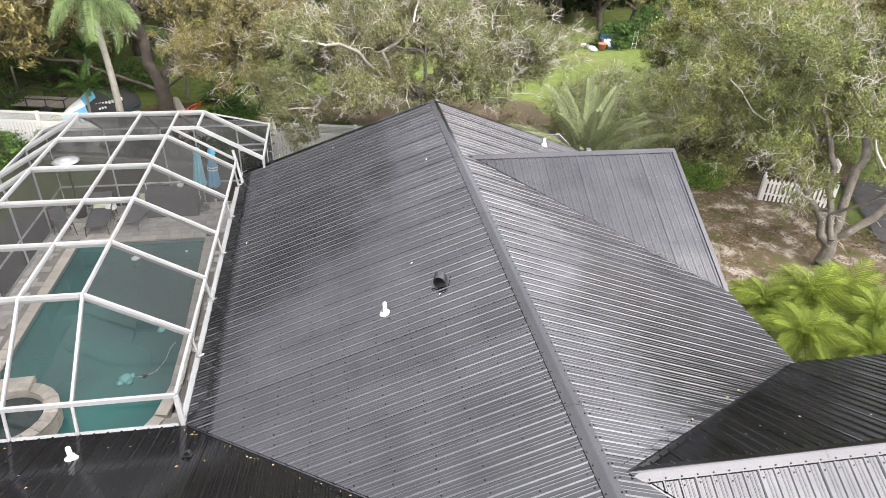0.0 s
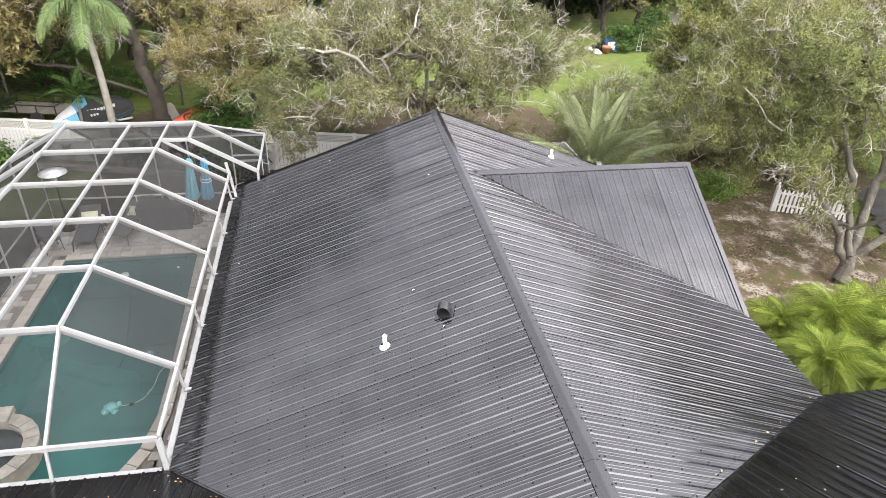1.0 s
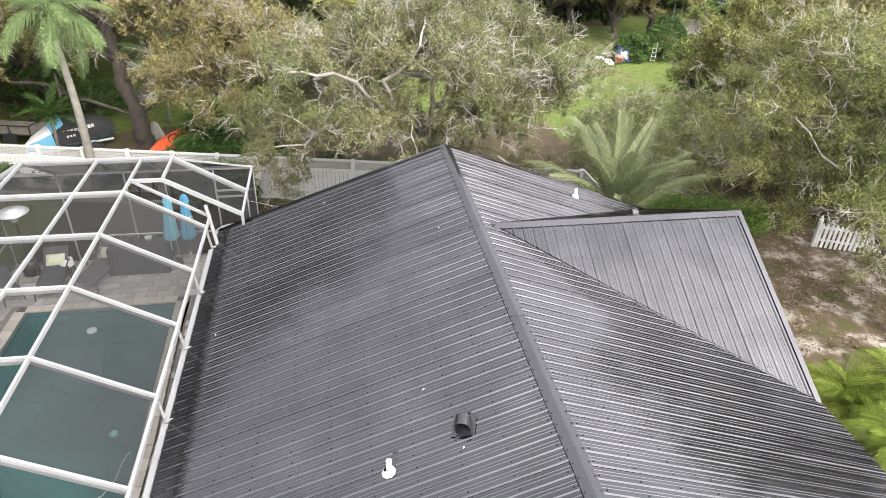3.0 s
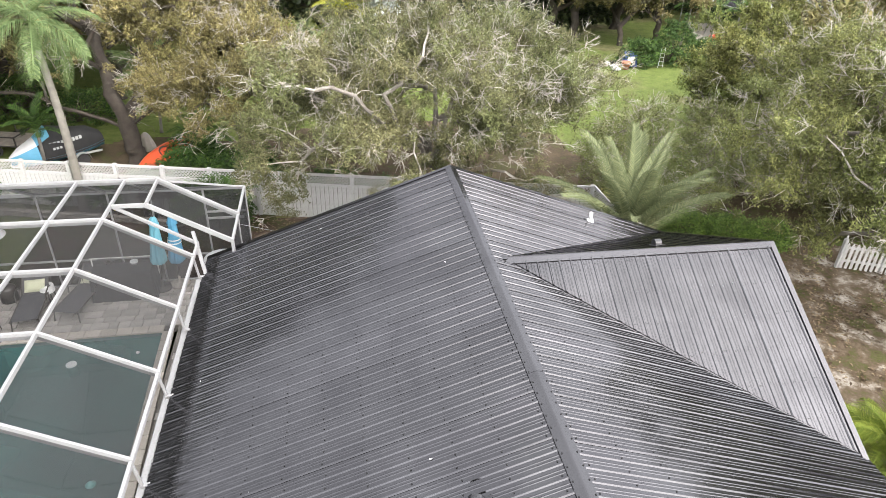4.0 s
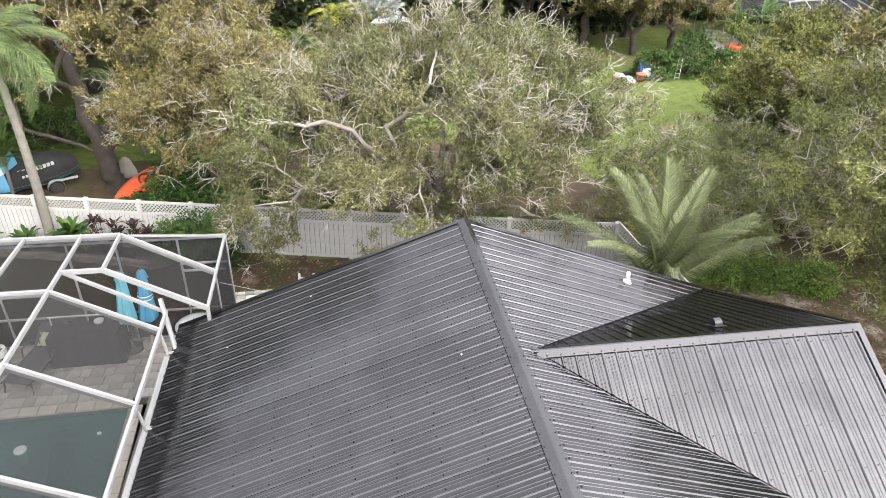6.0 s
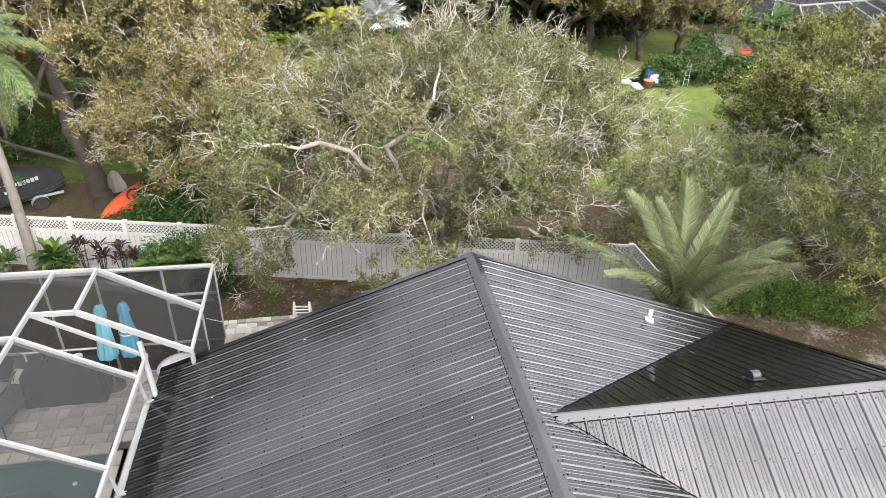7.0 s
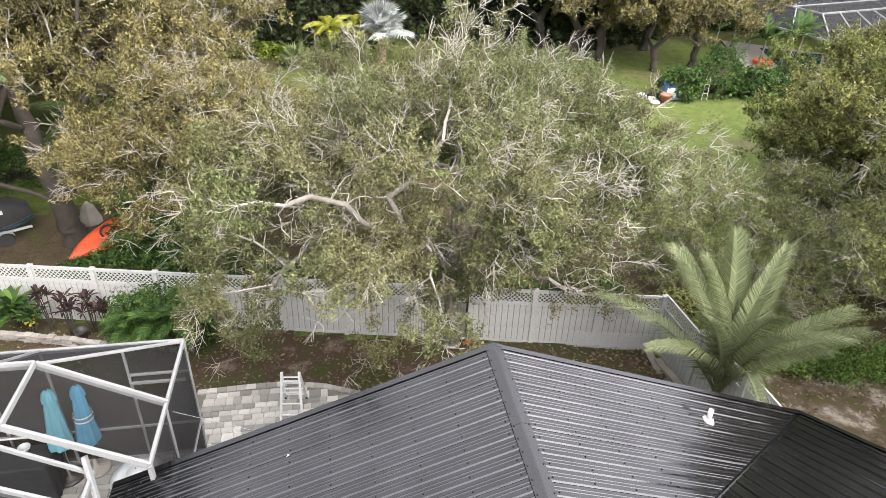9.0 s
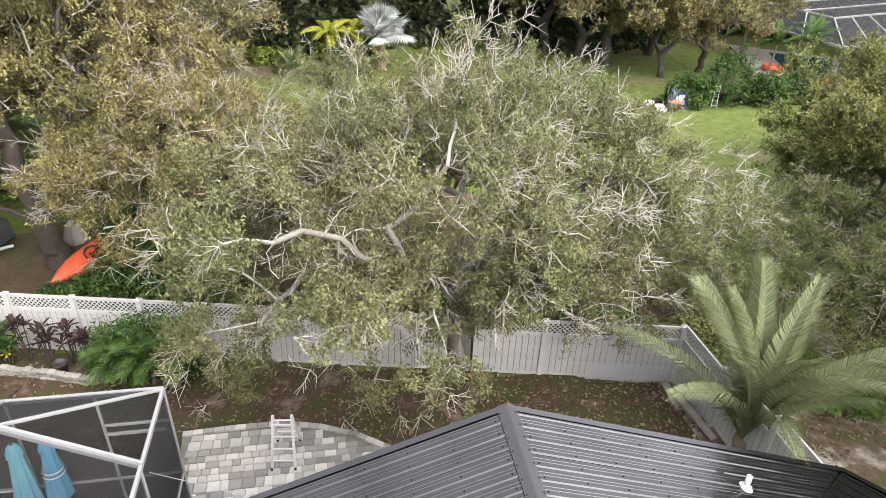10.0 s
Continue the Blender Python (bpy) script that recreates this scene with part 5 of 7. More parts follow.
# trees further off share three crowns
far_a = oak("olive live oak in the wooded edge", (-11.0, 43.0, 0.0), (-11.0, 43.3, 1.6), (-10.6, 43.5, 4.6, 5.4, 4.6, 3.0), 41, 560, 60, 0.2, OAK_MID, 0.24, 0.14, 10, 0.3, pads=70, clump=0.3)
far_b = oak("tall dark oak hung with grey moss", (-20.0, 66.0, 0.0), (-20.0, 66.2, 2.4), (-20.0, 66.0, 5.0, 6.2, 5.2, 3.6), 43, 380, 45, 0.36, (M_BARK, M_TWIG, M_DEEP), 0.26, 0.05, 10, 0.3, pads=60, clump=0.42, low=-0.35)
scrub = oak("thin pale young oak scrub", (13.2, 30.0, 0.0), (13.2, 30.1, 0.5), (13.2, 30.0, 1.7, 2.4, 2.3, 1.7), 47, 380, 45, 0.1, (M_BARK, M_TWIG, M_SCRUB), 0.06, 0.25, 9, 0.2, pads=42, clump=0.24, low=-0.3)
# those far west stand out of view, added to be mirrored in the roof
for x, y, turn, size in ((-15.0, 42.0, 60, 1.15), (-22.0, 38.0, 140, 1.3), (-12.5, 47.0, 20, 1.0), (-27.0, 30.0, 200, 1.45), (-20.5, 34.0, 10, 1.3), (-19.0, 29.0, 15, 1.2), (27.5, 30.0, 80, 1.2), (25.5, 24.0, 130, 1.15), (19.6, 56.2, 10, 1.2), (16.4, 60.0, 120, 1.3), (24.0, 59.0, 250, 1.3), (22.4, 53.6, 70, 0.85), (25.6, 54.6, 190, 0.9), (18.0, 57.4, 300, 1.1), (-24.0, 20.0, 30, 1.6), (-26.0, 8.0, 95, 1.6), (-24.0, -4.0, 140, 1.6)):
    moved(far_a, x, y, 0, turn, size)
# the largest copies rise above view, sized to darken the roof's reflection
for x, y, turn, size in ((-30, 62, 40, 1.9), (-11, 70, 90, 2.1), (-2, 69, 170, 2.0), (6, 71, 230, 2.0), (14, 69, 300, 1.5), (24, 70, 77, 1.2), (33, 72, 33, 1.2), (42, 75, 260, 1.25), (52, 78, 150, 1.3), (-42, 54, 200, 2.0), (62, 70, 20, 1.3), (40, 40, 100, 1.0), (47, 52, 280, 1.0), (-52, 34, 20, 2.0), (-11, 51, 140, 2.2), (-19, 48, 60, 2.2), (-27, 42, 250, 2.2), (-3.5, 64, 10, 2.3), (-34, 34, 80, 2.2)):
    moved(far_b, x, y, 0, turn, size)
for x, y, turn, size in ((16.2, 28.0, 50, 0.8), (17.6, 31.0, 260, 0.9), (11.4, 28.6, 310, 0.5), (18.6, 27.2, 20, 1.1), (13.4, 26.6, 80, 0.5)):
    moved(scrub, x, y, 0, turn, size)


# ---- palms ----
def frond_mesh(name, mat, length, leaflet, droop, pairs, rng, keel=0.0, fold=0.5, width=0.035, stalk=0.15, hang=0.3):
    """A feather frond: curved rib with leaflets on both sides; starts at the origin, heads along +x."""
    def rib(t):
        return np.array([length * (t - 0.28 * droop * t * t), 0.0, length * (keel * t - droop * 0.62 * t * t)])
    vs, fs = [], []
    n = 9
    for i in range(n + 1):
        t = i / n
        p, r = rib(t), 0.026 * length / 2.2 * (1 - 0.85 * t) + 0.004
        for a in (0.5, 2.6, 4.71):
            vs.append(p + np.array([0, math.cos(a) * r, math.sin(a) * r]))
    for i in range(n):
        for k in range(3):
            fs.append((i * 3 + k, i * 3 + (k + 1) % 3, i * 3 + 3 + (k + 1) % 3, i * 3 + 3 + k))
    for i in range(pairs):
        t = stalk + (1 - stalk) * (i + 0.5) / pairs
        p = rib(t)
        q = rib(min(1.0, t + 0.02)) - rib(t - 0.02)
        q /= np.linalg.norm(q)
        up = np.cross(q, np.array([0, 1.0, 0]))
        up = up if up[2] > 0 else -up
        L = leaflet * (0.35 + 0.65 * math.sin(math.pi * min(1.0, 0.18 + 0.82 * t)) ** 0.7) * rng.uniform(0.85, 1.1)
        for sd in (-1, 1):
            lean = 0.55 + 0.5 * t + rng.normal(0, 0.07)
            d = np.array([0, sd * 1.0, 0]) * math.cos(fold) + up * math.sin(fold)
            d = d + q * lean
            d /= np.linalg.norm(d)
            w = q * width * 0.5
            mid = p + d * L * 0.5
            end = p + d * L + np.array([0, 0, -hang * L])
            k = len(vs)
            vs += [p - w * 0.6, p + w * 0.6, mid + w, mid - w, end]
            fs += [(k, k + 1, k + 2, k + 3), (k + 3, k + 2, k + 4, k + 4)]
    g = Geo()
    g.v = [tuple(v) for v in vs]
    g.f = [f if f[2] != f[3] else f[:3] for f in fs]
    return g.data(name, mat)


def fan_mesh(name, mat, radius, blades, rng, stalk=0.9):
    """A fan leaf: round blade of folded segments on a stalk."""
    g = Geo()
    g.tube([(0, 0, 0), (stalk * 0.5, 0, 0.1), (stalk, 0, 0.12)], [0.03, 0.025, 0.018], 5)
    c = Vector((stalk, 0, 0.12))
    for i in range(blades):
        a = math.radians(-155 + 310 * (i + 0.5) / blades)
        h = math.radians(310 / blades * 0.42)
        L = radius * rng.uniform(0.88, 1.05)
        lift = 0.14 * math.cos(a) * L
        d0, d1, dm = (Vector((math.cos(b), math.sin(b), 0)) for b in (a - h, a + h, a))
        sag = Vector((0, 0, -0.16 * L + lift))
        g.add([c, c + d0 * L * 0.62, c + dm * L * 0.62 + Vector((0, 0, 0.03 * L)), c + d1 * L * 0.62, c + dm * L + sag], [(0, 1, 2), (0, 2, 3), (1, 4, 2), (2, 4, 3)])
    return g.data(name, mat)


def palm(label, base, top, fronds, meshes, seed, trunk_r=(0.16, 0.11), trunk_mat=M_PALMBARK, lift=(-0.15, 1.15), crownshaft=0.0, stems=None, group="", ringed=True, name="palm_tree"):
    """Ringed trunk and a spiral of fronds, from hanging old ones to upright young ones."""
    rng = np.random.default_rng(seed)
    base, top = Vector(base), Vector(top)
    ob = thing(name, label, "palm", tuple(base), group)
    H = top - base
    g = Geo()
    n = max(6, int(H.length / 0.12)) if ringed else 6
    n = min(n, 60)
    pts, rad = [], []
    for i in range(n + 1):
        t = i / n
        bend = Vector((0.06, -0.04, 0)) * H.length * math.sin(math.pi * t) * 0.35
        pts.append(H * t + bend)
        rad.append((trunk_r[0] + (trunk_r[1] - trunk_r[0]) * t) * (1.25 - 0.25 * min(1, t * 8)) * (1.05 if i % 2 else 0.96))
    g.tube([p - Vector((0, 0, 0.12)) if i == 0 else p for i, p in enumerate(pts)], rad, 10)
    part("trunk", g, trunk_mat, ob, "", True)
    if crownshaft:
        s = Geo().tube([H, H + Vector((0, 0, crownshaft * 0.5)), H + Vector((0, 0, crownshaft))], [trunk_r[1] * 1.15, trunk_r[1] * 1.1, trunk_r[1] * 0.6], 10)
        part("crownshaft", s, M_PALM, ob, "green crownshaft", True)
    c = H + Vector((0, 0, crownshaft))
    for i in range(fronds):
        t = (i + 0.5) / fronds
        el = lift[0] + (lift[1] - lift[0]) * t ** 0.8 + rng.normal(0, 0.06)
        az = i * 2.39996 + rng.normal(0, 0.12)
        o = part("frond", meshes[i % len(meshes)], None, ob)
        sc = rng.uniform(0.85, 1.08)
        o.matrix_basis = Matrix.Translation(c) @ Euler((0, 0, az)).to_matrix().to_4x4() @ Euler((rng.normal(0, 0.12), -el, 0)).to_matrix().to_4x4() @ Matrix.Scale(sc, 4)
    return ob


prng = np.random.default_rng(77)
QUEEN = [frond_mesh("frond", M_PALM, 2.6, 0.75, d, 78, prng, 0.1, 0.25, 0.02, 0.12, 0.75) for d in (0.95, 1.15, 0.8)]
TRI = [frond_mesh("frond", M_GREY_PALM, 4.4, 0.66, d, 140, prng, 0.05, 0.6, 0.026, 0.1, 0.7) for d in (0.52, 0.72, 0.4)]
LIME = [frond_mesh("frond", M_LIME_PALM, 1.6, 0.46, d, 62, prng, 0.35, 0.3, 0.014, 0.14, 0.95) for d in (1.0, 1.4, 0.7)]
GREEN = [frond_mesh("frond", M_SHRUB, 1.7, 0.45, d, 50, prng, 0.2, 0.4, 0.026, 0.15, 0.25) for d in (0.7, 0.9, 0.5)]
ARECA = [frond_mesh("frond", M_SHRUB, 1.15, 0.42, d, 26, prng, 0.2, 0.4, 0.036, 0.2, 0.35) for d in (0.9, 1.2, 0.6)]
YELL = [frond_mesh("frond", M_YELLOW_PALM, 2.2, 0.62, d, 44, prng, 0.3, 0.4, 0.1, 0.1, 0.7) for d in (1.2, 1.5)]
FAN = [fan_mesh("frond", M_SILVER, 1.15, 30, prng, s) for s in (1.2, 0.8)]
FANG = [fan_mesh("frond", M_PALE_PALM, 0.85, 24, prng, s) for s in (0.7, 0.5)]
palm("tall queen palm with a ringed grey trunk inside the fence", (-9.1, 29.4, 0.05), (-9.45, 30.1, 5.9), 15, QUEEN, 5, (0.17, 0.12), lift=(-0.7, 1.2), crownshaft=0.9)
palm("triangle palm with arching grey-green fronds by the fence corner", (9.9, 23.0, 0.2), (9.75, 22.95, 0.95), 17, TRI, 8, (0.22, 0.2), M_PALMBOOT, lift=(1.0, 1.52))
for x, y, h, s in ((11.9, 12.0, 0.8, 1), (13.0, 13.4, 1.0, 2), (14.3, 12.3, 0.9, 3), (12.1, 13.9, 0.5, 4), (14.3, 13.6, 0.9, 5), (13.4, 11.2, 0.7, 6)):
    palm("bright lime pygmy date palm in the front bed", (x, y, 0.4), (x + 0.1, y, 0.4 + h), 30, LIME, 20 + s, (0.08, 0.07), M_PALMBOOT, lift=(-0.2, 1.35), group="lime palms")
for x, y, h, s in ((-3.9, 27.45, 0.9, 1), (-4.7, 27.65, 0.7, 2), (-3.3, 27.35, 1.0, 3)):
    palm("green areca palm in the fence bed", (x, y, 0.05), (x, y + 0.1, h), 17, ARECA, 40 + s, (0.06, 0.05), lift=(0.0, 1.3), group="areca palms")
for x, y, h, s in ((-11.7, 33.2, 1.9, 1), (-7.9, 37.6, 2.6, 3), (-13.3, 39.0, 2.2, 4), (-5.0, 31.4, 1.3, 5), (-16.5, 37.5, 2.0, 6), (-5.4, 33.4, 1.4, 7)):
    palm("green feather palm in the shade of the oaks", (x, y, 0.0), (x + 0.1, y, h), 13, GREEN if s != 3 else QUEEN, 60 + s, (0.07, 0.06), lift=(-0.1, 1.3), group="shade palms")
palm("silver-blue fan palm on the far lawn", (4.3, 56.0, 0.0), (4.3, 56.0, 2.2), 26, FAN, 81, (0.3, 0.28), M_PALMBOOT, lift=(-0.3, 1.45), group="fan palms")
palm("silver-blue fan palm on the far lawn", (-6.3, 57.3, 0.0), (-6.3, 57.3, 2.8), 24, FAN, 82, (0.3, 0.28), M_PALMBOOT, lift=(-0.3, 1.4), group="fan palms")
palm("small young silver fan palm on the far lawn", (-1.2, 55.5, 0.0), (-1.2, 55.5, 0.3), 10, FANG, 83, (0.16, 0.14), M_PALMBOOT, lift=(0.2, 1.3), group="fan palms")
for x, y, s in ((1.0, 56.2, 1), (2.6, 56.6, 2)):
    palm("slender yellow-green palm on the far lawn", (x, y, 0), (x + 0.1, y, 1.9), 9, YELL, 90 + s, (0.08, 0.06), M_PALMBARK, lift=(0.3, 1.2), group="yellow palms")
for x, y, h, s in ((28.0, 51.0, 2.6, 1), (29.4, 50.2, 3.0, 2), (31.0, 51.6, 2.8, 3), (27.0, 53.0, 2.8, 4)):
    palm("slim green palm by the far pool", (x, y, 0), (x + 0.3, y, h), 12, GREEN, 95 + s, (0.07, 0.06), lift=(-0.1, 1.3), group="far palms")


# ---- shrubs and low plants ----
def shrub(label, base, radii, n, leaf, mat, seed, category="shrub", group="shrubs", per=34, name="shrub"):
    rng = np.random.default_rng(seed)
    ob = thing(name, label, category, base, group)
    p = rng.normal(0, 1, (n, 3))
    p /= np.linalg.norm(p, axis=1, keepdims=True)
    p[:, 2] = np.abs(p[:, 2])
    r = rng.uniform(0.45, 1.0, (n, 1)) ** 0.4
    wob = np.array([[1 + 0.25 * noise.noise(Vector(q) * 2.3 + Vector((seed, 0, 0)))] for q in p])
    tip = p * np.array(radii) * r * wob + np.array([0, 0, 0.05])
    segs = np.concatenate([np.zeros((n, 3)) + np.array([0, 0, 0.02]) + p * 0.05, tip, np.full((n, 1), 0.012), np.full((n, 1), 0.004)], axis=1)
    part("stem", tubes_mesh("stem", segs, M_BARK, 3), None, ob)
    part("foliage", leaves_mesh("foliage", tip, per, (0.13, 0.13, 0.1), leaf, mat, rng, 0.6, 0.5), None, ob)
    return ob


for i, (x, y, rx, ry, h) in enumerate(((13.0, 24.8, 1.0, 0.75, 1.15), (14.5, 24.3, 1.1, 0.75, 1.1), (15.8, 23.9, 0.9, 0.7, 1.0))):
    shrub("clipped dark green hedge shrub at the yard edge", (x, y, ground_z(x, y)), (rx, ry, h), 260, 0.075, M_HEDGE, 100 + i, "hedge", "hedge shrubs")
for i, (x, y, rx, ry, h) in enumerate(((21.5, 48.2, 1.6, 1.2, 1.7), (24.0, 48.5, 1.7, 1.4, 3.2), (26.2, 48.0, 1.6, 1.2, 1.7), (28.4, 48.6, 1.6, 1.2, 1.6))):
    shrub("glossy green hedge beside the far lawn", (x, y, 0), (rx, ry, h), 150, 0.16, M_SHRUB, 120 + i, "hedge", "far hedge shrubs")
for i, (x, y, rx, ry, h) in enumerate(((-3.6, 30.0, 1.3, 0.9, 1.9), (-5.2, 30.6, 1.4, 1.0, 1.7), (-1.8, 29.6, 1.3, 0.9, 1.5), (-14.3, 29.2, 1.3, 0.9, 1.5), (0.3, 29.8, 1.4, 1.0, 1.2), (6.0, 28.6, 1.4, 0.9, 0.8), (8.6, 28.2, 1.5, 1.1, 0.9), (10.9, 27.0, 1.2, 1.0, 0.9), (-12.0, 39.5, 2.2, 1.4, 1.6), (-17.5, 36.0, 2.0, 1.5, 1.9), (-16.0, 41.0, 2.6, 1.6, 2.0), (-5.6, 33.3, 1.2, 1.0, 1.5), (2.2, 29.0, 1.2, 0.9, 0.9), (-5.9, 31.0, 1.1, 0.8, 1.5), (-4.6, 31.2, 1.2, 0.9, 1.8), (-7.1, 30.9, 0.9, 0.7, 0.9), (-3.0, 31.2, 1.3, 0.9, 1.6))):
    shrub("leafy green understorey shrub behind the fence", (x, y, 0), (rx, ry, h), 150, 0.12, M_SHRUB if i != 7 else M_OAK2, 140 + i, group="understorey shrubs")
for i, (x, y, rx, ry, h) in enumerate(((20.6, 24.6, 1.9, 1.4, 2.4), (22.8, 26.4, 2.2, 1.5, 2.6), (20.0, 28.8, 2.2, 1.5, 2.2))):
    shrub("tangled grey-green scrub under the oak", (x, y, ground_z(x, y)), (rx, ry, h), 220, 0.075, M_OAK3, 320 + i, group="scrub under oak", per=60)
for i, (x, y, rx, h) in enumerate(((-4.7, 28.1, 0.8, 1.7), (-4.0, 27.95, 0.8, 1.85), (-3.3, 27.8, 0.6, 1.5))):
    shrub("dense dark green shrub against the white fence", (x, y, 0.05), (rx, 0.5, h), 110, 0.1, M_SHRUB, 180 + i, group="fence shrubs", per=24)
for i, (x, y) in enumerate(((-5.2, 28.3), (-4.5, 28.5), (-12.6, 30.2))):
    shrub("leafy green bedding shrub along the fence", (x, y, 0.1), (0.5, 0.4, 1.05), 60, 0.1, M_SHRUB, 170 + i, group="bedding shrubs", per=22)

# dark-leaved rows added to fill the wood's floor, standing in for shade
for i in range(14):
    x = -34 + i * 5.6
    shrub("tall thicket coloured dark as the wood's shade", (x, 66.0 + 1.6 * math.cos(i * 2.1), 0), (4.4, 2.4, 6.4 + 1.2 * math.sin(i * 1.9)), 150, 0.5, M_DEEP, 260 + i, group="wood thicket", per=20)
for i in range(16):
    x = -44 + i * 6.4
    shrub("dense undergrowth coloured dark for shade at the wood's edge", (x, 61.5 + 2.0 * math.sin(i * 1.7) + (3 if x > 25 else 0), 0), (4.0, 2.4, 3.4 + 0.8 * math.sin(i * 2.3)), 110, 0.45, M_DEEP, 200 + i, group="wood edge", per=18)
for i, (x, y) in enumerate(((-6.0, 58.5), (-3.2, 58.2), (0.5, 58.8), (-8.6, 58.6))):
    shrub("bright tall grass clump at the wood's edge", (x, y, 0), (1.7, 0.8, 0.9), 90, 0.24, M_LIME_PALM, 240 + i, group="grass clumps", per=20)

# ---- things on the pool deck ----
def fabric(name, a, b, rough=0.85):
    return mixed(name, a, b, rough, 4, 60, 0.25, 0.004)


M_BLUE = fabric("turquoise_canvas", (0.12, 0.32, 0.39), (0.095, 0.27, 0.34))
M_BLUE2 = fabric("blue_canvas", (0.07, 0.24, 0.36), (0.055, 0.2, 0.32))
M_WHITE_CLOTH = fabric("white_canvas", (0.55, 0.56, 0.56), (0.48, 0.49, 0.49))
M_DARKCLOTH = fabric("charcoal_cover_cloth", (0.012, 0.0125, 0.0135), (0.019, 0.019, 0.02))
M_SLING = fabric("dark_grey_sling", (0.035, 0.036, 0.04), (0.05, 0.05, 0.052))
M_PILLOW = fabric("pale_green_cushion", (0.34, 0.36, 0.25), (0.4, 0.41, 0.3))
M_DARKMETAL = mixed("dark_bronze_metal", (0.025, 0.022, 0.02), (0.04, 0.036, 0.032), 0.45, 6, 60, 0.1)
M_STEEL = mixed("brushed_aluminium", (0.62, 0.63, 0.64), (0.52, 0.53, 0.54), 0.35, 3, 50, 0.05, metal=0.4)
M_ROBOT = mixed("mint_plastic", (0.1, 0.27, 0.26), (0.075, 0.22, 0.215), 0.4, 5, 40, 0.05)
M_HOSE = mixed("pale_grey_hose", (0.4, 0.42, 0.42), (0.33, 0.35, 0.35), 0.5, 5, 40, 0.05)
M_RED = mixed("orange_red_plastic", (0.62, 0.09, 0.03), (0.52, 0.07, 0.025), 0.35, 2, 30, 0.05)
M_BLUEPL = mixed("blue_plastic", (0.03, 0.08, 0.3), (0.025, 0.065, 0.25), 0.4, 3, 30, 0.05)
M_CYAN = mixed("sky_blue_cover", (0.09, 0.3, 0.45), (0.07, 0.25, 0.38), 0.6, 2, 30, 0.2)
M_RUBBER = mixed("black_rubber", (0.018, 0.018, 0.019), (0.028, 0.028, 0.028), 0.8, 6, 40, 0.2)
M_WOOD = mixed("weathered_planks", (0.2, 0.18, 0.155), (0.28, 0.255, 0.22), 0.9, 3, 30, 0.4)
M_TERRA = mixed("terracotta", (0.32, 0.12, 0.06), (0.26, 0.1, 0.05), 0.85, 3, 30, 0.2)
M_YELLOW = mixed("yellow_petal", (0.6, 0.5, 0.03), (0.5, 0.4, 0.02), 0.7, 9, 40, 0.1)


def patio_heater(at, height, label):
    ob = thing("patio_heater", label, "patio heater", at, "patio heaters")
    part("heater_base", Geo().lathe((0, 0, 0), [(0.23, 0), (0.23, 0.42), (0.2, 0.46), (0.05, 0.5)], 20), M_DARKMETAL, ob, "dark cylinder base", True)
    part("heater_pole", Geo().tube([(0, 0, 0.45), (0, 0, height - 0.35)], [0.03, 0.03], 10), M_DARKMETAL, ob)
    part("burner", Geo().lathe((0, 0, height - 0.4), [(0.06, 0), (0.1, 0.05), (0.1, 0.3), (0.06, 0.34)], 16), M_STEEL, ob, "perforated metal burner", True)
    part("reflector", Geo().lathe((0, 0, height - 0.09), [(0.44, 0.0), (0.445, 0.012), (0.32, 0.06), (0.2, 0.095), (0.185, 0.1), (0.18, 0.112), (0.02, 0.12)], 32), M_STEEL, ob, "shiny round aluminium reflector", True)
    for k in range(3):
        a = k * 2.094
        part("screw", Geo().lathe((0.1 * math.cos(a), 0.1 * math.sin(a), height + 0.028), [(0.012, 0), (0.01, 0.01)], 6), M_DARKMETAL, ob)
    return ob


patio_heater((-9.08, 22.6, DECK), 2.2, "mushroom patio heater with aluminium reflector at the cage corner")
patio_heater((-2.66, 20.52, DECK), 2.36, "mushroom patio heater with aluminium reflector beside the eave")


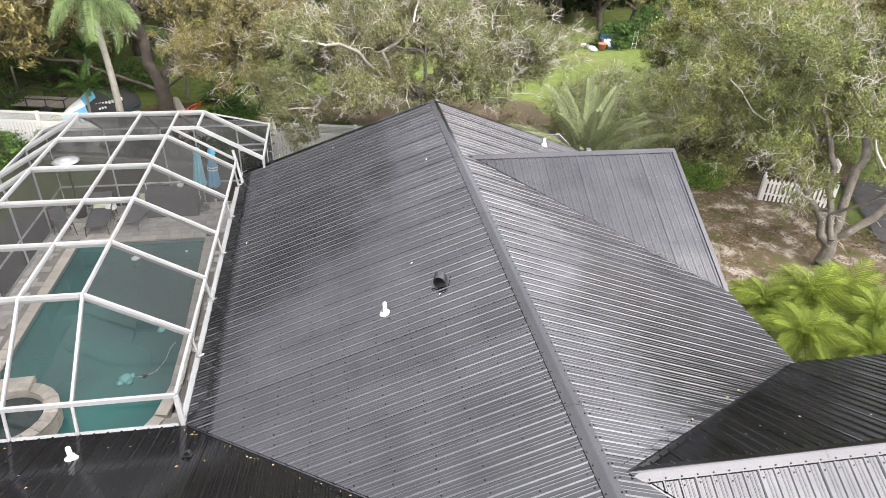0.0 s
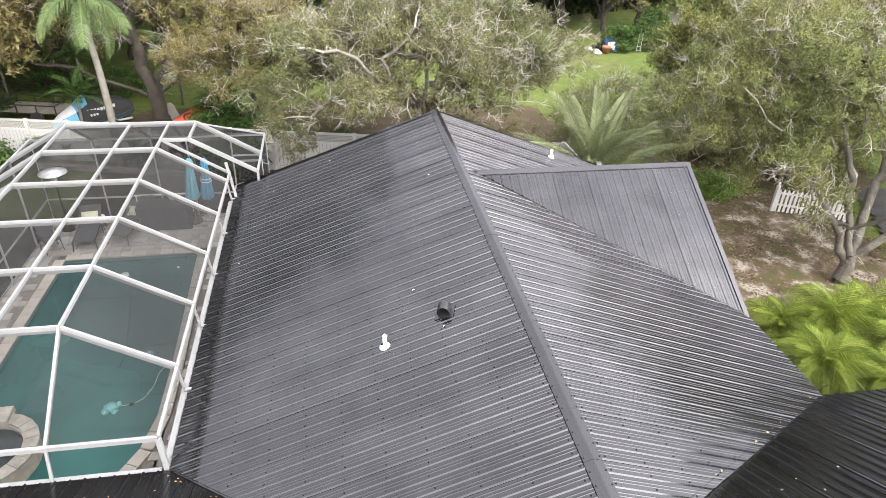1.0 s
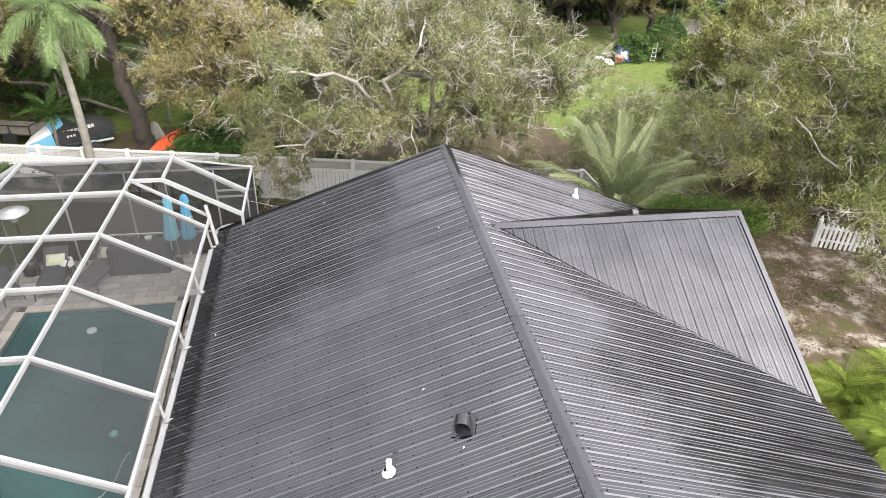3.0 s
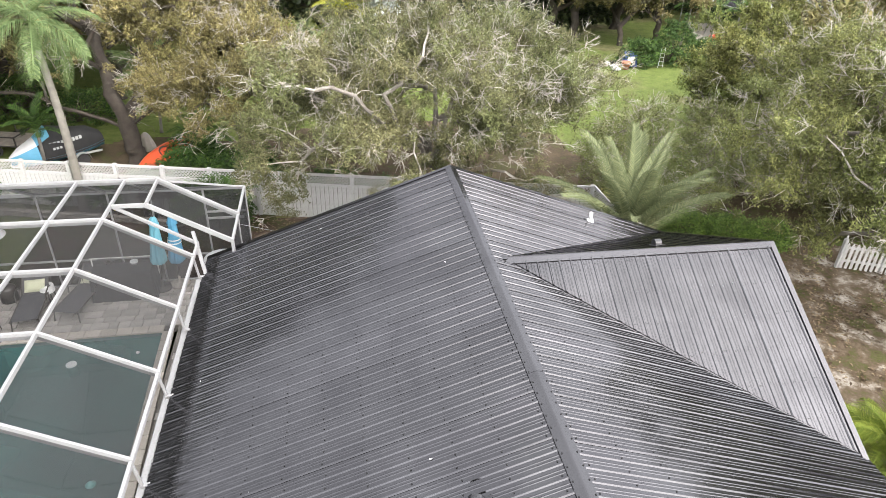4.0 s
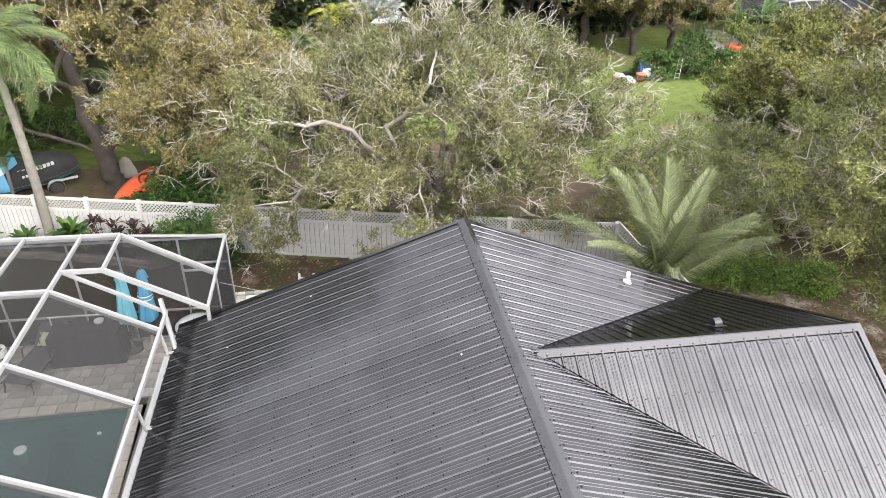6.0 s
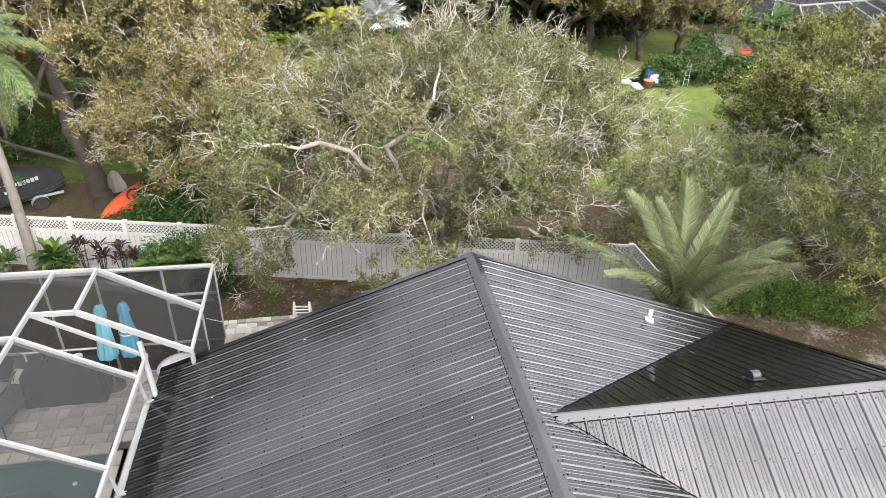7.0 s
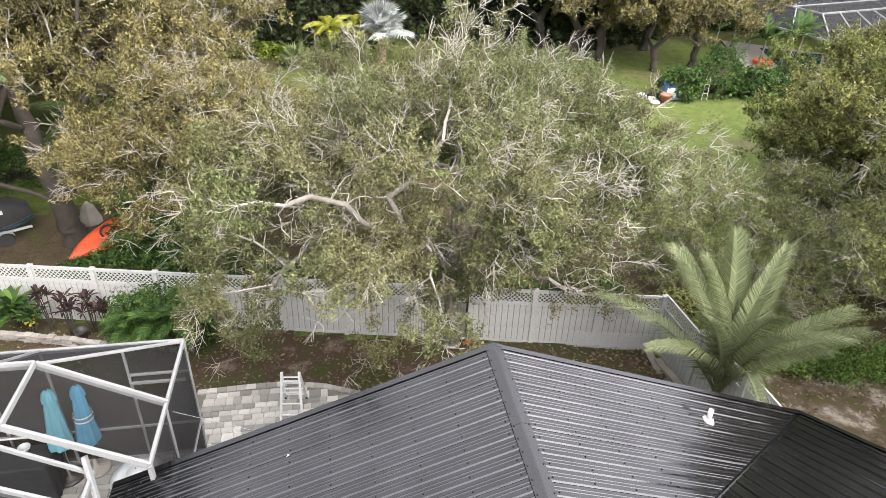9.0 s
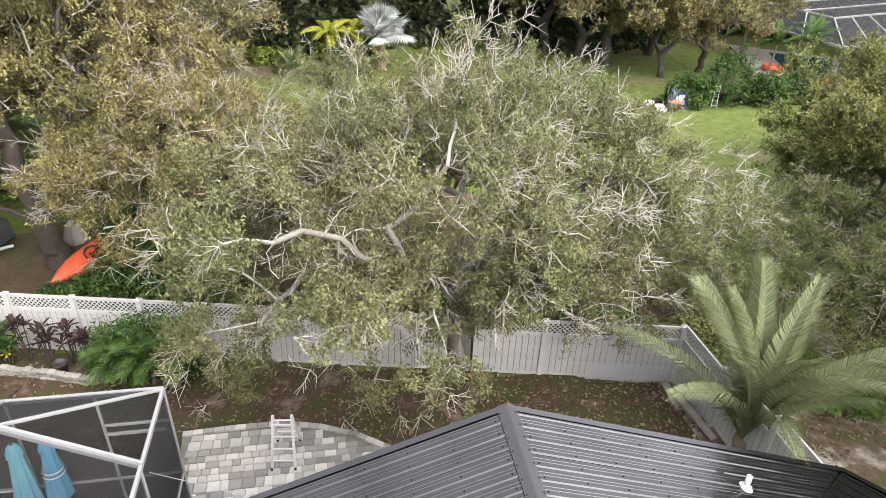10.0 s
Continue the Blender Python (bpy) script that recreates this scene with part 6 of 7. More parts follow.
def umbrella(at, height, mat, label, lean, band, seed):
    """A closed market umbrella: folded skirt in pleats, vent cap, pole and round base."""
    rng = random.Random(seed)
    ob = thing("patio_umbrella", label, "umbrella", at, "closed umbrellas")
    part("base_plate", Geo().lathe((0, 0, 0), [(0.29, 0), (0.29, 0.03), (0.24, 0.06), (0.05, 0.09), (0.035, 0.3)], 24), M_DARKMETAL if not band else M_STONE, ob, "round weighted base", True)
    tilt = Matrix.Rotation(lean, 3, "Y")
    part("umbrella_pole", Geo().tube([(0, 0, 0.05), tilt @ Vector((0, 0, height))], [0.02, 0.02], 10), M_DARKMETAL, ob)
    prof = [(0.02, 0.0), (0.06, 0.02), (0.1, 0.08), (0.13, 0.26)]
    skirt = [(0.075, 0.2), (0.1, 0.34), (0.13, 0.7), (0.165, 1.1), (0.2, 1.38), (0.19, 1.46)]
    for nm, pr in (("vent_cap", prof), ("canopy", skirt)):
        g = Geo()
        n = 32
        ph = [rng.uniform(-0.25, 0.25) for _ in range(n)]
        pts = []
        for r, d in pr:
            for k in range(n):
                a = 2 * math.pi * k / n
                rr = r * (1 + (0.2 if k % 4 < 2 else -0.2) * min(1, d * 3) + 0.1 * ph[k])
                pts.append(tilt @ Vector((rr * math.cos(a), rr * math.sin(a), height - d - (0.03 * (k % 4) if d > 1.3 else 0))))
        g.add(pts, [(i * n + k, i * n + (k + 1) % n, (i + 1) * n + (k + 1) % n, (i + 1) * n + k) for i in range(len(pr) - 1) for k in range(n)])
        part(nm, g, mat, ob, "", True)
    if band:
        for d in (0.72, 0.82):
            g = Geo()
            n = 32
            r = 0.14 + (d - 0.7) * 0.09
            pts = [tilt @ Vector((r * 1.28 * math.cos(2 * math.pi * k / n), r * 1.28 * math.sin(2 * math.pi * k / n), height - d - q)) for q in (0, 0.035) for k in range(n)]
            g.add(pts, [(k, (k + 1) % n, n + (k + 1) % n, n + k) for k in range(n)])
            part("stripe", g, M_WHITE_CLOTH, ob, "white stripe round the canopy")
    part("finial", Geo().lathe(tilt @ Vector((0, 0, height - 0.01)), [(0.025, 0), (0.03, 0.03), (0.008, 0.07)], 8), M_DARKMETAL, ob)


umbrella((-4.93, 22.75, DECK), 2.42, M_BLUE, "closed turquoise patio umbrella on a dark round base", 0.06, False, 1)
umbrella((-4.45, 22.9, DECK), 2.34, M_BLUE2, "closed blue umbrella with white stripes on a pebbled base", 0.05, True, 2)


def chaise(at, turn, label):
    """Low sling lounger with a raised back, curved arms and a cushion."""
    ob = thing("sun_lounger", label, "lounger", at, "sun loungers")
    ob.rotation_euler = (0, 0, radians(turn))
    for s in (-0.33, 0.33):
        part("frame_rail", Geo().tube([(s, -0.95, 0.34), (s, 0.35, 0.36), (s, 0.85, 0.8)], [0.022] * 3, 8), M_DARKMETAL, ob)
        part("arm", Geo().tube([(s * 1.12, -0.05, 0.36), (s * 1.2, 0.02, 0.56), (s * 1.22, 0.3, 0.6), (s * 1.15, 0.5, 0.5)], [0.02] * 4, 8), M_DARKMETAL, ob)
        for y in (-0.85, 0.3):
            part("leg", Geo().tube([(s, y, 0.35), (s * 1.1, y - 0.06, 0.0)], [0.02, 0.018], 8), M_DARKMETAL, ob)
        part("back_leg", Geo().tube([(s, 0.55, 0.5), (s * 1.1, 0.75, 0.0)], [0.018, 0.016], 8), M_DARKMETAL, ob)
    part("seat", Geo().add([(-0.31, -0.93, 0.355), (0.31, -0.93, 0.355), (0.31, 0.35, 0.365), (-0.31, 0.35, 0.365), (-0.31, -0.93, 0.345), (0.31, -0.93, 0.345), (0.31, 0.35, 0.35), (-0.31, 0.35, 0.35)],
                           [(0, 1, 2, 3), (7, 6, 5, 4), (0, 4, 5, 1), (1, 5, 6, 2), (2, 6, 7, 3), (3, 7, 4, 0)]), M_SLING, ob, "dark grey sling seat")
    part("backrest", Geo().plate([(-0.31, 0.35, 0.37), (0.31, 0.35, 0.37), (0.31, 0.85, 0.81), (-0.31, 0.85, 0.81)], 0.012), M_SLING, ob, "dark grey sling back")
    g = Geo()
    n = 8
    pts = []
    for i in range(n + 1):
        for j in range(n + 1):
            u, v = i / n * 2 - 1, j / n * 2 - 1
            b = (1 - u ** 4) * (1 - v ** 4)
            pts.append(Vector((0.26 * u, 0.36 + 0.17 * (v + 1) * 0.8, 0.42 + 0.15 * (v + 1) * 0.8)) + Vector((0, -0.06, 0.07)) * b)
    g.add(pts, [(i * (n + 1) + j, (i + 1) * (n + 1) + j, (i + 1) * (n + 1) + j + 1, i * (n + 1) + j + 1) for i in range(n) for j in range(n)])
    pil = Geo()
    pil.v, pil.f = list(g.v), list(g.f)
    pil.add([Vector(p) + Vector((0, 0.03, -0.035)) for p in pts], [tuple(reversed(f)) for f in g.f])
    part("headrest_cushion", pil, M_PILLOW, ob, "pale green headrest cushion", True)
    return ob


chaise((-8.2, 21.95, DECK), 6, "dark sling sun lounger with a pale green cushion")
chaise((-6.95, 22.2, DECK), -14, "dark sling sun lounger with a pale green cushion")
tb = thing("side_table", "small white side table between the loungers", "table", (-8.0, 22.5, DECK))
part("tabletop", Geo().lathe((0, 0, 0.46), [(0.2, 0), (0.21, 0.015), (0.2, 0.03)], 4), M_PVC, tb)
part("cloth", Geo().lathe((0, 0, 0.3), [(0.215, 0.0), (0.2, 0.19), (0.01, 0.195)], 12), M_WHITE_CLOTH, tb, "white cloth over the table")
for s, q in ((-1, -1), (1, -1), (1, 1), (-1, 1)):
    part("leg", Geo().tube([(s * 0.11, q * 0.11, 0.46), (s * 0.14, q * 0.14, 0)], [0.012, 0.012], 6), M_DARKMETAL, tb)

bar_ = thing("covered_bar", "low bar counter under a taut charcoal cloth cover", "counter", (-5.85, 22.55, DECK))
g = Geo()
n = 12
for k, (zz, ex) in enumerate(((0.0, 0.05), (0.5, 0.01), (0.86, 0.0), (0.9, -0.02))):
    for i in range(4 * n):
        s_, t_ = divmod(i, n)
        f = t_ / n * 2 - 1
        x, y = [(f, -1), (1, f), (-f, 1), (-1, -f)][s_]
        wv = 0.012 * math.sin(i * 1.9) * (1 - k / 3)
        g.v.append((x * (0.84 + ex + wv), y * (0.33 + ex + wv), zz))
for k in range(3):
    for i in range(4 * n):
        a, b = k * 4 * n + i, k * 4 * n + (i + 1) % (4 * n)
        g.f.append((a, b, b + 4 * n, a + 4 * n))
g.f.append(tuple(range(3 * 4 * n, 4 * 4 * n)))
part("cover", g, M_DARKCLOTH, bar_, "charcoal fitted cloth cover")
wreath = thing("wire_wreath", "dark round wire ornament on the covered bar", "ornament", (-6.25, 22.72, DECK + 0.9))
for k in range(9):
    a = k * 0.698
    part("petal", Geo().tube([(0.05 * math.cos(a), 0, 0.12 + 0.05 * math.sin(a)), (0.16 * math.cos(a), 0.02, 0.12 + 0.12 * math.sin(a))], [0.02, 0.012], 6), M_DARKMETAL, wreath)
bowl = thing("glass_bowl", "small pale bowl on the covered bar", "bowl", (-5.55, 22.72, DECK + 0.9))
part("bowl_body", Geo().lathe((0, 0, 0), [(0.06, 0), (0.1, 0.05), (0.12, 0.11), (0.11, 0.11), (0.09, 0.05)], 16), M_HOSE, bowl, "", True)
rail = thing("towel_rail", "thin white rail behind the covered bar", "rail", (-5.9, 22.98, DECK))
part("rail_bar", Geo().tube([(-0.95, 0, 1.0), (0.95, 0, 1.0)], [0.018, 0.018], 8), M_PVC, rail)
for s in (-0.9, 0.9):
    part("rail_post", Geo().tube([(s, 0, 1.0), (s, 0, 0)], [0.018, 0.018], 8), M_PVC, rail)
for x, y, tn in ((-9.15, 21.2, 40), (-6.75, 22.75, -10)):
    ch = thing("garden_chair", "dark metal garden chair on the deck", "chair", (x, y, DECK), "garden chairs")
    ch.rotation_euler = (0, 0, radians(tn))
    part("seat", Geo().box((0, 0, 0.43), (0.48, 0.46, 0.03)), M_SLING, ch)
    part("backrest", Geo().plate([(-0.24, 0.23, 0.45), (0.24, 0.23, 0.45), (0.22, 0.36, 0.92), (-0.22, 0.36, 0.92)], 0.02), M_SLING, ch)
    for s in (-0.23, 0.23):
        part("arm", Geo().tube([(s, -0.2, 0.43), (s * 1.1, -0.18, 0.64), (s * 1.1, 0.28, 0.66)], [0.016] * 3, 6), M_DARKMETAL, ch)
        for q in (-0.2, 0.22):
            part("leg", Geo().tube([(s, q, 0.43), (s * 1.15, q * 1.15, 0)], [0.016, 0.014], 6), M_DARKMETAL, ch)

# pool cleaner with its hose, a float and a drain lid
WZL = DECK - 0.13
rb = thing("pool_cleaner", "mint-coloured robotic cleaner floating in the pool", "pool cleaner", (-5.5, 13.65, WZL))
g = Geo().lathe((-0.02, 0.03, -0.1), [(0.12, 0), (0.17, 0.05), (0.165, 0.12), (0.11, 0.18), (0.03, 0.2)], 14)
part("cleaner_body", g, M_ROBOT, rb, "", True)
for x, y, r in ((-0.13, -0.13, 0.1), (0.1, -0.14, 0.09), (0.13, 0.1, 0.08)):
    part("float_pod", Geo().lathe((x, y, -0.06), [(r * 0.6, 0), (r, 0.05), (r * 0.8, 0.11), (r * 0.2, 0.14)], 12), M_ROBOT, rb, "", True)
part("cleaner_wheel", Geo().tube([(-0.2, 0.06, -0.03), (-0.16, 0.06, -0.03)], [0.07, 0.07], 12), M_ROBOT, rb)
part("hose_joint", Geo().lathe((0.42, 0.06, -0.03), [(0.05, 0), (0.06, 0.05), (0.04, 0.1)], 10), M_DARKMETAL, rb)
part("hose", Geo().tube([(0.2, 0.03, 0.02), (0.42, 0.05, 0.02), (0.66, 0.2, 0.02), (0.82, 0.62, 0.02), (0.85, 1.1, 0.02), (0.95, 1.35, 0.02)], [0.007] * 6, 6), M_HOSE, rb, "thin pale hose")
fl = thing("pool_float", "small mint chlorine float in the pool", "float", (-5.05, 15.6, WZL))
part("float_body", Geo().lathe((0, 0, -0.03), [(0.1, 0), (0.11, 0.04), (0.07, 0.08), (0.04, 0.12)], 14), M_ROBOT, fl, "", True)
for x, y in ((-6.6, 19.6), (-5.05, 19.9)):
    dr = thing("pool_fitting", "round pale pool fitting under the water", "pool fitting", (x, y, -0.05 if x < -6 else WZL - 0.2), "pool fittings")
    part("ring", Geo().lathe((0, 0, 0), [(0.13 if x < -6 else 0.05, 0), (0.13 if x < -6 else 0.05, 0.6 if x < -6 else 0.215), (0.1 if x < -6 else 0.03, 0.62 if x < -6 else 0.22)], 18), M_HOSE, dr, "", True)

# ---- patio things ----
lad = thing("step_ladder", "open aluminium multi-position ladder on the patio", "ladder", (-0.4, 24.2, PZ))
lad.rotation_euler = (0, 0, radians(-6))
for s in (-0.2, 0.2):
    part("side_rail", Geo().bar((s * 1.25, -0.42, 0.0), (s, 0.0, 1.15), 0.022, 0.055, (1, 0, 0)), M_STEEL, lad)
    part("side_rail", Geo().bar((s * 1.25, 0.4, 0.0), (s, 0.03, 1.15), 0.022, 0.055, (1, 0, 0)), M_STEEL, lad)
    part("foot", Geo().box((s * 1.25, -0.42, 0.02), (0.05, 0.09, 0.04)), M_RUBBER, lad)
    part("foot", Geo().box((s * 1.25, 0.4, 0.02), (0.05, 0.09, 0.04)), M_RUBBER, lad)
for k in range(4):
    t = (k + 0.7) / 4.4
    for y0 in (-0.42, 0.4):
        y = y0 * (1 - t)
        part("rung", Geo().tube([(-0.25 + 0.05 * t, y, 1.15 * t), (0.25 - 0.05 * t, y, 1.15 * t)], [0.018, 0.018], 8), M_STEEL, lad)
dp = thing("downspout_pipe", "loose black corrugated pipe leaning on the eave", "pipe", (0.75, 22.6, PZ))
part("pipe_length", Geo().tube([(0, 0.3, 0.04), (0.05, 0.1, 0.3), (0.15, -0.6, 1.2), (0.2, -1.2, 1.9)], [0.06] * 4, 12), M_RUBBER, dp, "", True)
part("elbow", Geo().tube([(0.2, -1.15, 1.85), (0.22, -1.35, 2.1), (0.22, -1.5, 2.2)], [0.065] * 3, 12), M_RUBBER, dp, "", True)
bk = thing("brick_stack", "a few reddish bricks at the oak's foot", "bricks", (4.3, 26.75, 0.03))
for x, y, z, r in ((0, 0, 0, 0.1), (0.24, 0.02, 0, -0.1), (0.1, 0.0, 0.062, 0.3), (-0.26, -0.02, 0, 0.2)):
    part("brick", Geo().box((x, y, z + 0.03), (0.2, 0.095, 0.058), Matrix.Rotation(r, 3, "Z")), M_TERRA, bk)
wire = thing("cable", "thin white cable from the cage to the gable", "cable", (-2.24, 21.6, 3.3))
part("cable_run", Geo().tube([(0, 0, 0), (1.0, -0.35, -0.1), (2.0, -0.8, -0.12), (2.9, -1.5, 0.15)], [0.004] * 4, 5), M_HOSE, wire)
for k, (x, y) in enumerate(((9.3, 25.1), (9.42, 24.6), (9.45, 24.1))):
    pk = thing("loose_plank", "weathered grey plank lying by the fence", "plank", (x, y, ground_z(x, y) + 0.05), "loose planks")
    part("board", Geo().box((0, 0, 0.03 + 0.035 * k), (0.2, 1.2, 0.035), Matrix.Rotation(0.1 * (k - 1), 3, "Z")), M_WOOD, pk)
lt = thing("lattice_sheet", "loose white lattice sheet leaning on the fence foot", "lattice", (8.4, FENCE(8.4) - 0.14, ground_z(8.4, 26) + 0.03))
lt.rotation_euler = (radians(-8), 0, math.atan(-0.2062))
g = Geo()
for sgn in (1, -1):
    k = -1.3
    while k < 1.3:
        a0, a1 = max(k - 0.27, -1.12), min(k + 0.27, 1.12)
        if a1 - a0 > 0.05:
            z0, z1 = 0.27 + (a0 - k), 0.27 + (a1 - k)
            g.bar((sgn * a0, 0.004 * sgn, z0), (sgn * a1, 0.004 * sgn, z1), 0.007, 0.034)
        k += 0.095
part("slats", g, M_VINYL, lt)

# flower bed along the fence
EDGE = [(-13.0, 29.6), (-11.0, 29.15), (-9.5, 28.8), (-7.9, 28.42), (-6.4, 28.0), (-5.5, 27.7), (-5.05, 27.85), (-4.85, 28.3)]
bed = thing("stone_edging", "low curved edging of pale grey wall stones", "edging")
rnd = random.Random(4)
for (x0, y0), (x1, y1) in zip(EDGE, EDGE[1:]):
    k = max(1, round(math.hypot(x1 - x0, y1 - y0) / 0.22))
    for i in range(k):
        for c in range(3):
            a, b = (i + 0.03 + 0.4 * (c % 2)) / k, (i + 0.97 + 0.4 * (c % 2)) / k
            if b > 1.03:
                continue
            o = rnd.uniform(-0.03, 0.03)
            part("stone", Geo().bar((x0 + (x1 - x0) * a, y0 + (y1 - y0) * a + o, 0.06 + 0.085 * c), (x0 + (x1 - x0) * b, y0 + (y1 - y0) * b + o, 0.06 + 0.085 * c), 0.18, 0.078), M_STONE, bed)


def blade_plant(label, base, stems, height, blades, length, width, mat, seed, group, flower=None):
    rng = random.Random(seed)
    ob = thing("leafy_plant", label, "plant", base, group)
    g, st = Geo(), Geo()
    for s in range(stems):
        a = rng.uniform(0, 6.28)
        r = rng.uniform(0.02, 0.2)
        top = Vector((r * math.cos(a), r * math.sin(a), height * rng.uniform(0.6, 1.0)))
        st.tube([(top.x * 0.4, top.y * 0.4, 0), top], [0.018, 0.012], 5)
        for b in range(blades):
            q = b * 2.4 + rng.uniform(-0.3, 0.3)
            el = rng.uniform(0.2, 1.1)
            d = Vector((math.cos(q) * math.cos(el), math.sin(q) * math.cos(el), math.sin(el)))
            sd = d.cross(Vector((0, 0, 1))).normalized() * width
            L = length * rng.uniform(0.7, 1.1)
            p1, p2, p3 = top + d * L * 0.35, top + d * L * 0.7 - Vector((0, 0, 0.05 * L)), top + d * L - Vector((0, 0, 0.22 * L))
            g.add([top, p1 + sd, p1 - sd, p2 + sd * 0.8, p2 - sd * 0.8, p3], [(0, 2, 1), (1, 2, 4, 3), (3, 4, 5)])
    part("stem", st, M_BARK, ob)
    part("foliage", g, mat, ob)
    if flower:
        f = Geo()
        for k in range(10):
            c = Vector((rng.uniform(-0.12, 0.12), rng.uniform(-0.15, 0.05), height * rng.uniform(0.3, 0.75)))
            f.lathe(c, [(0.01, 0), (0.05, 0.03), (0.03, 0.07)], 6)
        part("blossom", f, flower, ob, "yellow blossoms")


for i, (x, col, st_, h, L, w_) in enumerate(((-8.3, M_SHRUB, 5, 0.8, 0.9, 0.1), (-7.8, M_SHRUB, 5, 0.7, 0.5, 0.05), (-7.3, M_CROTON, 5, 1.45, 0.4, 0.04), (-6.75, M_CROTON, 6, 1.3, 0.4, 0.04), (-6.15, M_CROTON, 5, 1.25, 0.42, 0.04), (-5.65, M_CROTON, 5, 1.1, 0.4, 0.04), (-9.9, M_SHRUB, 4, 0.5, 0.6, 0.07), (-11.0, M_SHRUB, 5, 0.9, 0.4, 0.06))):
    blade_plant("dark red-leaved bedding plant by the fence" if col is M_CROTON else "broad green-leaved bedding plant by the fence", (x, FENCE(x) - 0.55 - 0.2 * (i % 2), 0.05), st_, h, 8, L, w_, col, 300 + i, "bedding plants", M_YELLOW if i == 1 else None)
for x, y, s in ((-6.35, 28.25, 1.0), (-9.75, 29.0, 0.8)):
    pot = thing("plant_pot", "dark round plant pot in the flower bed", "pot", (x, y, 0.1), "plant pots")
    part("pot_body", Geo().lathe((0, 0, 0), [(0.13 * s, 0), (0.19 * s, 0.26), (0.2 * s, 0.28), (0.17 * s, 0.28), (0.15 * s, 0.2)], 16), M_DARKMETAL, pot, "", True)

# ---- behind the fence: watercraft, trailer, kayaks ----
ski = thing("jet_ski", "covered jet ski with a black and sky-blue cover on a trailer", "watercraft", (-11.3, 34.1, 0.0))
ski.rotation_euler = (0, radians(-4), radians(32))
ski.scale = (1.12, 1.12, 1.18)
secs = [(-1.65, 0.06, 0.62, 0.75), (-1.3, 0.36, 0.5, 0.95), (-0.7, 0.54, 0.46, 1.2), (-0.2, 0.58, 0.45, 1.52), (0.1, 0.58, 0.45, 1.42), (0.6, 0.55, 0.46, 1.25), (1.2, 0.52, 0.5, 1.12), (1.6, 0.42, 0.55, 0.85)]


def hull(z0, z1, grow):
    g = Geo()
    n = 12
    for x, w_, lo, hi in secs:
        for k in range(n + 1):
            a = math.pi * k / n
            yy = w_ * grow * math.copysign(abs(math.cos(a)) ** 0.6, math.cos(a))
            zz = lo + (hi - lo) * math.sin(a) ** 0.75
            g.v.append((x, yy, zz))
    return g, n


g, n = hull(0, 0, 1.0)
front, nose, rear = Geo(), Geo(), Geo()
front.v, nose.v, rear.v = list(g.v), list(g.v), list(g.v)
for i in range(len(secs) - 1):
    for k in range(n):
        f = (i * (n + 1) + k, i * (n + 1) + k + 1, (i + 1) * (n + 1) + k + 1, (i + 1) * (n + 1) + k)
        (rear if i > 2 or (i == 2 and k > 8) else nose if 4 <= k <= 8 and i < 2 else front).f.append(f)
for q in (front, nose, rear):
    used = sorted({k for f in q.f for k in f})
    slot = {k: i for i, k in enumerate(used)}
    q.v, q.f = [q.v[k] for k in used], [tuple(slot[k] for k in f) for f in q.f]
part("front_cover", front, M_CYAN, ski, "sky-blue front of the cover", True)
part("nose_cover", nose, M_WHITE_CLOTH, ski, "white top of the cover's nose", True)
part("rear_cover", rear, M_DARKCLOTH, ski, "black cover", True)
g = Geo()
for x, w_, lo, hi in secs:
    g.v += [(x, w_ * 1.02, lo + 0.08), (x, w_ * 0.5, lo - 0.18), (x, -w_ * 0.5, lo - 0.18), (x, -w_ * 1.02, lo + 0.08)]
for i in range(len(secs) - 1):
    for k in range(3):
        g.f.append((4 * i + k, 4 * i + k + 1, 4 * i + 5 + k, 4 * i + 4 + k))
part("hull", g, M_CYAN, ski, "blue hull below the cover", True)
for k in range(9):
    part("marking_bar", Geo().box((-0.25 + 0.13 * k, -0.555 + 0.012 * abs(k - 4), 0.98), (0.1, 0.012, 0.15), Matrix.Rotation(0.3, 3, "X")), M_WHITE_CLOTH, ski)
for k in range(3):
    part("marking_bar", Geo().box((-0.2 + 0.12 * k, -0.575, 0.82), (0.08, 0.012, 0.09), Matrix.Rotation(0.2, 3, "X")), M_WHITE_CLOTH, ski)
tr_ = thing("boat_trailer", "galvanised boat trailer under the jet ski", "trailer", (-11.3, 34.1, 0.0))
tr_.rotation_euler = (0, 0, radians(32))
for s in (-0.35, 0.35):
    part("trailer_beam", Geo().bar((-1.9, s * 0.4, 0.36), (1.6, s, 0.36), 0.07, 0.09), M_STEEL, tr_)
    part("wheel", Geo().tube([(0.7, s * 1.9 - 0.08, 0.24), (0.7, s * 1.9 + 0.08, 0.24)], [0.24, 0.24], 18), M_RUBBER, tr_)
    g = Geo()
    pts = [(0.7 + 0.31 * math.cos(a), s * 1.9 + q, 0.24 + 0.31 * math.sin(a)) for a in [math.pi * k / 8 for k in range(9)] for q in (-0.12, 0.12)]
    g.add(pts, [(2 * k, 2 * k + 1, 2 * k + 3, 2 * k + 2) for k in range(8)])
    part("mudguard", g, M_HOSE, tr_, "pale grey mudguard")
part("axle", Geo().tube([(0.7, -0.6, 0.24), (0.7, 0.6, 0.24)], [0.03, 0.03], 8), M_STEEL, tr_)

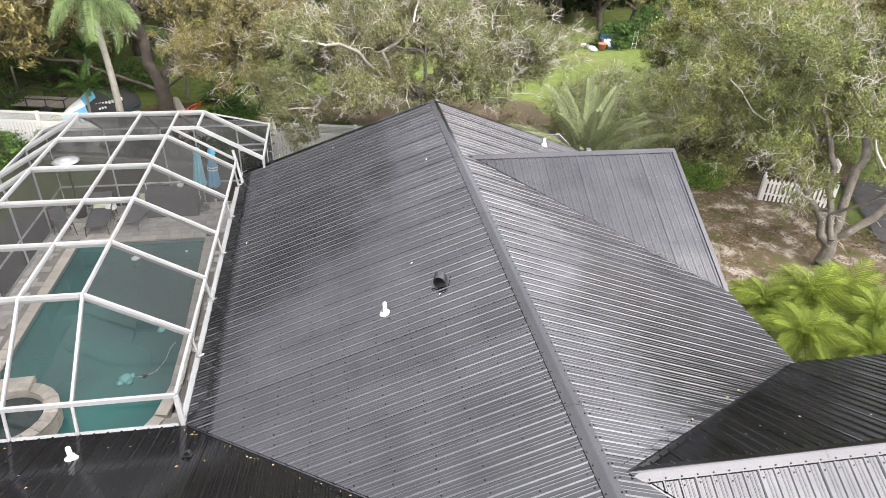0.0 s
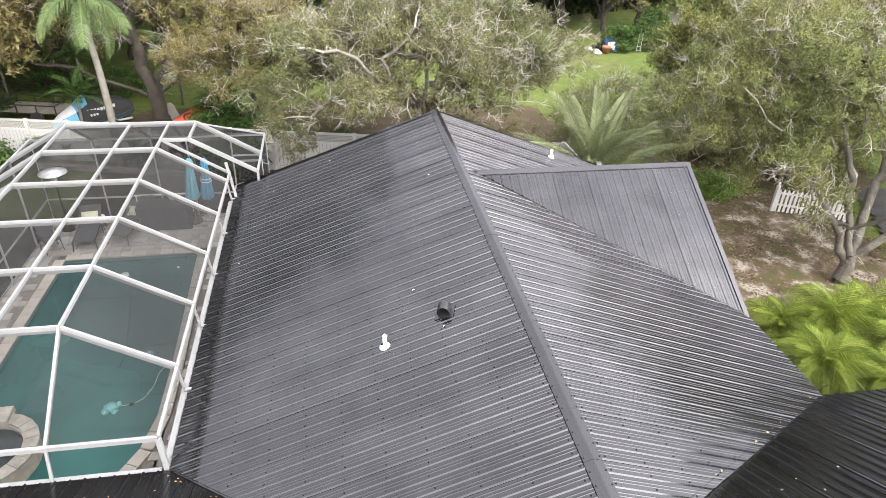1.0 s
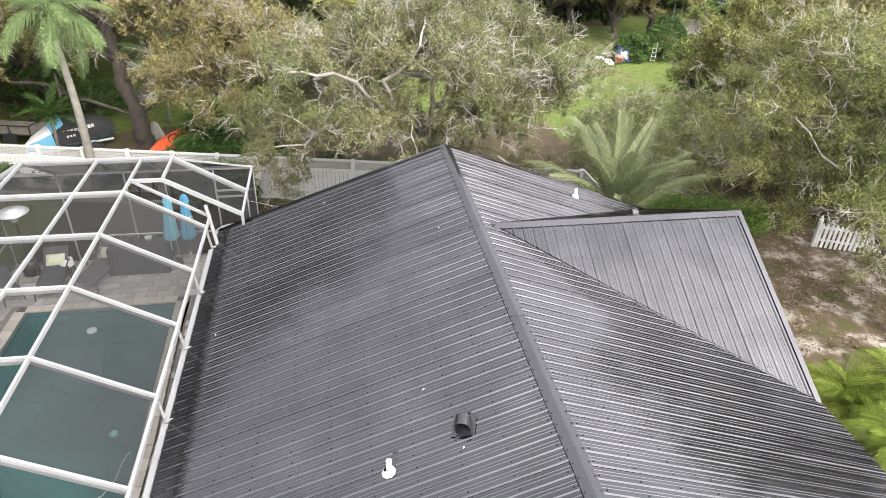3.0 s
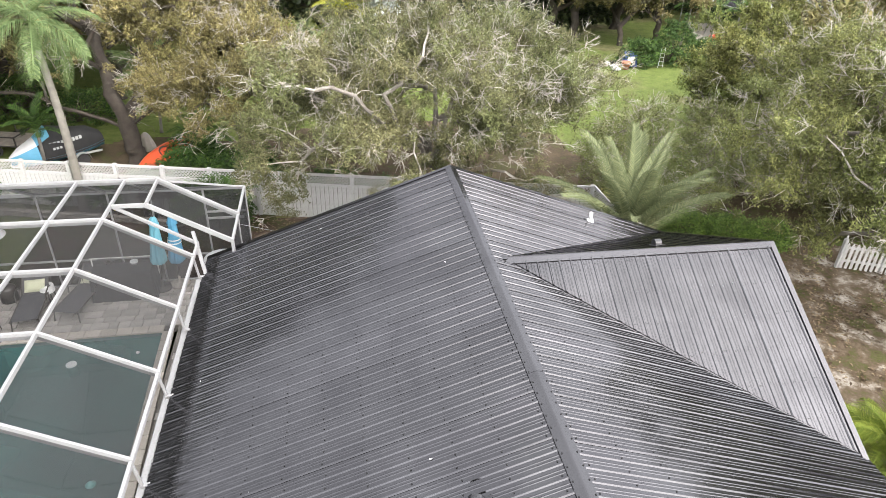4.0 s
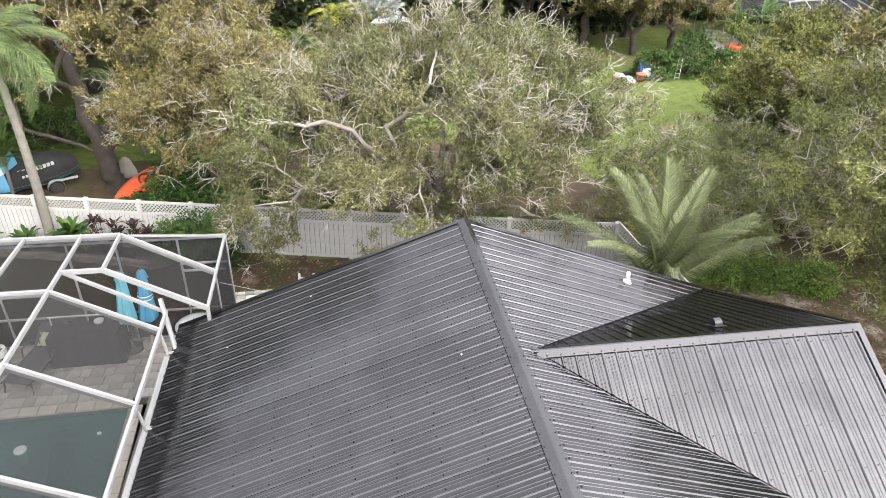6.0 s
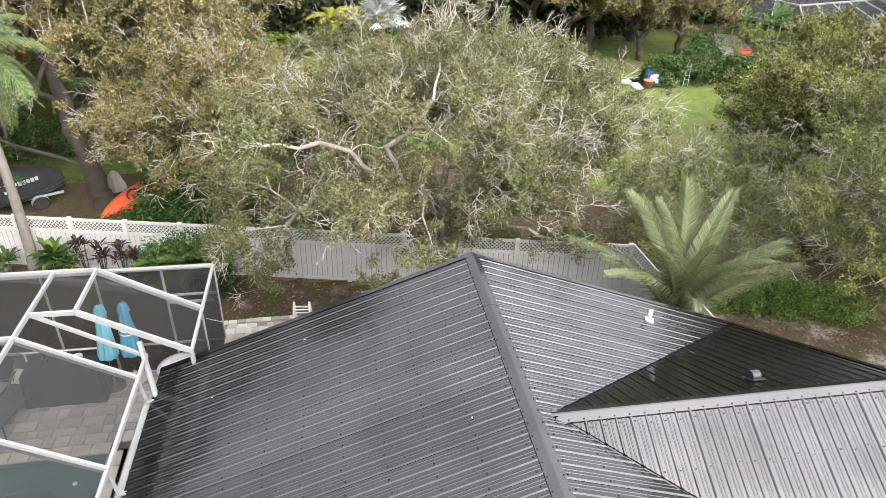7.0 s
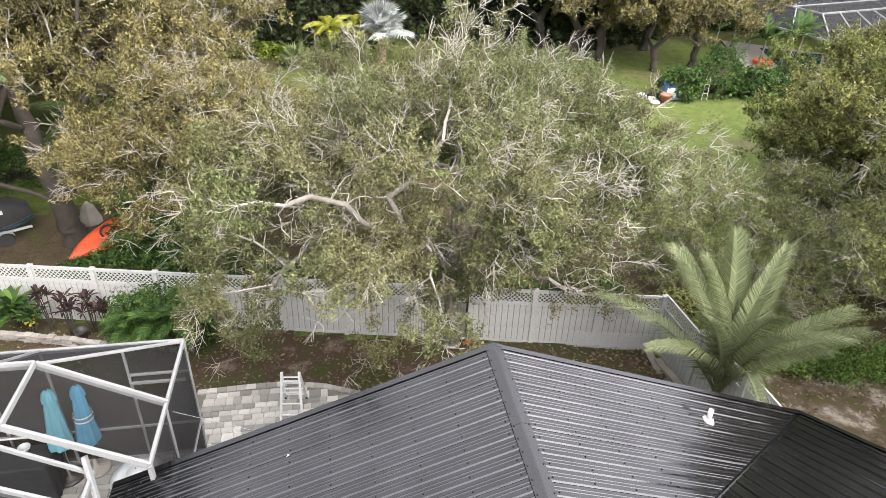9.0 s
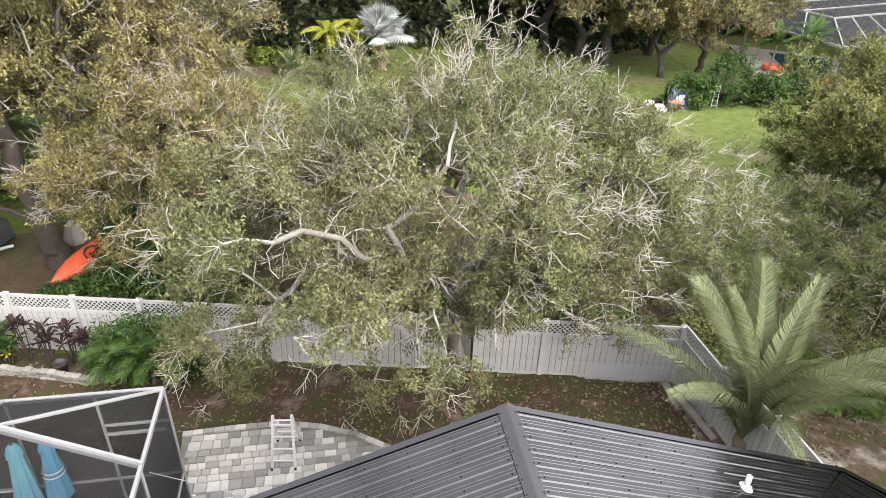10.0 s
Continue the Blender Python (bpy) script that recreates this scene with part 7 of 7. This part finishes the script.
ut = thing("utility_trailer", "black utility trailer with rails and a raised mesh ramp", "trailer", (-14.6, 36.0, 0.0))
ut.rotation_euler = (0, 0, radians(-12))
part("trailer_bed", Geo().box((0, 0, 0.5), (2.9, 1.6, 0.06)), M_WOOD, ut, "worn plank bed")
for s in (-0.8, 0.8):
    for z in (0.5, 0.92):
        part("rail", Geo().bar((-1.45, s, z), (1.45, s, z), 0.05, 0.05), M_DARKMETAL, ut)
    for x in (-1.45, -0.5, 0.5, 1.45):
        part("post", Geo().bar((x, s, 0.45), (x, s, 0.92), 0.05, 0.05, (1, 0, 0)), M_DARKMETAL, ut)
    part("wheel", Geo().tube([(0.5, s * 1.12 - 0.09, 0.3), (0.5, s * 1.12 + 0.09, 0.3)], [0.3, 0.3], 18), M_RUBBER, ut)
for x in (-1.45, 1.45):
    part("rail", Geo().bar((x, -0.8, 0.92), (x, 0.8, 0.92), 0.05, 0.05), M_DARKMETAL, ut)
for y in (-0.78, -0.4, 0.0, 0.4, 0.78):
    part("ramp_bar", Geo().bar((-1.5, y, 0.5), (-1.7, y, 1.7), 0.04, 0.04, (1, 0, 0)), M_DARKMETAL, ut)
for k in range(5):
    part("ramp_bar", Geo().bar((-1.5 - 0.05 * k, -0.78, 0.5 + 0.3 * k), (-1.5 - 0.05 * k, 0.78, 0.5 + 0.3 * k), 0.03, 0.03), M_DARKMETAL, ut)
for x, y, rz, rx in ((-6.9, 33.1, 47, 40), (-6.35, 33.35, 44, 32)):
    ky = thing("kayak", "orange-red plastic kayak lying behind the fence", "kayak", (x, y, 0.62), "kayaks")
    ky.rotation_euler = (radians(rx), radians(-14), radians(rz))
    g = Geo()
    n, m_ = 10, 14
    for i in range(m_ + 1):
        u = i / m_ * 2 - 1
        w_ = 0.36 * (1 - abs(u) ** 2.4) + 0.01
        for k in range(n):
            a = 2 * math.pi * k / n
            g.v.append((u * 1.4, w_ * math.cos(a), 0.16 + (0.14 * (1 - abs(u) ** 3) + 0.02) * math.sin(a) + 0.14 * u * u))
    for i in range(m_):
        for k in range(n):
            g.f.append((i * n + k, i * n + (k + 1) % n, (i + 1) * n + (k + 1) % n, (i + 1) * n + k))
    part("kayak_hull", g, M_RED, ky, "", True)
    part("cockpit", Geo().lathe((0.1, 0, 0.285), [(0.24, 0), (0.26, 0.03), (0.2, 0.035), (0.18, 0.0)], 16), M_RUBBER, ky)
tp = thing("folded_tarp", "pale grey folded tarp at the oak's foot", "tarp", (-8.05, 35.3, 0.0))
part("tarp_sheet", Geo().lathe((0, 0, 0), [(0.42, 0), (0.4, 0.2), (0.3, 0.45), (0.22, 0.7), (0.08, 0.85), (0.01, 0.87)], 9), M_COPING, tp)

# ---- sandy yard ----
pf = thing("picket_fence", "short white pointed picket fence by the driveway", "fence")
a, b = Vector((17.25, 21.95, 0.25)), Vector((19.75, 20.9, 0.2))
d = (b - a)
ang = math.atan2(d.y, d.x)
for z in (0.35, 0.85):
    part("rail", Geo().bar(a + Vector((0, 0, z)), b + Vector((0, 0, z)), 0.04, 0.09), M_VINYL, pf)
pk_me = Geo().add([(-0.045, -0.011, 0.06), (0.045, -0.011, 0.06), (0.045, -0.011, 0.95), (0, -0.011, 1.04), (-0.045, -0.011, 0.95), (-0.045, 0.011, 0.06), (0.045, 0.011, 0.06), (0.045, 0.011, 0.95), (0, 0.011, 1.04), (-0.045, 0.011, 0.95)],
                  [(0, 1, 2, 3, 4), (9, 8, 7, 6, 5)] + [(i, 5 + i, 5 + (i + 1) % 5, (i + 1) % 5) for i in range(5)]).data("picket", M_VINYL)
for i in range(17):
    o = part("picket", pk_me, M_VINYL, pf)
    p = a + d * (i + 0.5) / 17
    o.location, o.rotation_euler = (p.x, p.y - 0.03, p.z), (0, 0, ang)
for t in (0.0, 0.5, 1.0):
    p = a + d * t
    g = Geo().box((p.x, p.y + 0.03, p.z + 0.55), (0.11, 0.11, 1.1))
    g.lathe((p.x, p.y + 0.03, p.z + 1.1), [(0.08, 0), (0.08, 0.03), (0.02, 0.1), (0.04, 0.14), (0.005, 0.2)], 8)
    part("post", g, M_VINYL, pf)
bx = thing("bird_box_post", "white post with a small white house box", "post", (19.85, 21.5, 0.2))
part("upright", Geo().box((0, 0, 0.75), (0.1, 0.1, 1.5)), M_VINYL, bx)
part("box", Geo().box((0, 0, 1.6), (0.3, 0.3, 0.3)), M_VINYL, bx)
part("roof", Geo().lathe((0, 0, 1.74), [(0.3, 0), (0.02, 0.28)], 4), M_VINYL, bx)
for k, (x, y, h) in enumerate(((11.05, 12.75, 1.0), (11.5, 12.2, 0.9), (12.0, 11.9, 0.85))):
    rk = thing("white_planter", "white painted garden planter among the palms", "planter", (x + 1.2, y + 0.2, 0.4), "white planters")
    part("planter_body", Geo().lathe((0, 0, 0), [(0.2, 0), (0.3, 0.2), (0.34, h * 0.7), (0.3, h * 0.75), (0.26, h * 0.6)], 14), M_PVC, rk, "", True)

# ---- far lawn ----
fc = thing("toy_car", "blue and white plastic ride-on toy on the far lawn", "toy", (20.6, 47.7, 0.05))
part("toy_body", Geo().add([(-0.45, -0.35, 0), (0.45, -0.35, 0), (0.45, 0.35, 0), (-0.45, 0.35, 0), (-0.4, -0.2, 0.75), (0.4, -0.2, 0.75), (0.35, 0.3, 0.95), (-0.35, 0.3, 0.95)], [(3, 2, 1, 0), (4, 5, 6, 7), (0, 1, 5, 4), (1, 2, 6, 5), (2, 3, 7, 6), (3, 0, 4, 7)]), M_BLUEPL, fc)
part("toy_panel", Geo().plate([(-0.28, -0.36, 0.15), (0.28, -0.36, 0.15), (0.28, -0.23, 0.68), (-0.28, -0.23, 0.68)], 0.02), M_PVC, fc, "white panel")
tpot = thing("clay_pot", "terracotta pot with a plant on the far lawn", "pot", (20.1, 47.1, 0.0))
part("pot_body", Geo().lathe((0, 0, 0), [(0.2, 0), (0.3, 0.4), (0.33, 0.42), (0.33, 0.5), (0.28, 0.5)], 16), M_TERRA, tpot, "", True)
for k, (x, y, m_) in enumerate(((19.5, 47.6, M_PVC), (19.2, 48.3, M_WHITE_CLOTH), (18.9, 48.0, M_WOOD), (19.8, 48.6, M_DARKCLOTH), (19.4, 47.0, M_PVC))):
    bag = thing("garden_sack", "pale plastic sack lying on the far lawn", "sack", (x, y, 0.0), "garden sacks")
    part("sack_body", Geo().lathe((0, 0, 0), [(0.28, 0), (0.34, 0.08), (0.24, 0.16), (0.05, 0.19)], 9), m_, bag, "", True)
fl_ = thing("garden_ladder", "white wooden ladder leaning in the far hedge", "ladder", (22.7, 47.3, 0.0))
fl_.scale = (0.75, 0.75, 0.75)
for s in (-0.22, 0.22):
    part("side_rail", Geo().bar((s, 0, 0), (s * 0.8 + 0.25, 0.45, 1.7), 0.04, 0.05), M_HOSE, fl_)
for k in range(5):
    part("rung", Geo().bar((-0.2 + 0.05 * k, 0.09 * (k + 0.5), 0.34 * (k + 0.5)), (0.22 + 0.05 * k, 0.09 * (k + 0.5), 0.34 * (k + 0.5)), 0.03, 0.03), M_HOSE, fl_)

# neighbour's pool and cage
npool = thing("far_pool", "neighbour's turquoise pool with a pale concrete deck", "pool", kind="structure")
part("deck_slab", Geo().slab([(27.8, 50.6), (31.4, 48.6), (38.0, 56.5), (31.5, 61.0)], -0.1, 0.16), M_COPING, npool, "pale concrete deck")
part("water", Geo().slab([(31.4, 53.0), (33.4, 51.9), (37.0, 56.3), (33.2, 58.4)], 0.0, 0.2), M_WATER, npool, "turquoise water")
ncage = thing("pool_enclosure", "neighbour's white aluminium pool cage with dark screen", "enclosure", group="pool enclosures")
nx = [(32.3, 50.2), (46.8, 54.4), (42.0, 72.0), (27.5, 68.0)]
cx_, cy_ = sum(p[0] for p in nx) / 4, sum(p[1] for p in nx) / 4
tp_ = [((x - cx_) * 0.68 + cx_, (y - cy_) * 0.68 + cy_) for x, y in nx]
for i in range(4):
    p, q = nx[i], nx[(i + 1) % 4]
    s, t = tp_[i], tp_[(i + 1) % 4]
    part("eave_beam", Geo().bar((*p, 2.6), (*q, 2.6), 0.1, 0.16), M_ALU, ncage)
    part("ridge_beam", Geo().bar((*s, 3.6), (*t, 3.6), 0.1, 0.16), M_ALU, ncage)
    for k in range(6):
        u = k / 6
        pe = (p[0] + (q[0] - p[0]) * u, p[1] + (q[1] - p[1]) * u)
        te = (s[0] + (t[0] - s[0]) * u, s[1] + (t[1] - s[1]) * u)
        part("rafter", Geo().bar((*pe, 2.6), (*te, 3.6), 0.08, 0.14), M_ALU, ncage)
        part("upright", Geo().bar((*pe, 0.0), (*pe, 2.6), 0.07, 0.07, (1, 0, 0)), M_ALU, ncage)
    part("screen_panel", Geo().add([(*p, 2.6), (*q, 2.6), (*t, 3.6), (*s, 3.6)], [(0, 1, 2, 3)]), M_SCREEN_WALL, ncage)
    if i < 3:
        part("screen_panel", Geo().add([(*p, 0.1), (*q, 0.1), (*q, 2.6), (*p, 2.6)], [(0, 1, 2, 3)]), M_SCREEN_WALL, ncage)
for k in range(1, 5):
    u = k / 5
    part("rafter", Geo().bar((tp_[0][0] + (tp_[3][0] - tp_[0][0]) * u, tp_[0][1] + (tp_[3][1] - tp_[0][1]) * u, 3.6), (tp_[1][0] + (tp_[2][0] - tp_[1][0]) * u, tp_[1][1] + (tp_[2][1] - tp_[1][1]) * u, 3.6), 0.08, 0.14), M_ALU, ncage)
part("screen_panel", Geo().add([(*p, 3.6) for p in tp_], [(0, 1, 2, 3)]), M_SCREEN_WALL, ncage)
for k, (x, y) in enumerate(((30.6, 54.0), (32.5, 50.3), (34.0, 50.2))):
    fr = thing("pool_ring", "red inflatable ring by the far pool", "float", (x, y, 0.18), "red floats")
    g = Geo()
    for i in range(14):
        for j in range(7):
            a1, b1 = 2 * math.pi * i / 14, 2 * math.pi * j / 7
            g.v.append(((0.5 + 0.18 * math.cos(b1)) * math.cos(a1), (0.5 + 0.18 * math.cos(b1)) * math.sin(a1), 0.18 + 0.18 * math.sin(b1)))
    g.f += [(i * 7 + j, ((i + 1) % 14) * 7 + j, ((i + 1) % 14) * 7 + (j + 1) % 7, i * 7 + (j + 1) % 7) for i in range(14) for j in range(7)]
    part("ring_body", g, M_RED, fr, "", True)

# ---- fallen leaves and twigs on the ground ----
def litter(name, label, mat, n, seed, spot, size=(0.03, 0.075)):
    rng = np.random.default_rng(seed)
    pts = []
    while len(pts) < n:
        p = spot(rng)
        if p is not None:
            pts.append(p)
    c = np.array(pts)
    t = rng.uniform(0, 6.283, n)
    L = rng.uniform(size[0], size[1], (n, 1))
    a = np.stack([np.cos(t), np.sin(t), rng.normal(0, 0.25, n)], axis=1) * L
    b = np.stack([-np.sin(t), np.cos(t), rng.normal(0, 0.25, n)], axis=1) * L * 0.5
    lift = np.array([0, 0, 0.022])
    v = np.stack([c + a, c + b + lift, c - a, c - b + lift], axis=1).reshape(-1, 3)
    tagged(new(name, fast_mesh(name, v, np.arange(n * 4).reshape(-1, 4), mat)), label, "leaf litter", kind="stuff")


def on_sand(rng):
    x, y = rng.uniform(9.9, 20.0), rng.uniform(11.0, 24.4)
    if noise.noise(Vector((x * 0.6, y * 0.6, 4.0))) + rng.uniform(-0.5, 0.5) < 0.05:
        return None
    return (x, y, ground_z(x, y) + 0.085)


def on_mulch(rng):
    x = rng.uniform(-9.5, 9.4)
    y = rng.uniform(23.5, FENCE(x) - 0.15)
    if inside(PATIO, x, y) or (x < -2.0 and y < 23.5):
        return None
    return (x, y, ground_z(x, y) + 0.085)


M_DEADLEAF = leaf_mat("brown_dead_leaves", (0.045, 0.03, 0.018), (0.11, 0.075, 0.045), (0.24, 0.19, 0.12), back=0.05)
litter("fallen_leaves", "brown oak leaves strewn over the sandy yard", M_DEADLEAF, 9000, 301, on_sand)
litter("fallen_leaves", "brown oak leaves strewn over the mulch by the fence", M_DEADLEAF, 4500, 302, on_mulch)
